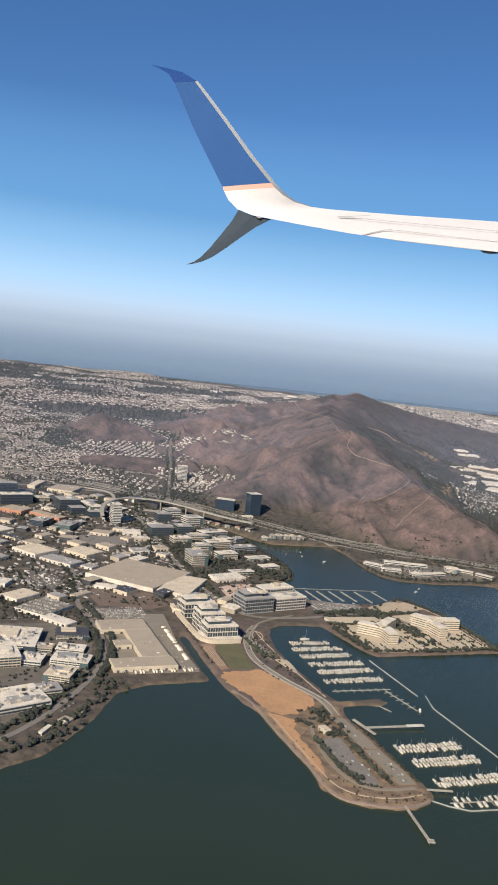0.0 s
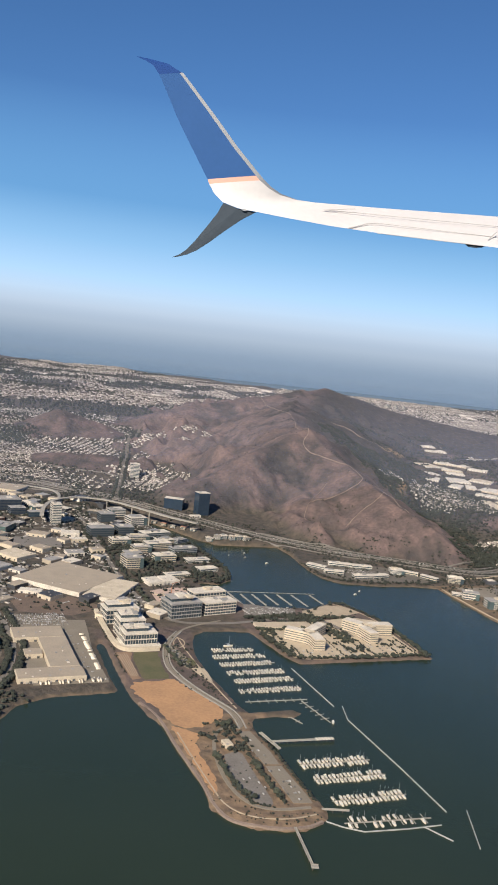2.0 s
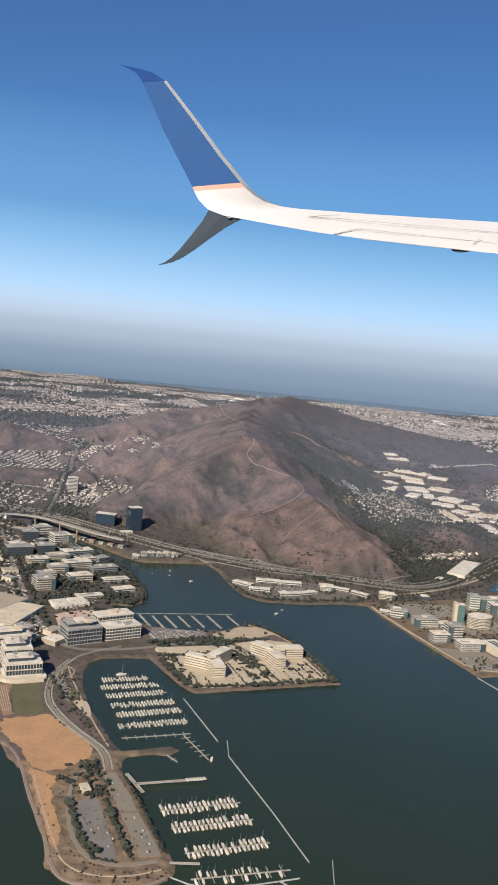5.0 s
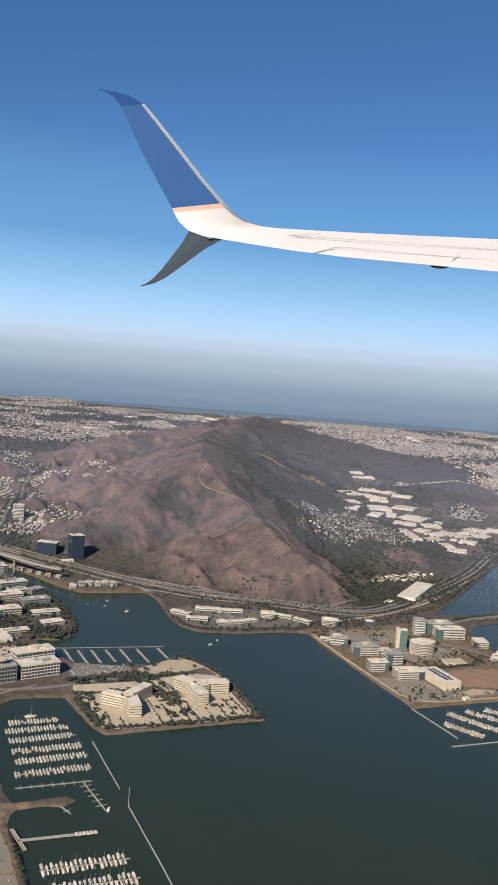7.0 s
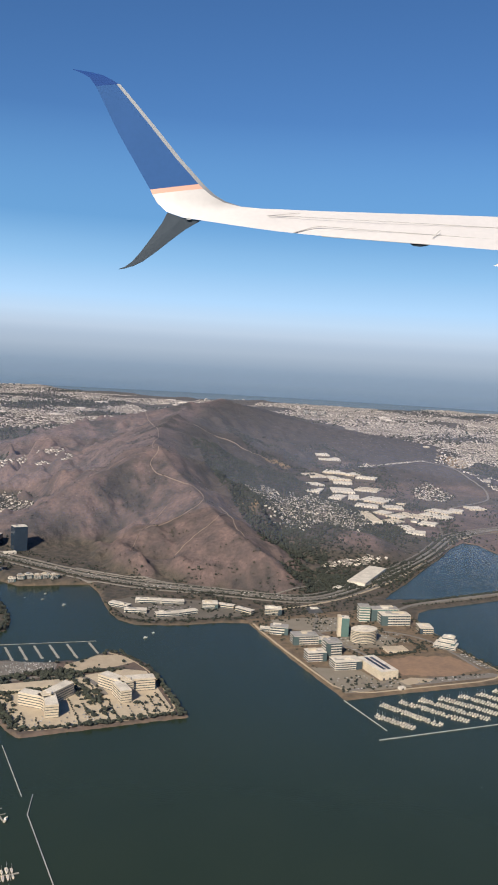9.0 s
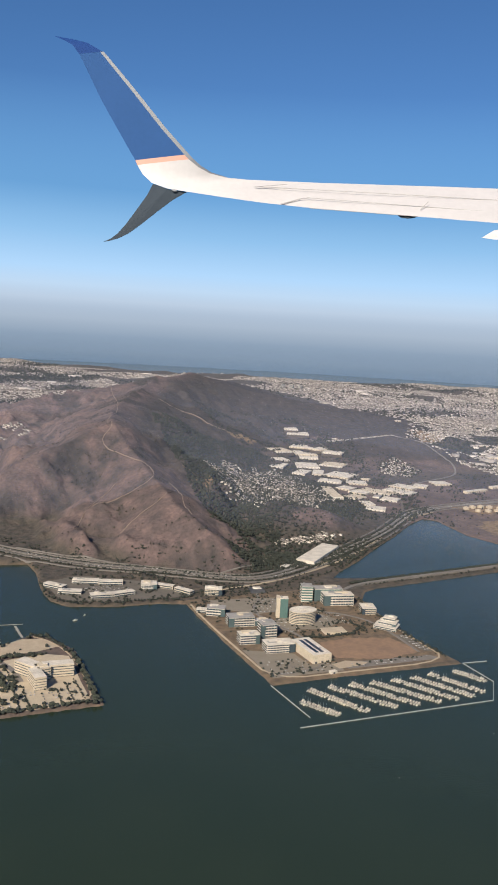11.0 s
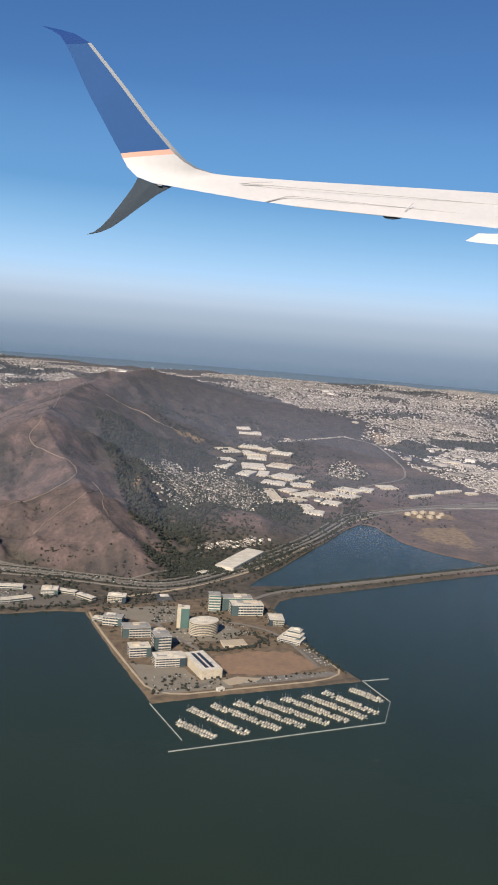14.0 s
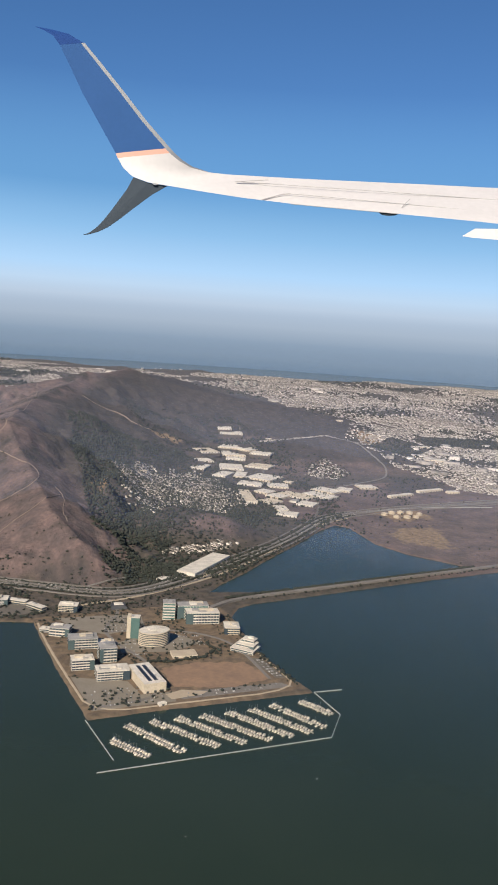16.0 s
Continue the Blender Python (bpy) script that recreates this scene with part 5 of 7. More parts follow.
ribbon("road_boulevard", rounded([(92.5, 285), (91.7, 263.5), (91.3, 234), (90.9, 204.5), (91.2, 187), (93.0, 176.8), (96.4, 172.4), (103, 171.6), (110, 171.2), (120, 173.4), (131, 172.6), (133.5, 167), (134, 160)]), 1.1, ROAD, "grey boulevard leading to the marina", "road", 0.08)
MARINA_ROAD = [(106.2, 173.2), (98.4, 170.4), (94.2, 167.2), (90.1, 161.8), (87.6, 155.7), (86.0, 148.5), (86.4, 143.0), (88.0, 136.3), (89.9, 131.2), (91.2, 127.6), (91.4, 124.2), (90.8, 120.4), (88.4, 121.6), (85.8, 120.0), (84.2, 116.6), (83.0, 112.6), (82.3, 108.6), (81.9, 104.6), (82.2, 100.7), (83.4, 97.6), (86.4, 95.9), (91.4, 95.6)]
ribbon("road_marina", rounded(MARINA_ROAD), 0.62, LOTGREY, "grey curved road along the peninsula", "road", 0.09)
for side in (-0.62, 0.62):
    ribbon("pavement", rounded([(x + side, y) for x, y in MARINA_ROAD[2:12]]), 0.26, DOCK, "pale pavement beside the peninsula road", "pavement", 0.12)
ribbon("shore_rim", rounded([(76.2, 133.2), (77.6, 129.2), (78.1, 124), (77.9, 118.2), (78.1, 111.8), (78.4, 106.8), (78.3, 102.9), (78.0, 99.4), (78.5, 96.2), (80.1, 94.2), (83, 92.6), (86, 91.5), (89, 91.3), (91.6, 92.2)]), 0.45, TRAIL, "pale rocky rim along the peninsula shore", "rim", 0.03, thick=0.4)
ribbon("path_shore", rounded([(79.4, 121), (79.2, 112), (79.3, 104), (79.4, 98.4), (82, 95), (87, 93.4), (91.4, 93.8)]), 0.2, PATHWAY, "sandy shore path round the peninsula", "path", 0.06)
ribbon("path_shore", rounded([(92.6, 163.0), (92.2, 157), (92.0, 147), (92.1, 136), (92.6, 128)]), 0.22, PATHWAY, "sandy path beside the moorings", "path", 0.06)
ribbon("path_shore", rounded([(92.6, 163.6), (93.6, 161.4), (92.6, 158.4), (90.8, 157.4), (90.6, 160.6), (92.6, 163.6)]), 0.22, PATHWAY, "small looping garden path", "path", 0.06)
ribbon("path_shore", rounded([(113.6, 152.6), (114.8, 148.2), (126, 147.7), (144.8, 147.0), (145.9, 155), (146.8, 168), (144.4, 179), (141, 183.2)]), 0.3, PATHWAY, "sandy path round the island shore", "path", 0.06)
ribbon("path_shore", rounded([(183.0, 194.0), (182.0, 182), (181.8, 160), (181.9, 145.2), (200, 144.2), (224.6, 142.4), (224.7, 154), (225.0, 166)]), 0.45, PATHWAY, "sandy shore path round the square point", "path", 0.06)
ribbon("road_campus", rounded([(59.6, 226), (60.6, 206), (58.6, 194), (56.6, 184), (58.0, 172.0), (58.2, 161.5), (56.2, 150.7), (52.0, 141.5), (46.0, 132.6), (40.6, 125.8), (33.0, 119), (15, 108)]), 1.1, ROAD, "asphalt road behind the near shore", "road", 0.07)
ribbon("road_point", rounded([(204, 206), (203.6, 195), (196.0, 186.0), (196.6, 176), (199.0, 168.0), (199.8, 160), (196.5, 147.6), (183.5, 147.2)]), 0.8, ROAD, "grey road across the square point", "road", 0.08)
ribbon("road_point", rounded([(196, 184), (206, 182.5), (214.5, 179.5), (221.0, 172), (222.0, 163), (220.8, 149)]), 0.7, ROAD, "grey loop road of the business park", "road", 0.08)
ribbon("road_causeway", rounded([(226, 192), (234.6, 196.6), (246, 198.0), (262, 199.2), (300, 202.4), (330, 204.6), (420, 214)]), 1.2, ROAD, "grey road along the causeway", "road", 0.55, thick=0.9)
ribbon("railway", rounded([(196, 203.5), (210, 205.5), (224, 210.4), (238, 217.0), (254, 226.8), (272, 241.0), (292, 258.5), (306, 268.6), (322, 275)]), 0.8, PATHWAY, "pale railway bed along the lagoon", "railway", 0.14)
ribbon("road_valley", rounded([(303, 270), (318, 290), (324, 300), (312, 318), (322, 345), (338, 380), (350, 420), (362, 460)]), 0.9, ASPHALT, "valley road through the industrial park", "road", 0.2)
ribbon("road_valley", rounded([(325, 306), (347.6, 325.4), (364, 331.3), (380.1, 335.6), (389.4, 342.8), (397.9, 355.6), (400.8, 368.9), (403.8, 385.2), (400.5, 394.7), (396.7, 404)]), 0.9, ROAD, "pale road climbing round the low hill", "road", 0.2)
ribbon("road_flats", rounded([(303, 268), (314.6, 275), (329.8, 281), (349, 284.5), (367.1, 285), (401, 280)]), 1.0, DOCK, "pale road across the brown flats", "road", 0.2)
for width, words, line in (
        (0.24, "pale dirt trail along the ridge", [(250, 500), (236, 440), (218.8, 379.3), (207.5, 354.5), (203.4, 345), (200, 330), (199.2, 321.9), (194.5, 318), (192.3, 313.2), (196, 301.3), (199.2, 289.3), (202.2, 286.4), (202.3, 280.1), (199.4, 273.2), (193.8, 271.2), (186, 271.6), (178, 272)]),
        (0.20, "pale dirt trail on the bare shoulder", [(206.5, 276), (207.5, 273.2), (206.8, 263.8), (203.2, 253.6), (202.5, 244.1)]),
        (0.24, "pale dirt trail down the nose of the hill", [(181.7, 251.4), (186.1, 253.1), (191, 255.6), (195.5, 255.8), (200, 259), (206.5, 269.2)]),
        (0.16, "faint dirt track across the lower slope", [(189.2, 283), (180, 276), (172, 266), (168, 256)]),
        (1.0, "wide pale cut of a road across the dusky slope", [(262.3, 447.2), (270.6, 440.8), (276.4, 430), (283, 424), (289.2, 414.3)])):
    ribbon("trail", rounded(line), width, TRAIL, words, "trail", 0.12, thick=0.5)
for x0, y0, x1, y1 in ((20, 318, 112, 300), (30, 372, 120, 330), (60, 300, 74, 420), (20, 425, 100, 410)):
    ribbon("road_street", [(x0, y0), ((x0 + x1) / 2 + 2, (y0 + y1) / 2 + 1), (x1, y1)], 0.9, ROAD, "grey main street of the hillside town", "road", 0.25, thick=0.5)


# smaller sheds fill the industrial quarter between the named ones
taken = [(o.location.x, o.location.y, 0.5 * max(c.dimensions.x for c in o.children if c.name.startswith("wall"))) for o in scene.collection.objects if o.parent is None and o.name.split(".")[0] in ("warehouse", "office_building") and any(c.name.startswith("wall") for c in o.children)]
rng = random.Random(21)
STREETS = [[(58.2, 240), (60.6, 206), (58.6, 194), (56.6, 184)], [(91.7, 285), (91.3, 234), (90.9, 187)], [(20, 214), (58, 214), (70, 236), (91, 236)], [(20, 256), (60, 255), (91, 256)], [(40, 190), (41, 300)], CUTTING]
for _ in range(900):
    x, y, w, d = rng.uniform(24, 110), rng.uniform(176, 318), rng.uniform(2.6, 6.5), rng.uniform(2.4, 5.0)
    spot = (np.array([x]), np.array([y]))
    if min(float(from_line(*spot, s)[0]) for s in STREETS) < 0.8 + 0.5 * max(w, d) or gz(x, y) < 0.3:
        continue
    if y > 330 - 0.55 * (x - 30) or 60 < x < 78 and 176 < y < 192 or 43 < x < 58 and 194 < y < 212 or x < 58 and y < 186 or 56 < x < 74 and y < 183 or 66 < x < 81 and 235 < y < 246 or x > 93 and y < 256:
        continue
    if any(math.hypot(x - a, y - b) < r * 1.1 + 0.5 * max(w, d) for a, b, r in taken):
        continue
    taken.append((x, y, 0.5 * max(w, d)))
    wall, roof = rng.choice((WHITE, CREAM, CREAM, DARKWALL, TAN)), rng.choice((WHITE, TAN, GREYROOF, TAN, GREYROOF, DARKWALL))
    words = {WHITE: "white", TAN: "tan", GREYROOF: "grey", CREAM: "cream", DARKWALL: "dark"}
    shed(x, y, w, d, rng.uniform(0.6, 1.2), rng.choice((-52, 38, -48, -30)), wall, roof, f"{words[wall]} workshop with a {words[roof]} roof", 3, "workshop")
for line in STREETS[2:5]:
    ribbon("road_quarter", line, 0.7, ASPHALT, "asphalt street in the industrial quarter", "road", 0.07)

CREEK = rounded([(110, 297), (119, 327), (134, 379), (142, 409), (159, 452)])
ribbon("road_creek", CREEK, 1.4, ASPHALT, "dark road along the town creek", "road", 0.3, thick=0.6)


# ---- breakwaters, piers and docks ----
for line in ([(111.3, 144.7), (111.5, 126.5)], [(113.2, 126.4), (111.4, 121), (111.5, 103), (111.2, 90.8)], [(114.6, 90.5), (110.4, 81.8)], [(105.6, 88.1), (107.7, 84.2)],
             [(92.2, 92.4), (93.9, 90.6), (96.4, 88.9), (103, 88.2), (108.4, 88.0)], [(180.3, 143.7), (180.8, 128.6)], [(177.1, 125.6), (219.9, 123.3), (226.4, 130.6), (226.7, 140.9), (232.9, 140.2)]):
    ribbon("breakwater", line, 0.10, ROCK, "thin pale concrete breakwater in the water", "breakwater", level=0.16, thick=1.2)


def pile(parent, x, y, top, low=-1.0, r=0.04):
    bm = bmesh.new()
    bmesh.ops.create_cone(bm, cap_ends=True, segments=8, radius1=r, radius2=r * 0.9, depth=top - low)
    bmesh.ops.translate(bm, verts=bm.verts, vec=(x, y, (top + low) / 2))
    return part("pile", bm, BARK, parent)


def pier(a, b, width, label, roofs=0, category="pier"):
    a, b = Vector(a), Vector(b)
    long, turn = (b - a).length, math.degrees(math.atan2(b.y - a.y, b.x - a.x))
    base = tagged(new("pier"), label, category)
    base.matrix_basis = pose(a.x, a.y, 0, 0, 0, turn)
    deck = part("deck", box(long, width, 0.1, long / 2, 0, 0.3, 0.01), DOCK, base)
    for s in (-1, 1):
        part("rail", box(long, 0.03, 0.1, long / 2, s * width * 0.48, 0.4), DOCK, base)
    for k in range(int(long / 1.4) + 1):
        for s in (-1, 1):
            pile(deck, 0.2 + 1.4 * k, s * width * 0.4, 0.3)
    for k in range(roofs):
        part("boat_shelter", box(0.42, 0.9, 0.14, long - 0.4 - 0.55 * k, 0, 0.42, 0.02, 0.85), WHITE, deck, "white shelter roof")
    return base


pier((87.0, 91.6), (85.6, 83.4), 0.32, "long narrow fishing pier off the peninsula")
pier((85.3, 83.2), (86.2, 82.9), 0.7, "pier head of the fishing pier")
pier((93.6, 115.2), (105.0, 114.3), 0.42, "grey fuel pier with white shelters", 6)
pier((93.2, 118.6), (94.2, 112.6), 0.5, "short landing stage at the fuel pier")
pier((92.8, 94.9), (96.6, 93.7), 0.28, "short pale boat ramp pier")


def boat_kind(name, sail):
    """A moored boat at the origin, bow along +x, one unit long."""
    base = new(name)
    bm = bmesh.new()
    ring = [(-0.5, 0.13), (-0.1, 0.17), (0.25, 0.12), (0.5, 0.0), (0.25, -0.12), (-0.1, -0.17), (-0.5, -0.13)]
    low = [bm.verts.new((x * 0.9, y * 0.6, -0.05)) for x, y in ring]
    high = [bm.verts.new((x, y, 0.13 + 0.05 * (x > 0.3))) for x, y in ring]
    for i in range(7):
        j = (i + 1) % 7
        bm.faces.new((low[i], low[j], high[j], high[i]))
    bm.faces.new(high)
    bm.faces.new(low[::-1])
    bmesh.ops.recalc_face_normals(bm, faces=bm.faces[:])
    part("hull", bm, HULL, base)
    if sail:
        part("cabin", box(0.34, 0.16, 0.08, 0.02, 0, 0.13, 0.01, 0.85), CABIN, base)
        mast = part("mast", box(0.02, 0.02, 1.05, 0.08, 0, 0.13), STEEL, base, "thin bare mast")
        part("boom", box(0.36, 0.035, 0.035, -0.12, 0, 0.30), CABIN, mast)
    else:
        cabin = part("cabin", box(0.46, 0.22, 0.15, -0.05, 0, 0.13, 0.015, 0.82), CABIN, base)
        part("canopy", box(0.26, 0.20, 0.06, -0.14, 0, 0.29, 0.01, 0.9), HULL, cabin)
    return base


kinds = [boat_kind("sailboat", True), boat_kind("motorboat", False)]
tagged(kinds[0], "white sailing boat with a bare mast at its berth", "sailboat", "boats in the marina")
tagged(kinds[1], "white motor cruiser at its berth", "motorboat", "boats in the marina")
used = [False, False]


def moor(x, y, turn, size, kind):
    m = pose(x, y, 0.02, 0, 0, turn) @ Matrix.Diagonal((size, size, size * 0.9, 1))
    if used[kind]:
        ob = copy_thing(kinds[kind], m)
    else:
        ob, used[kind] = kinds[kind], True
    ob.matrix_basis = m


def dock_row(x0, y0, x1, y1, gap, size, boats, label, rng, fleet=None, full=0.92, wide=0.2):
    """A floating walkway with finger berths and boats on both sides."""
    long, turn = math.hypot(x1 - x0, y1 - y0), math.degrees(math.atan2(y1 - y0, x1 - x0))
    base = tagged(new("dock"), label, "dock", "docks")
    base.matrix_basis = pose(x0, y0, 0, 0, 0, turn)
    part("walkway", box(long, wide, 0.12, long / 2, 0, -0.02), DOCK, base)
    finger = bpy.data.meshes.new("finger")
    bm = box(0.08, size * 0.85, 0.1)
    bm.to_mesh(finger)
    bm.free()
    finger.materials.append(DOCK)
    n = int(long / gap)
    for i in range(n):
        for s in (-1, 1):
            u = gap * (i + 0.5)
            if i % 2 == 0:
                part("finger", finger, DOCK, base, at=pose(u + gap * 0.5, s * size * 0.52, -0.02))
            if not boats or rng.random() > full:
                continue
            k = size * rng.uniform(0.72, 1.08)
            c, q = math.cos(radians(turn)), math.sin(radians(turn))
            off = s * (0.14 + k * 0.5)
            x, y = x0 + u * c - off * q, y0 + u * q + off * c
            face = turn + (90 if s > 0 else -90) + rng.choice((0, 180)) + rng.uniform(-3, 3)
            if fleet is None:
                moor(x, y, face, k, 0 if rng.random() < 0.55 else 1)
            else:
                fleet.append((x, y, 0.02, k, k, k * rng.uniform(0.8, 1.3), radians(face)))
    return base


rng = random.Random(11)
for x0, x1, y in ((97.9, 107.4, 155.9), (96.8, 108.4, 152.4), (96.9, 109.0, 148.4), (96.8, 109.2, 143.9), (96.8, 109.4, 140.0), (96.0, 109.0, 135.4)):
    dock_row(x0, y, x1, y - 0.2, 0.58, 1.0, True, "floating dock crowded with moored boats", rng)
dock_row(95.6, 131.0, 107.8, 130.3, 0.85, 0.9, False, "mostly empty floating dock", rng)
dock_row(106.4, 129.8, 107.7, 120.6, 0.85, 1.0, False, "empty floating dock with bare finger berths", rng)
dock_row(101.0, 124.6, 102.4, 121.0, 0.9, 0.6, False, "small empty floating dock", rng)
moor(108.2, 120.6, 60, 1.5, 1)
for x0, x1, y in ((95.4, 107.8, 107.6), (95.6, 107.9, 102.9), (95.6, 107.9, 96.9)):
    dock_row(x0, y, x1, y - 0.5, 0.66, 1.3, True, "floating dock with large moored boats", rng, full=0.95)
dock_row(94.6, 91.4, 108.0, 90.0, 0.95, 1.3, True, "outer floating dock, half empty", rng, full=0.55)
for x, y0, y1 in ((116.4, 195.2, 186.0), (119.4, 193.8, 184.6), (122.5, 193.4, 184.4), (125.9, 192.9, 184.4), (129.4, 192.7, 183.8), (133.4, 192.2, 182.6), (138.6, 191.8, 184.2)):
    dock_row(x, y0, x + 0.2, y1, 2.6, 0.5, False, "empty pale floating dock in the cove", rng, wide=0.5)
ribbon("dock_wall", [(114.5, 196.4), (140.5, 192.6)], 0.05, DOCK, "thin floating boom along the empty docks", "boom", level=0.1, thick=0.2, kind="")
fleet = []
for x0, y0, x1, y1 in ((182.3, 135.3, 186.7, 127.6), (186.6, 139.6, 192.9, 127.0), (191.4, 139.8, 199.2, 126.8), (196.3, 139.4, 204.3, 126.3), (201.0, 138.8, 209.1, 126.0), (206.2, 138.6, 213.3, 125.8), (210.8, 138.4, 217.6, 125.8), (215.6, 138.6, 220.8, 126.7), (221.9, 138.2, 225.0, 131.0)):
    dock_row(x0, y0, x1, y1, 0.58, 0.98, True, "floating dock packed with moored boats at the square marina", rng, fleet)
BOAT = [(-0.5, 0.14, 0), (-0.5, -0.14, 0), (0.15, -0.16, 0), (0.5, 0, 0.02), (0.15, 0.16, 0), (-0.5, 0.14, 0.15), (-0.5, -0.14, 0.15), (0.15, -0.17, 0.16), (0.5, 0, 0.2), (0.15, 0.17, 0.16),
        (-0.3, 0.1, 0.15), (-0.3, -0.1, 0.15), (0.1, -0.09, 0.15), (0.1, 0.09, 0.15), (-0.25, 0.08, 0.32), (-0.25, -0.08, 0.32), (0.05, -0.07, 0.30), (0.05, 0.07, 0.30)]
BOAT_FACES = [(0, 1, 6, 5), (1, 2, 7, 6), (2, 3, 8, 7), (3, 4, 9, 8), (4, 0, 5, 9), (5, 6, 7, 8, 9), (10, 11, 15, 14), (11, 12, 16, 15), (12, 13, 17, 16), (13, 10, 14, 17), (14, 15, 16, 17)]
swarm("moored_boats", BOAT, BOAT_FACES, fleet, FLEET, "many white boats packed along the square marina's docks", "boats")
masts = [(x, y, 0.1, 0.022, 0.022, rng.uniform(0.8, 1.2), 0) for x, y, *_ in fleet if rng.random() < 0.35]
CUBE = [(-0.5, -0.5, 0), (0.5, -0.5, 0), (0.5, 0.5, 0), (-0.5, 0.5, 0), (-0.5, -0.5, 1), (0.5, -0.5, 1), (0.5, 0.5, 1), (-0.5, 0.5, 1)]
CUBE_FACES = [(0, 1, 5, 4), (1, 2, 6, 5), (2, 3, 7, 6), (3, 0, 4, 7), (4, 5, 6, 7)]
swarm("boat_masts", CUBE, CUBE_FACES, masts, STEEL, "bare thin masts of the moored boats", "masts")
for x, y, k in ((130.6, 232.0, 0.6), (135.0, 229.4, 1.0), (136.8, 234.5, 0.8), (139.5, 222.8, 1.4), (152.6, 191.6, 1.3), (155.6, 194.6, 0.8), (210, 112, 0.3), (184, 105, 0.25)):
    moor(x, y, 20, k, 1)
moor(102.4, 158.0, 0, 2.2, 0)


# ---- trees, houses and cars ----
def blob(seed):
    """A small uneven crown of twenty faces standing on its base."""
    r = random.Random(seed)
    bm = bmesh.new()
    bmesh.ops.create_icosphere(bm, subdivisions=1, radius=0.5)
    verts = [(v.co.x * r.uniform(0.75, 1.25), v.co.y * r.uniform(0.75, 1.25), 0.45 + v.co.z * r.uniform(0.8, 1.15)) for v in bm.verts]
    faces = [tuple(v.index for v in f.verts) for f in bm.faces]
    bm.free()
    return verts, faces


def heights(places):
    p = np.array(places, float)
    p[:, 2] += ground_height(p[:, 0], p[:, 1])
    return p


def grove(rng, n, x0, x1, y0, y1, low, high, keep=None):
    """Tree places scattered in a stretch of the plan, thinned by a rule."""
    x, y = rng.uniform(x0, x1, n), rng.uniform(y0, y1, n)
    z = ground_height(x, y)
    ok = z > 0.2
    if keep is not None:
        ok &= keep(x, y) > rng.uniform(0, 1, n)
    s = rng.uniform(low, high, n)
    p = np.stack([x, y, z - 0.05, s * rng.uniform(0.8, 1.4, n), s * rng.uniform(0.8, 1.4, n), s * rng.uniform(0.7, 1.2, n), rng.uniform(0, 6.3, n)], 1)
    return p[ok]


def along(rng, line, gap, spread, low, high):
    q = np.array(dense(line, gap))
    q = q + rng.uniform(-spread, spread, q.shape)
    s = rng.uniform(low, high, len(q))
    z = ground_height(q[:, 0], q[:, 1])
    p = np.stack([q[:, 0], q[:, 1], z - 0.05, s * 1.1, s * rng.uniform(0.8, 1.3, len(q)), s, rng.uniform(0, 6.3, len(q))], 1)
    return p[z > 0.1]


rg = np.random.default_rng(4)
DARK_WOOD = [(419.6, 409.3), (456.5, 431.3), (466.3, 421.2), (473.7, 410.8), (442.7, 390.3), (419.2, 380.3), (407.5, 388.2)]
DARK_BELT = [(489.9, 451.5), (511.4, 442.7), (545.9, 435.7), (530, 402), (493.1, 412), (471, 415.8)]
OVAL = [(347.6, 354), (361.8, 369.6), (373.9, 375.4), (375.5, 363.1), (371.5, 348.6), (357.8, 339), (350.1, 344.7)]
VALLEY_HOUSES = [(248, 348), (263, 356), (277.5, 361), (294.6, 366), (300.1, 350.5), (297, 328.5), (292.2, 302.5), (274.4, 291.8), (241.2, 272.8), (237.5, 295.3), (240, 318)]
BROWN_KNOLL = [(250.5, 264), (256.4, 265), (262.5, 262.5), (265, 256.7), (262.1, 251.9), (255.2, 254.5), (250, 259.5)]
ROAD_HOUSES = [(230.6, 243.5), (241, 250.4), (255, 250.6), (261, 247.5), (252.3, 243.6), (237.9, 242.3)]
RIGHT_TOWN = [(401, 408), (404.5, 402), (405, 387), (406, 372), (403, 356), (410, 340), (411, 325), (408, 311), (420, 300), (520, 296), (640, 330), (760, 470), (560, 560), (470, 500), (438, 452)]
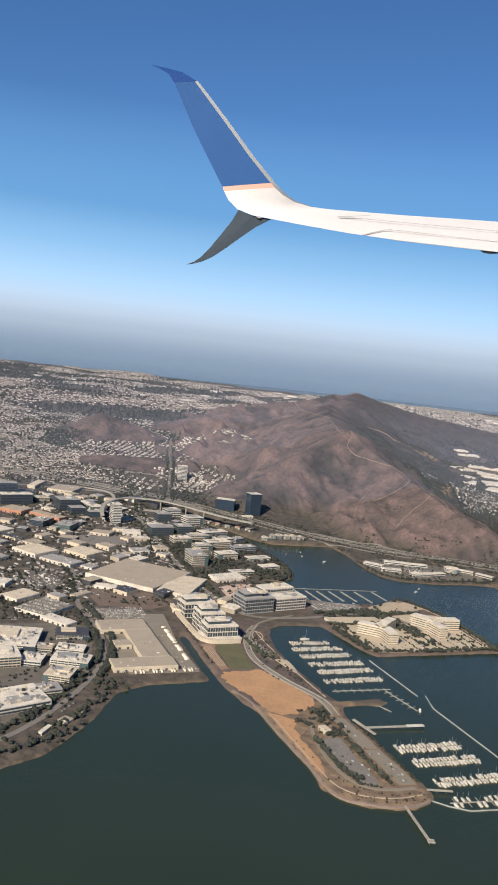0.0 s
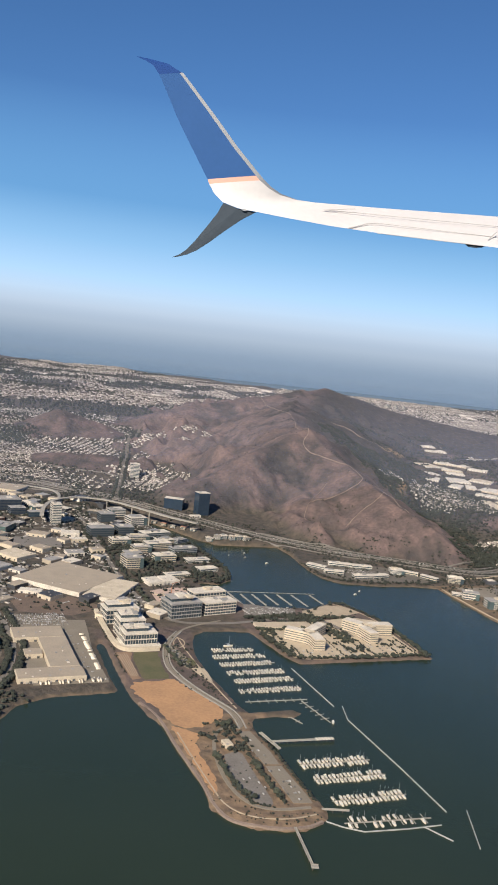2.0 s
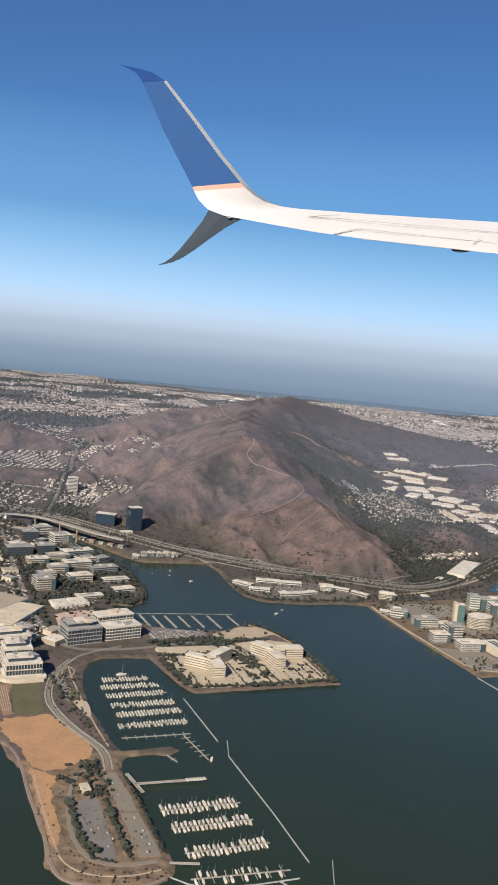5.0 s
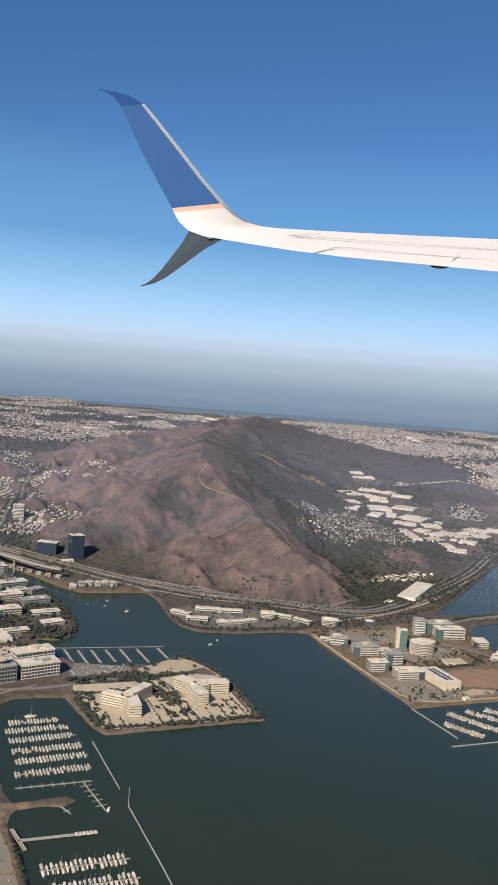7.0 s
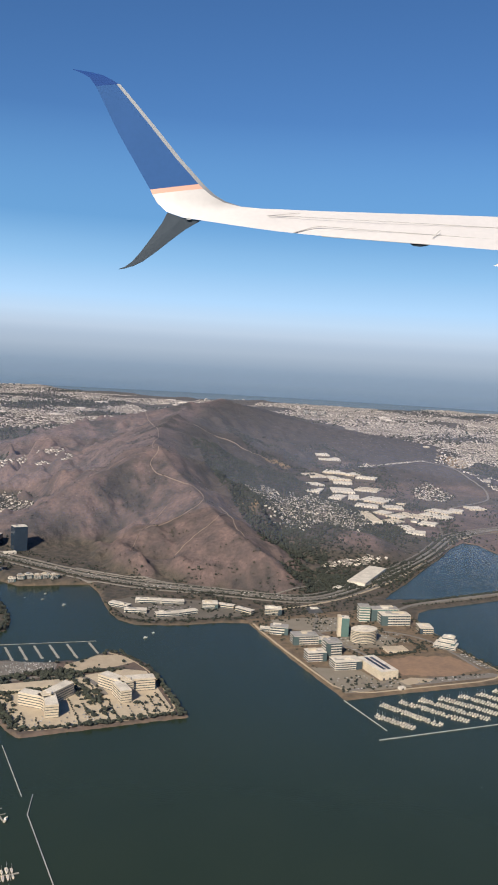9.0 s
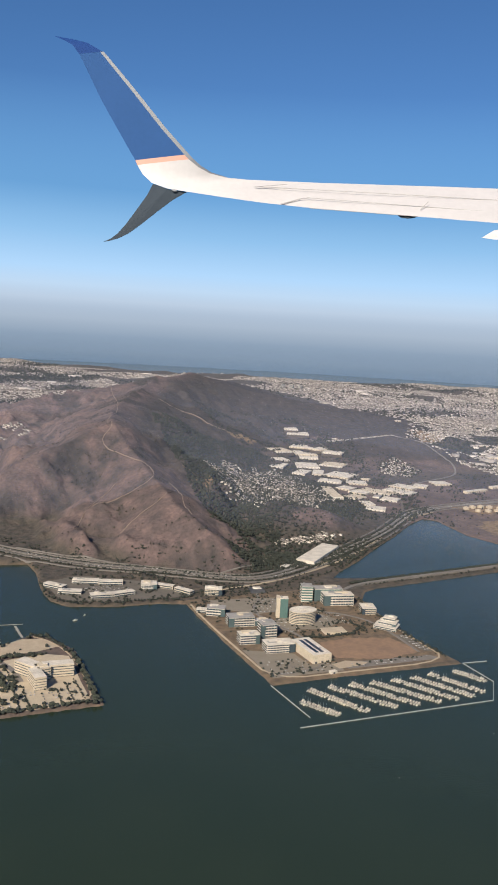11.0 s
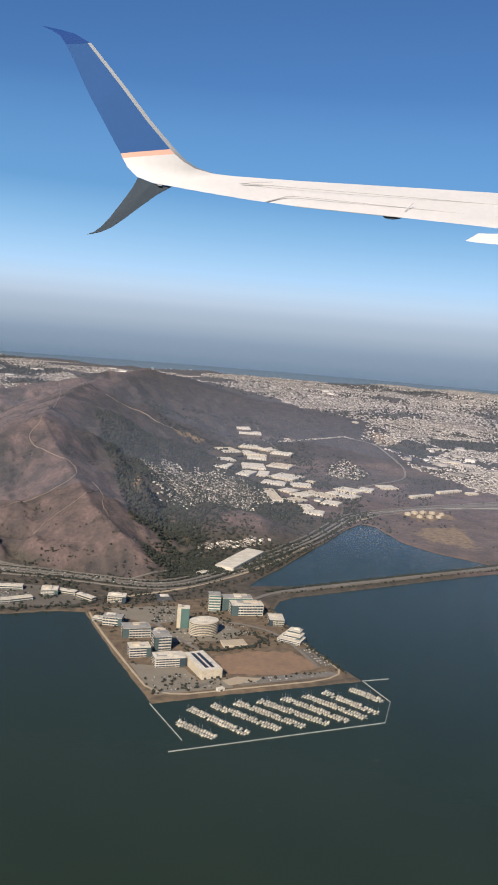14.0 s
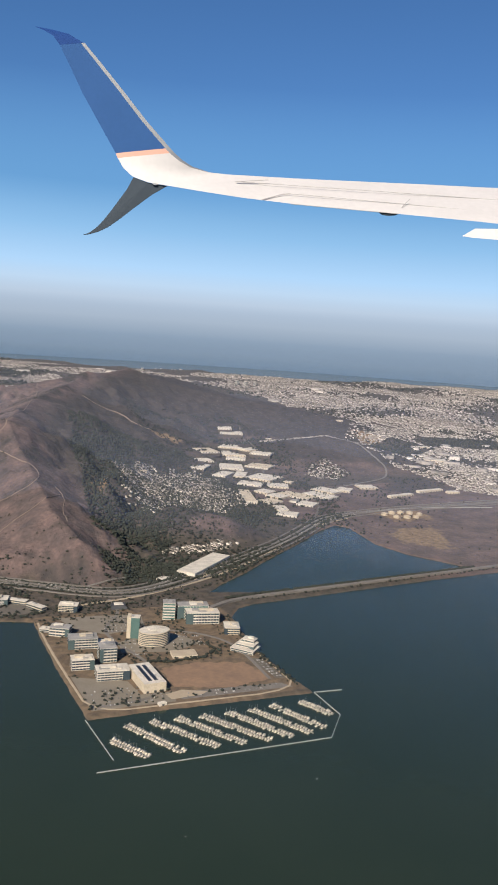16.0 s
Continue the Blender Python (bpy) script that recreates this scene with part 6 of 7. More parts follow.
wood = [
    along(rg, [(15, 106), (33.5, 116), (41, 119), (48, 128), (53.5, 136), (56, 140)], 0.5, 0.9, 0.5, 1.0),
    along(rg, [(34, 123), (41, 129), (46, 135), (51, 143)], 0.4, 0.8, 0.6, 1.1),
    along(rg, [(53.4, 142), (57.6, 150), (60.0, 161), (59.8, 172), (58.4, 184)], 0.22, 0.45, 0.7, 1.15),
    along(rg, [(54.2, 148), (56.4, 156), (56.8, 166), (55.6, 178)], 0.28, 0.45, 0.7, 1.1),
    along(rg, [(56, 186), (57.6, 196), (58.8, 208), (57.8, 226)], 0.5, 0.7, 0.5, 0.9),
    grove(rg, 1700, 28, 58, 118, 190, 0.35, 0.85, lambda x, y: 0.4 + 0.8 * lattice(x / 4, y / 4, 9)),
    along(rg, [(92.6, 182), (92.8, 205), (93.0, 235), (93.4, 262)], 0.6, 0.5, 0.5, 0.9),
    along(rg, [(89.4, 182), (89.2, 205), (89.4, 235), (90, 262)], 0.9, 0.6, 0.5, 0.9),
    grove(rg, 2400, 94, 124, 203, 256, 0.5, 1.1, lambda x, y: 0.45 + 0.8 * lattice(x / 5, y / 5, 19)),
    along(rg, [(112, 199), (116, 203), (121, 207), (123, 214), (123, 226), (121, 240), (116, 256)], 0.4, 0.7, 0.6, 1.1),
    grove(rg, 7500, 15, 110, 182, 318, 0.4, 0.9, lambda x, y: (0.3 + 0.7 * lattice(x / 6, y / 6, 29)) * (from_line(x, y, RAMP) > 1.3)),
    along(rg, [(112.6, 164), (113.0, 157), (114.0, 150)], 0.35, 0.7, 0.6, 1.1),
    along(rg, [(115, 148.4), (125, 147.4), (137, 147.0), (145, 146.8)], 0.7, 0.45, 0.4, 0.9),
    along(rg, [(126, 147.4), (131, 147.6)], 0.3, 0.6, 0.7, 1.0),
    grove(rg, 90, 112.6, 116.0, 149, 172, 0.4, 0.85),
    grove(rg, 200, 127, 133.5, 150, 172, 0.6, 1.1, lambda x, y: 0.45 + 0.8 * lattice(x / 2, y / 2, 71)),
    grove(rg, 160, 114, 130, 169.8, 175.6, 0.6, 1.1, lambda x, y: 0.55 + 0.8 * lattice(x / 2, y / 2, 72)),
    grove(rg, 160, 128, 147, 171, 184, 0.5, 1.1, lambda x, y: 0.2 + 0.9 * lattice(x / 2.5, y / 2.5, 73)),
    grove(rg, 150, 133, 146, 147, 158, 0.4, 0.8, lambda x, y: 0.1 + 0.7 * lattice(x / 2, y / 2, 74)),
    along(rg, [(146, 147), (146.0, 155), (146.8, 166), (146.6, 173)], 0.5, 0.5, 0.5, 1.0),
    along(rg, [(112.8, 166.0), (119, 165.9), (126.5, 165.6)], 0.7, 0.3, 0.4, 0.7),
    along(rg, [(112.6, 174.4), (121, 174.8), (129, 173.0), (135, 172.6), (141, 172.4)], 0.5, 0.6, 0.5, 1.0),
    along(rg, [(128.6, 171), (130.4, 163), (130.2, 156)], 0.45, 0.7, 0.4, 0.8),
    *[along(rg, [(x, y0), (x + 0.3, y1)], 0.55, 0.16, 0.28, 0.5) for x, y0, y1 in ((116.2, 149.6, 156), (118.4, 149.2, 153), (126.0, 149.4, 160), (128.2, 149.2, 157), (131.6, 149.0, 163), (133.4, 149.0, 158), (139.4, 149, 154), (141.6, 149, 157), (143.6, 149, 158), (132.2, 163, 169))],
    along(rg, [(145.4, 146.6), (146.4, 147.8)], 0.2, 0.5, 0.7, 1.1),
    along(rg, [(141, 184), (143.6, 181), (146.2, 175)], 0.5, 0.5, 0.5, 0.9),
    along(rg, [(150, 240), (150.4, 228), (149.8, 216), (152.5, 204.5), (165, 201), (181, 199)], 0.5, 0.9, 0.4, 0.8),
    grove(rg, 900, 150, 204, 198, 224, 0.4, 0.8, lambda x, y: 0.35 + 0.7 * lattice(x / 4, y / 4, 39)),
    grove(rg, 9000, 112, 240, 202, 300, 0.35, 0.8, lambda x, y: (np.abs(from_line(x, y, CUTTING) - 7.0) < 3.0) * (0.3 + 1.1 * lattice(x / 5, y / 5, 39))),
    along(rg, [(199.4, 164.5), (204.5, 163.0), (212, 163.5), (216.4, 166.2), (215.8, 171)], 0.3, 0.35, 0.4, 0.8),
    grove(rg, 2600, 182, 228, 146, 206, 0.3, 0.7, lambda x, y: (0.35 + 0.8 * lattice(x / 3, y / 3, 49)) * ~((x > 199.5) & (x < 222.5) & (y > 147) & (y < 162))),
    along(rg, [(225, 145), (224.8, 160), (226, 175), (228.5, 186)], 0.5, 0.5, 0.4, 0.8),
    along(rg, [(234, 198.6), (246, 199.8), (262, 200.9), (300, 204.0), (326, 206.2)], 0.16, 0.35, 0.45, 0.95),
    along(rg, [(236, 196.0), (262, 197.4), (300, 200.6), (330, 203.0), (400, 211)], 1.6, 0.4, 0.3, 0.9),
    *[along(rg, [(x, y + off) for x, y in FREEWAY if 118 < x < 330], 0.3, 0.25, 0.25, size) for off, size in ((-2.6, 0.75), (0.0, 0.4), (2.5, 0.7))],
    along(rg, [(197, 200), (210, 201), (224, 206), (240, 214), (270, 236), (300, 262)], 0.9, 1.2, 0.4, 0.8),
    along(rg, [(83.0, 112.4), (83.0, 108.5), (82.8, 103.1), (83.6, 99.6)], 0.34, 0.3, 0.35, 0.7),
    along(rg, [(87.9, 109.2), (88.2, 102.9), (87.9, 98.0)], 0.4, 0.35, 0.3, 0.6),
    along(rg, [(86.6, 122.4), (89.3, 122.0), (89.2, 119.0), (87.0, 118.6)], 0.35, 0.5, 0.4, 0.7),
    along(rg, [(82.6, 119.4), (84.6, 117.6)], 0.25, 0.4, 0.5, 0.9),
    along(rg, [(81.0, 100.5), (83.0, 96.4), (86.5, 94.6), (91.0, 94.0)], 0.8, 0.4, 0.2, 0.4),
    along(rg, [(93.2, 112.0), (92.9, 103.0), (92.8, 97.0)], 0.5, 0.3, 0.3, 0.5),
    grove(rg, 120, 84.4, 90, 112.8, 124, 0.4, 0.8, lambda x, y: 0.45 + 0.8 * lattice(x / 1.8, y / 1.8, 83)),
    along(rg, [(82.9, 112), (82.9, 106), (82.8, 102), (83.6, 98.2), (86, 96.7)], 0.3, 0.25, 0.3, 0.6),
    along(rg, [(88.3, 112), (88.2, 104), (88.1, 97.4)], 0.3, 0.35, 0.3, 0.65),
    along(rg, [(92.9, 117), (92.9, 108), (92.7, 97)], 0.4, 0.25, 0.3, 0.55),
    along(rg, [(79.4, 97), (82.6, 94.6), (86.6, 92.8), (91.6, 93.0)], 0.4, 0.8, 0.15, 0.4),
    along(rg, [(90.8, 160), (90.4, 150), (90.6, 142), (91.2, 134)], 0.35, 0.9, 0.25, 0.55),
    grove(rg, 160, 78, 93, 93, 121, 0.15, 0.35, lambda x, y: 0.3 + 0.8 * lattice(x / 2.4, y / 2.4, 59)),
    grove(rg, 240, 86, 95.4, 120, 166, 0.3, 0.55, lambda x, y: 0.2 + 0.8 * lattice(x / 2.4, y / 2.4, 69)),
    along(rg, [(76.9, 146), (77.2, 158), (78, 178)], 0.6, 0.3, 0.25, 0.45),
    along(rg, [(x - 1.3, y) for x, y in CREEK], 0.35, 0.5, 0.45, 0.9),
    along(rg, [(x + 1.4, y) for x, y in CREEK], 0.35, 0.6, 0.45, 0.9),
    grove(rg, 22000, 10, 160, 285, 520, 0.4, 0.9, lambda x, y: (0.4 + 0.8 * lattice(x / 9, y / 9, 79)) * (hill_part(x, y) < 0.6) * (from_line(x, y, RAMP) > 1.5) * (from_line(x, y, SLIP) > 1.5)),
    grove(rg, 11000, 224, 304, 236, 372, 0.45, 0.95, lambda x, y: (outline_distance(x, y, VALLEY_HOUSES) + 16 > 6 * lattice(x / 6, y / 6, 67)) * (outline_distance(x, y, BROWN_KNOLL) < 0.5 + 1.5 * lattice(x / 3, y / 3, 68)) * 0.6),
    grove(rg, 1500, 72, 104, 396, 448, 0.6, 1.2, lambda x, y: outline_distance(x, y, [(87, 446), (76, 408), (86, 398), (102, 422)]) > 0),
    grove(rg, 2600, 404, 560, 378, 455, 0.7, 1.4, lambda x, y: np.maximum(outline_distance(x, y, DARK_WOOD), outline_distance(x, y, DARK_BELT)) + 6 * lattice(x / 9, y / 9, 64) > 0),
    grove(rg, 6000, 398, 560, 296, 480, 0.5, 1.0, lambda x, y: (outline_distance(x, y, RIGHT_TOWN) > 0) * (0.3 - 0.6 * lattice(x / 16, y / 16, 54))),
    grove(rg, 500, 365, 415, 305, 345, 0.4, 0.8, lambda x, y: (outline_distance(x, y, DARK_SLOPE) > 0) * 0.5),
    grove(rg, 900, 344, 378, 336, 378, 0.5, 0.9, lambda x, y: (outline_distance(x, y, OVAL) > -1) * 0.6),
    grove(rg, 26000, 204, 300, 216, 400, 0.45, 1.0, lambda x, y: (0.75 + 0.9 * lattice(x / 12, y / 12, 89)) * ((x - 209 - 0.20 * (y - 235)) > 0) * np.where(x - 236 - 0.24 * (y - 250) < 0, 1.0, 0.5) * ((x - 290 - 0.28 * (y - 290)) < 0)),
    grove(rg, 10000, 206, 262, 216, 345, 0.5, 1.1, lambda x, y: (0.5 + 0.9 * lattice(x / 5, y / 6, 87)) * ((x - 212 - 0.20 * (y - 235)) > 7 * lattice(x / 7, y / 11, 86)) * ((x - 236 - 0.20 * (y - 235)) < 6 * lattice(x / 9, y / 9, 88))),
    grove(rg, 12000, 286, 372, 250, 470, 0.5, 1.0, lambda x, y: (0.35 + 0.8 * lattice(x / 8, y / 8, 99)) * np.where(x - 330 - 0.28 * (y - 290) < 0, 1.0, 0.3) * np.where(outline_distance(x, y, BARE[0]) + outline_distance(x, y, BARE[5]) > -40, 0.1, 1.0)),
    grove(rg, 26000, -30, 330, 500, 1100, 0.8, 1.8, lambda x, y: (hill_part(x, y) < 0.25) * (0.30 - 0.9 * lattice(x / 45, y / 45, 55) + 0.5 * lattice(x / 34, y / 34, 109))),
    grove(rg, 16000, 330, 900, 400, 840, 0.8, 1.7, lambda x, y: (hill_part(x, y) < 0.25) * (0.15 - 0.6 * lattice(x / 50, y / 50, 56) + 0.6 * lattice(x / 40, y / 40, 119))),
]
wood = np.concatenate(wood)
near = wood[:, 1] < 262


def lobed(seed, lobes=4, deep=1):
    """A crown of several uneven clumps standing on its base."""
    r = random.Random(seed)
    verts, faces = [], []
    for k in range(lobes):
        v, f = blob(seed * 10 + k)
        a, reach, size = 6.283 * k / lobes + r.uniform(-0.4, 0.4), r.uniform(0.16, 0.30), r.uniform(0.5, 0.75)
        ox, oy, oz = reach * math.cos(a), reach * math.sin(a), r.uniform(0.0, 0.38)
        n = len(verts)
        verts += [(x * size + ox, y * size + oy, z * size + oz) for x, y, z in v]
        faces += [tuple(q + n for q in p) for p in f]
    return verts, faces


v, f = lobed(3, 3)
swarm("shore_trees", v, f, wood[near], LEAF, "dark green trees along the shore and streets", "trees", 0.18, 2)
v, f = blob(3)
swarm("trees", v, f, wood[~near], LEAF, "dark green trees scattered through the far town", "trees", 0.22, 2)


def tree_kind(seed):
    """A round street tree: a tapered trunk with limbs and a crown of clumps."""
    base = new("tree")
    bm = bmesh.new()
    bmesh.ops.create_cone(bm, cap_ends=True, segments=7, radius1=0.05, radius2=0.028, depth=0.5)
    bmesh.ops.translate(bm, verts=bm.verts, vec=(0, 0, 0.2))
    for k in range(3):
        limb = bmesh.ops.create_cone(bm, cap_ends=True, segments=5, radius1=0.024, radius2=0.012, depth=0.34)["verts"]
        bmesh.ops.translate(bm, verts=limb, vec=(0, 0, 0.17))
        bmesh.ops.rotate(bm, verts=limb, cent=(0, 0, 0), matrix=Matrix.Rotation(0.7, 3, "Y"))
        bmesh.ops.rotate(bm, verts=limb, cent=(0, 0, 0), matrix=Matrix.Rotation(2.1 * k + seed, 3, "Z"))
        bmesh.ops.translate(bm, verts=limb, vec=(0, 0, 0.36))
    part("trunk", bm, BARK, base)
    v, f = lobed(seed, 7)
    part("crown", mesh_of("crown", [(x * 1.05, y * 1.05, z * 0.8 + 0.22) for x, y, z in v], f), CROWN, base)
    return base


CROWN = material("tree_crown", (0.026, 0.033, 0.022), 0.95, (0.046, 0.048, 0.032), 0.8, fine=6, pieces=0.3)
kinds_of_tree = [tagged(tree_kind(k), "dark green bushy tree beside the paving", "tree", "island and peninsula trees") for k in (1, 2, 3)]
lines = [[(112.8, 163), (113.4, 156), (114.2, 150.6)], [(115.6, 149.0), (125, 147.8), (137, 147.4), (145, 147.2)], [(145.8, 148), (146.2, 156), (146.9, 166)], [(113, 174.2), (121, 174.6), (129, 172.9), (140, 172.4)],
         [(129.4, 170), (130.6, 163), (130.4, 157)], [(112.9, 166.0), (126, 165.6)], [(83.1, 112.2), (82.9, 103.4), (83.8, 99.4)], [(88.0, 109.0), (88.1, 99.0)], [(86.6, 122.6), (89.0, 121.8)], [(88.2, 158.0), (88.4, 148.0)], [(92.6, 181), (92.9, 205)]]
rt, first = random.Random(8), 0
for line in lines:
    for x, y in dense(line, 0.95):
        x, y, k = x + rt.uniform(-0.35, 0.35), y + rt.uniform(-0.35, 0.35), rt.uniform(0.55, 1.0)
        m = pose(x, y, gz(x, y) - 0.03, 0, 0, rt.uniform(0, 360)) @ Matrix.Diagonal((k * 1.15, k * 1.15, k, 1))
        if first < 3:
            kinds_of_tree[first].matrix_basis = m
            first += 1
        else:
            copy_thing(rt.choice(kinds_of_tree), m).matrix_basis = m
bush = [
    grove(rg, 30000, 130, 330, 225, 560, 0.2, 0.62, lambda x, y: hill_part(x, y) * (0.05 + scrub_shade_part(x, y) ** 1.3 + 0.5 * np.clip(1 - from_line(x, y, CUTTING) / 26, 0, 1) * (lattice(x / 5, y / 5, 66) > 0.1))),
    grove(rg, 700, 290, 420, 205, 330, 0.4, 0.9, lambda x, y: 0.1 + 0.6 * lattice(x / 7, y / 7, 129)),
]
v, f = blob(8)
swarm("bushes", v, f, np.concatenate(bush), SCRUBLEAF, "dark scrub bushes dotted over the dry hills", "bushes", 0.25, 3)

HOUSE = [(-0.5, -0.5, -0.4), (0.5, -0.5, -0.4), (0.5, 0.5, -0.4), (-0.5, 0.5, -0.4), (-0.5, -0.5, 0.6), (0.5, -0.5, 0.6), (0.5, 0.5, 0.6), (-0.5, 0.5, 0.6), (-0.55, 0, 1.0), (0.55, 0, 1.0)]
HOUSE_FACES = [(0, 1, 5, 4), (1, 2, 6, 9, 5), (2, 3, 7, 6), (3, 0, 4, 8, 7)]
GABLE_FACES = [(4, 5, 9, 8), (6, 7, 8, 9)]


def town(rng, x0, x1, y0, y1, turn, pitch, street, size, keep):
    """Houses in back-to-back rows along parallel streets."""
    c, s = math.cos(turn), math.sin(turn)
    cx, cy, reach = (x0 + x1) / 2, (y0 + y1) / 2, math.hypot(x1 - x0, y1 - y0) / 2
    u, v = np.meshgrid(np.arange(-reach, reach, pitch), np.arange(-reach, reach, street), indexing="ij")
    u, v = np.concatenate([u.ravel(), u.ravel()]), np.concatenate([v.ravel(), v.ravel() + size * 1.25])
    u, v = u + rng.uniform(-0.15, 0.15, u.shape) * pitch, v + rng.uniform(-0.15, 0.15, v.shape) * size
    x, y = cx + u * c - v * s, cy + u * s + v * c
    ok = (x > x0) & (x < x1) & (y > y0) & (y < y1)
    x, y = x[ok], y[ok]
    z = ground_height(x, y)
    ok = (z > 0.3) & (keep(x, y) > rng.uniform(0, 1, x.shape))
    x, y, z = x[ok], y[ok], z[ok]
    n = len(x)
    return np.stack([x, y, z, pitch * rng.uniform(0.6, 0.9, n), size * rng.uniform(0.8, 1.2, n), size * rng.uniform(0.4, 0.75, n), turn + rng.normal(0, 0.06, n)], 1)


def open_town(x, y):
    return (from_line(x, y, CREEK) > 2.6) * (hill_part(x, y) < 0.45) * (0.5 + 0.5 * lattice(x / 14, y / 14, 51))


rows = [
    town(rg, 10, 95, 318, 520, 0.35, 0.95, 2.9, 0.7, lambda x, y: open_town(x, y) * (np.abs(y - 352 + 0.55 * (x - 30)) > 4)),
    town(rg, 95, 160, 312, 520, 1.05, 0.95, 2.9, 0.7, lambda x, y: open_town(x, y) * (np.hypot(x - 122, y - 332) > 5)),
    town(rg, 116, 136, 308, 342, 1.25, 1.3, 3.4, 1.0, lambda x, y: 0.35 + 0 * x),
    town(rg, 138, 185, 396, 430, 0.2, 1.3, 3.4, 1.0, lambda x, y: (lattice(x / 8, y / 8, 52) > 0.0) * 0.9),
    town(rg, 234, 304, 268, 370, 0.5, 1.15, 1.8, 0.9, lambda x, y: np.clip((outline_distance(x, y, VALLEY_HOUSES) + 5 * lattice(x / 6, y / 6, 53)) / 5, 0, 0.9)),
    town(rg, 228, 264, 240, 253, 0.65, 1.2, 2.2, 1.0, lambda x, y: (outline_distance(x, y, ROAD_HOUSES) > 0) * 0.8),
    town(rg, 344, 378, 336, 378, 0.4, 1.1, 2.2, 0.8, lambda x, y: (outline_distance(x, y, OVAL) > 0) * 0.4),
    town(rg, 356, 400, 402, 420, 0.1, 1.2, 2.4, 0.9, lambda x, y: (from_line(x, y, [(357, 415), (370, 415), (388, 408), (398, 404)]) < 3.0) * 0.75),
    town(rg, 398, 560, 296, 480, 0.42, 1.35, 3.1, 0.95, lambda x, y: (outline_distance(x, y, RIGHT_TOWN) > 0) * (outline_distance(x, y, DARK_WOOD) < -1) * (outline_distance(x, y, DARK_BELT) < -1) * (0.6 + 0.6 * lattice(x / 16, y / 16, 54))),
]
swarm("house_roofs", HOUSE, GABLE_FACES, np.concatenate(rows), SHINGLE, "brown and grey shingle roofs of the small houses", "roofs")
swarm("hillside_houses", HOUSE, HOUSE_FACES, np.concatenate(rows), HOUSEPAINT, "rows of small pale houses on the town's streets", "houses")
far = [
    town(rg, -60, 330, 520, 1200, 0.4, 1.7, 5.0, 1.3, lambda x, y: (hill_part(x, y) < 0.3) * (0.26 + 0.9 * lattice(x / 45, y / 45, 55))),
    town(rg, 430, 960, 330, 900, 0.25, 1.7, 4.4, 1.3, lambda x, y: (hill_part(x, y) < 0.3) * (0.50 + 0.9 * lattice(x / 50, y / 50, 56)) * ((x - 440 - 0.15 * (y - 430)) > 0) * ((x > 560) | (y > 480)) * (outline_distance(x, y, DARK_BELT) < 0)),
    town(rg, 300, 520, 640, 960, 0.3, 1.8, 5.2, 1.4, lambda x, y: (hill_part(x, y) < 0.2) * (0.15 + 0.8 * lattice(x / 40, y / 40, 57))),
]
swarm("far_house_roofs", HOUSE, GABLE_FACES, np.concatenate(far), SHINGLE, "grey-brown roofs of the far-off houses", "roofs")
swarm("far_town_houses", HOUSE, HOUSE_FACES, np.concatenate(far), FARTOWN, "pale far-off rows of town houses near the sea", "houses")
big = grove(rg, 420, -40, 880, 560, 900, 4.0, 9.0, lambda x, y: (hill_part(x, y) < 0.2) * np.clip(lattice(x / 55, y / 55, 58), 0, 1))
big[:, 5] *= 0.18
big = np.concatenate([big, [(152 + 4.5 * k, 866 - 11 * k, 16.0, 7.0, 5.0, 1.6, 1.2) for k in range(7)], grove(rg, 70, 405, 560, 300, 420, 2.0, 4.5, lambda x, y: (outline_distance(x, y, RIGHT_TOWN) > 0) * 1.0) * np.array([1, 1, 1, 1.6, 1, 0.3, 1])])
swarm("far_halls", CUBE, CUBE_FACES, big, FARTOWN, "large pale flat roofs in the far town", "halls")

CAR = [(-0.5, -0.5, 0.1), (0.5, -0.5, 0.1), (0.5, 0.5, 0.1), (-0.5, 0.5, 0.1), (-0.5, -0.5, 0.6), (0.5, -0.5, 0.55), (0.5, 0.5, 0.55), (-0.5, 0.5, 0.6), (-0.32, -0.42, 1.0), (0.18, -0.42, 1.0), (0.18, 0.42, 1.0), (-0.32, 0.42, 1.0)]
CAR_FACES = [(0, 1, 5, 4), (1, 2, 6, 5), (2, 3, 7, 6), (3, 0, 4, 7), (4, 5, 9, 8), (5, 6, 10, 9), (6, 7, 11, 10), (7, 4, 8, 11), (8, 9, 10, 11)]
cars = []


def lot(x0, x1, y0, y1, rows, turn=0.0, full=0.6):
    """Parked cars in rows across a rectangle of the plan."""
    cx, cy = (x0 + x1) / 2, (y0 + y1) / 2
    for r in range(rows):
        v = y0 + (y1 - y0) * (r + 0.5) / rows - cy
        for k in range(int((x1 - x0) / 0.27)):
            if rng.random() < full:
                u = x0 + 0.27 * (k + 0.5) - cx
                c, s = math.cos(radians(turn)), math.sin(radians(turn))
                cars.append((cx + u * c - v * s, cy + u * s + v * c, 0.07, 0.46, 0.19, 0.16, radians(turn + 90)))


lot(84.2, 87.0, 99.5, 110, 7, 4, 0.12)
lot(89.2, 91.0, 110, 117, 4, 0, 0.4)
lot(89.4, 91.8, 97, 107, 6, 0, 0.35)
lot(88.6, 90.6, 148, 160, 7, 5, 0.4)
lot(116, 126, 149, 154, 5, 0, 0.10)
lot(127, 143, 149, 155, 5, 0, 0.12)
lot(114.5, 127.5, 176.4, 182, 9, -5, 0.4)
lot(183.5, 197, 146.5, 154, 6, -4, 0.22)
lot(201, 221, 145.0, 147.6, 2, -4, 0.25)
lot(197, 206, 182.5, 193, 6, -10, 0.25)
lot(206, 216, 170, 179, 5, -10, 0.2)
lot(197.5, 202, 168, 178, 5, -10, 0.4)
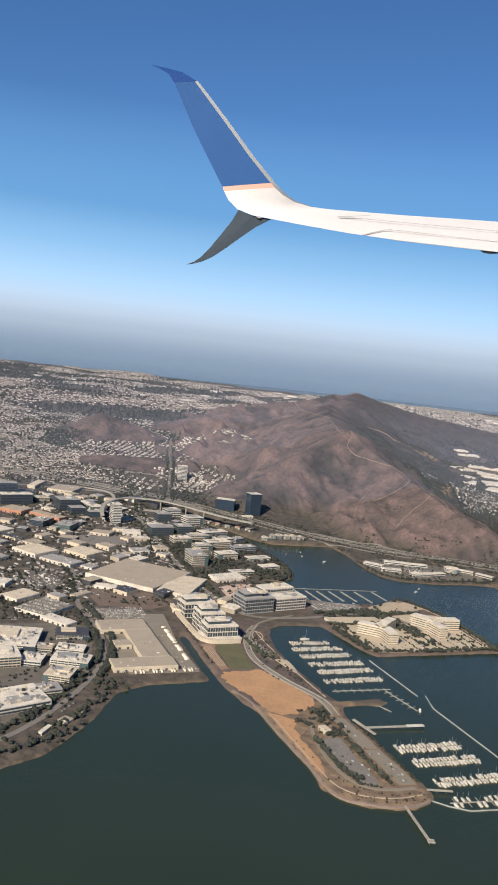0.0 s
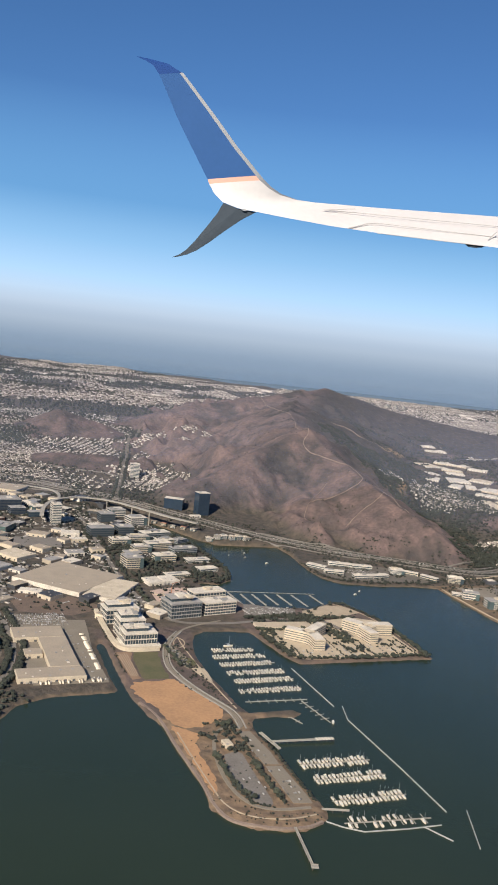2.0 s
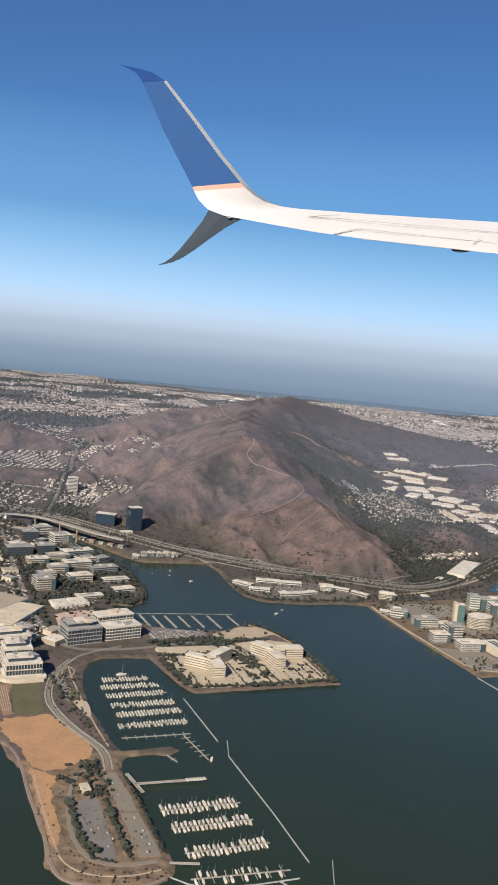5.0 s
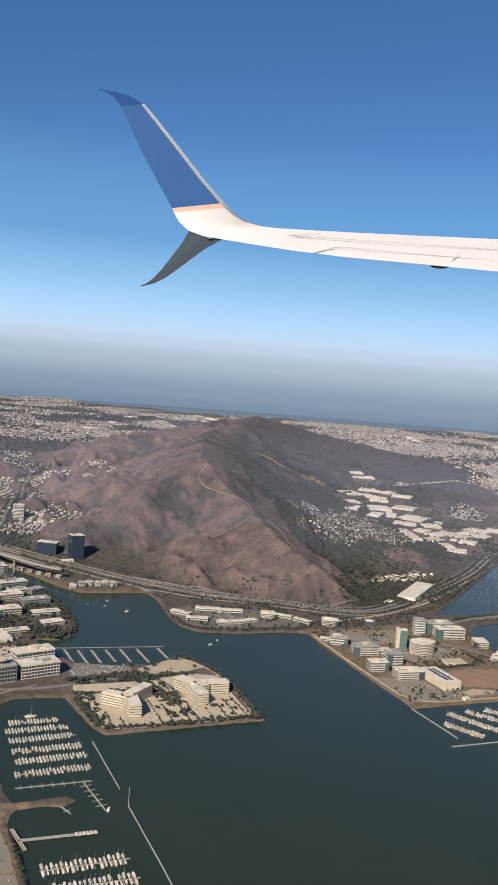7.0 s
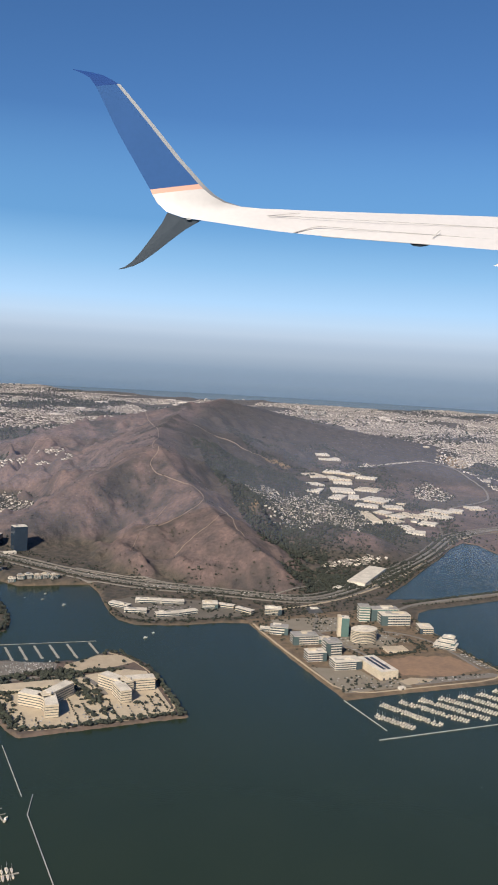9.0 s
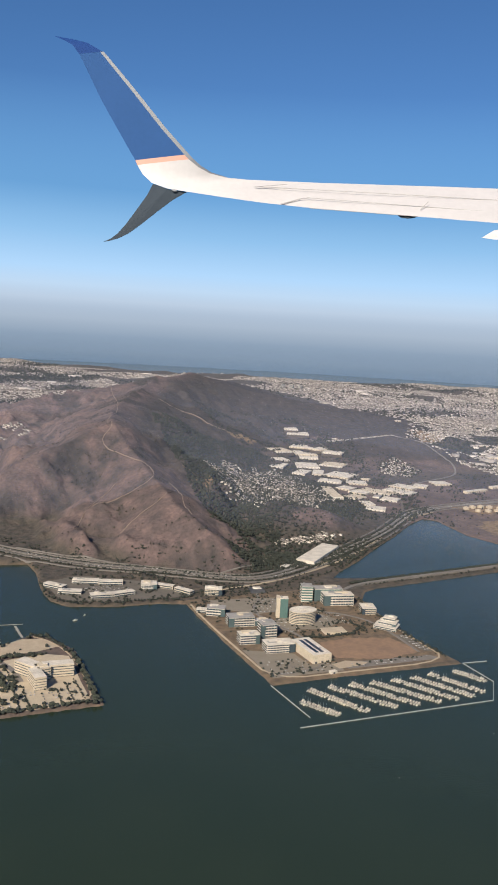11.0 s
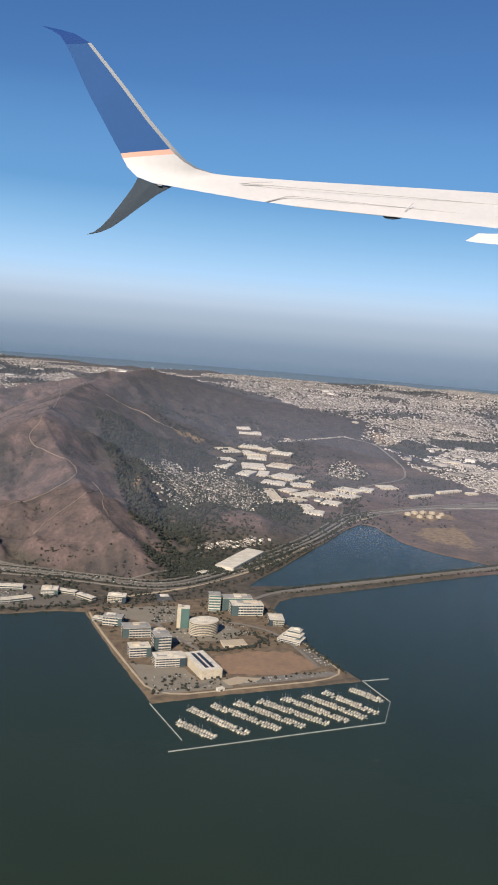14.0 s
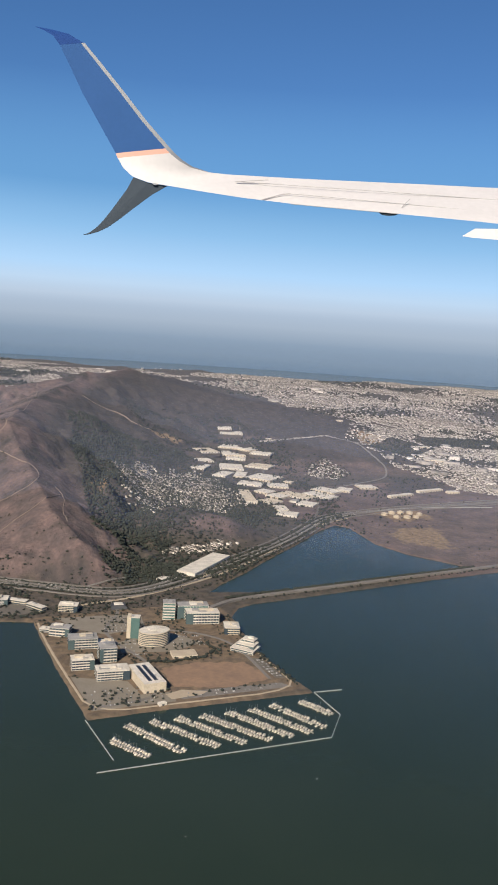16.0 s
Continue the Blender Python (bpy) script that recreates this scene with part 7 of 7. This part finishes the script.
lot(222.2, 224.2, 149, 159, 8, 0, 0.4)
lot(58, 71, 173, 181, 8, 0, 0.6)
lot(58, 75, 143, 145, 2, 0, 0.3)
lot(69.4, 71.2, 146, 170, 10, 0, 0.35)
lot(67, 80, 236.5, 244.5, 9, 0, 0.75)
lot(46.5, 55.5, 197, 209, 8, -66, 0.25)
lot(61, 70, 176, 181, 4, 10, 0.5)
lot(30, 55, 173.5, 176, 2, 0, 0.4)
lot(45, 49, 126, 132, 2, 50, 0.4)
lot(84, 92, 220, 250, 12, 0, 0.15)
lot(96, 108, 203, 207, 3, 8, 0.5)
lot(93, 118, 254, 259, 3, 10, 0.4)
lot(160, 172, 209.5, 214, 5, -20, 0.45)
lot(96, 106, 226, 229.5, 4, 8, 0.4)
stalls = random.Random(17)
for _ in range(260):
    x, y = stalls.uniform(26, 108), stalls.uniform(186, 300)
    if y > 322 - 0.55 * (x - 30) or any(math.hypot(x - a, y - b) < r * 1.05 + 0.6 for a, b, r in taken):
        continue
    way = radians(stalls.choice((-52, 38)))
    for k in range(stalls.randint(5, 14)):
        if stalls.random() < 0.8:
            cars.append((x + 0.27 * k * math.cos(way), y + 0.27 * k * math.sin(way), 0.07, 0.46, 0.19, 0.16, way + radians(90)))
swarm("parked_cars", CAR, CAR_FACES, heights(cars), CARPAINT, "parked cars in many colours across the car parks", "cars")
q = np.array(dense(FREEWAY, 1.1))
d = np.gradient(q, axis=0)
traffic = []
for (x, y), (dx, dy) in zip(q, d):
    for lane in (-1.3, -0.9, 0.9, 1.3):
        if 60 < x < 340 and rng.random() < 0.2:
            n = math.hypot(dx, dy)
            traffic.append((x - dy / n * lane, y + dx / n * lane, 0.32, 0.5, 0.2, 0.17, math.atan2(dy, dx)))
swarm("freeway_cars", CAR, CAR_FACES, heights(traffic), CARPAINT, "cars standing on the freeway lanes", "cars")
roof_cars = [(48.8 + 0.682 * u + 0.731 * v, 180.8 - 0.731 * u + 0.682 * v, gz(48.8, 180.8) + 0.86, 0.46, 0.19, 0.16, radians(43)) for u in np.arange(-3.8, 3.9, 0.3) for v in (-4.5, -3.9, -2.4, -1.8, -0.3, 0.3, 1.8, 2.4, 3.9, 4.5) if rng.random() < 0.8]
swarm("rooftop_cars", CAR, CAR_FACES, roof_cars, CARPAINT, "cars parked on the garage roof", "cars")

crates = []
for _ in range(1500):
    x, y = stalls.uniform(26, 108), stalls.uniform(180, 306)
    if y > 322 - 0.55 * (x - 30) or 60 < x < 80 and y < 192 or x < 58 and y < 190 or x > 92 and y < 258 or any(math.hypot(x - a, y - b) < r * 0.98 for a, b, r in taken):
        continue
    crates.append((x, y, -0.02, stalls.uniform(0.5, 1.5), stalls.uniform(0.25, 0.6), stalls.uniform(0.2, 0.45), radians(stalls.choice((-52, 38, -52, 10)))))
swarm("yard_containers", CUBE, CUBE_FACES, heights(crates), CONTAINER, "pale and dark containers and trailers in the yards", "containers")

trailers = [(72.2 + 0.012 * k + stalls.uniform(-0.1, 0.1), 146.5 + 0.62 * k, 0.05, 0.95, 0.2, 0.3, radians(stalls.uniform(-6, 6))) for k in range(34) if stalls.random() < 0.6]
trailers += [(60.0 + 0.5 * k, 143.1, 0.05, 1.2, 0.27, 0.36, radians(90 + stalls.uniform(-5, 5))) for k in range(24) if stalls.random() < 0.35]
swarm("lorry_trailers", CUBE, CUBE_FACES, heights(trailers), HULL, "white lorry trailers parked along the yard edge", "trailers")
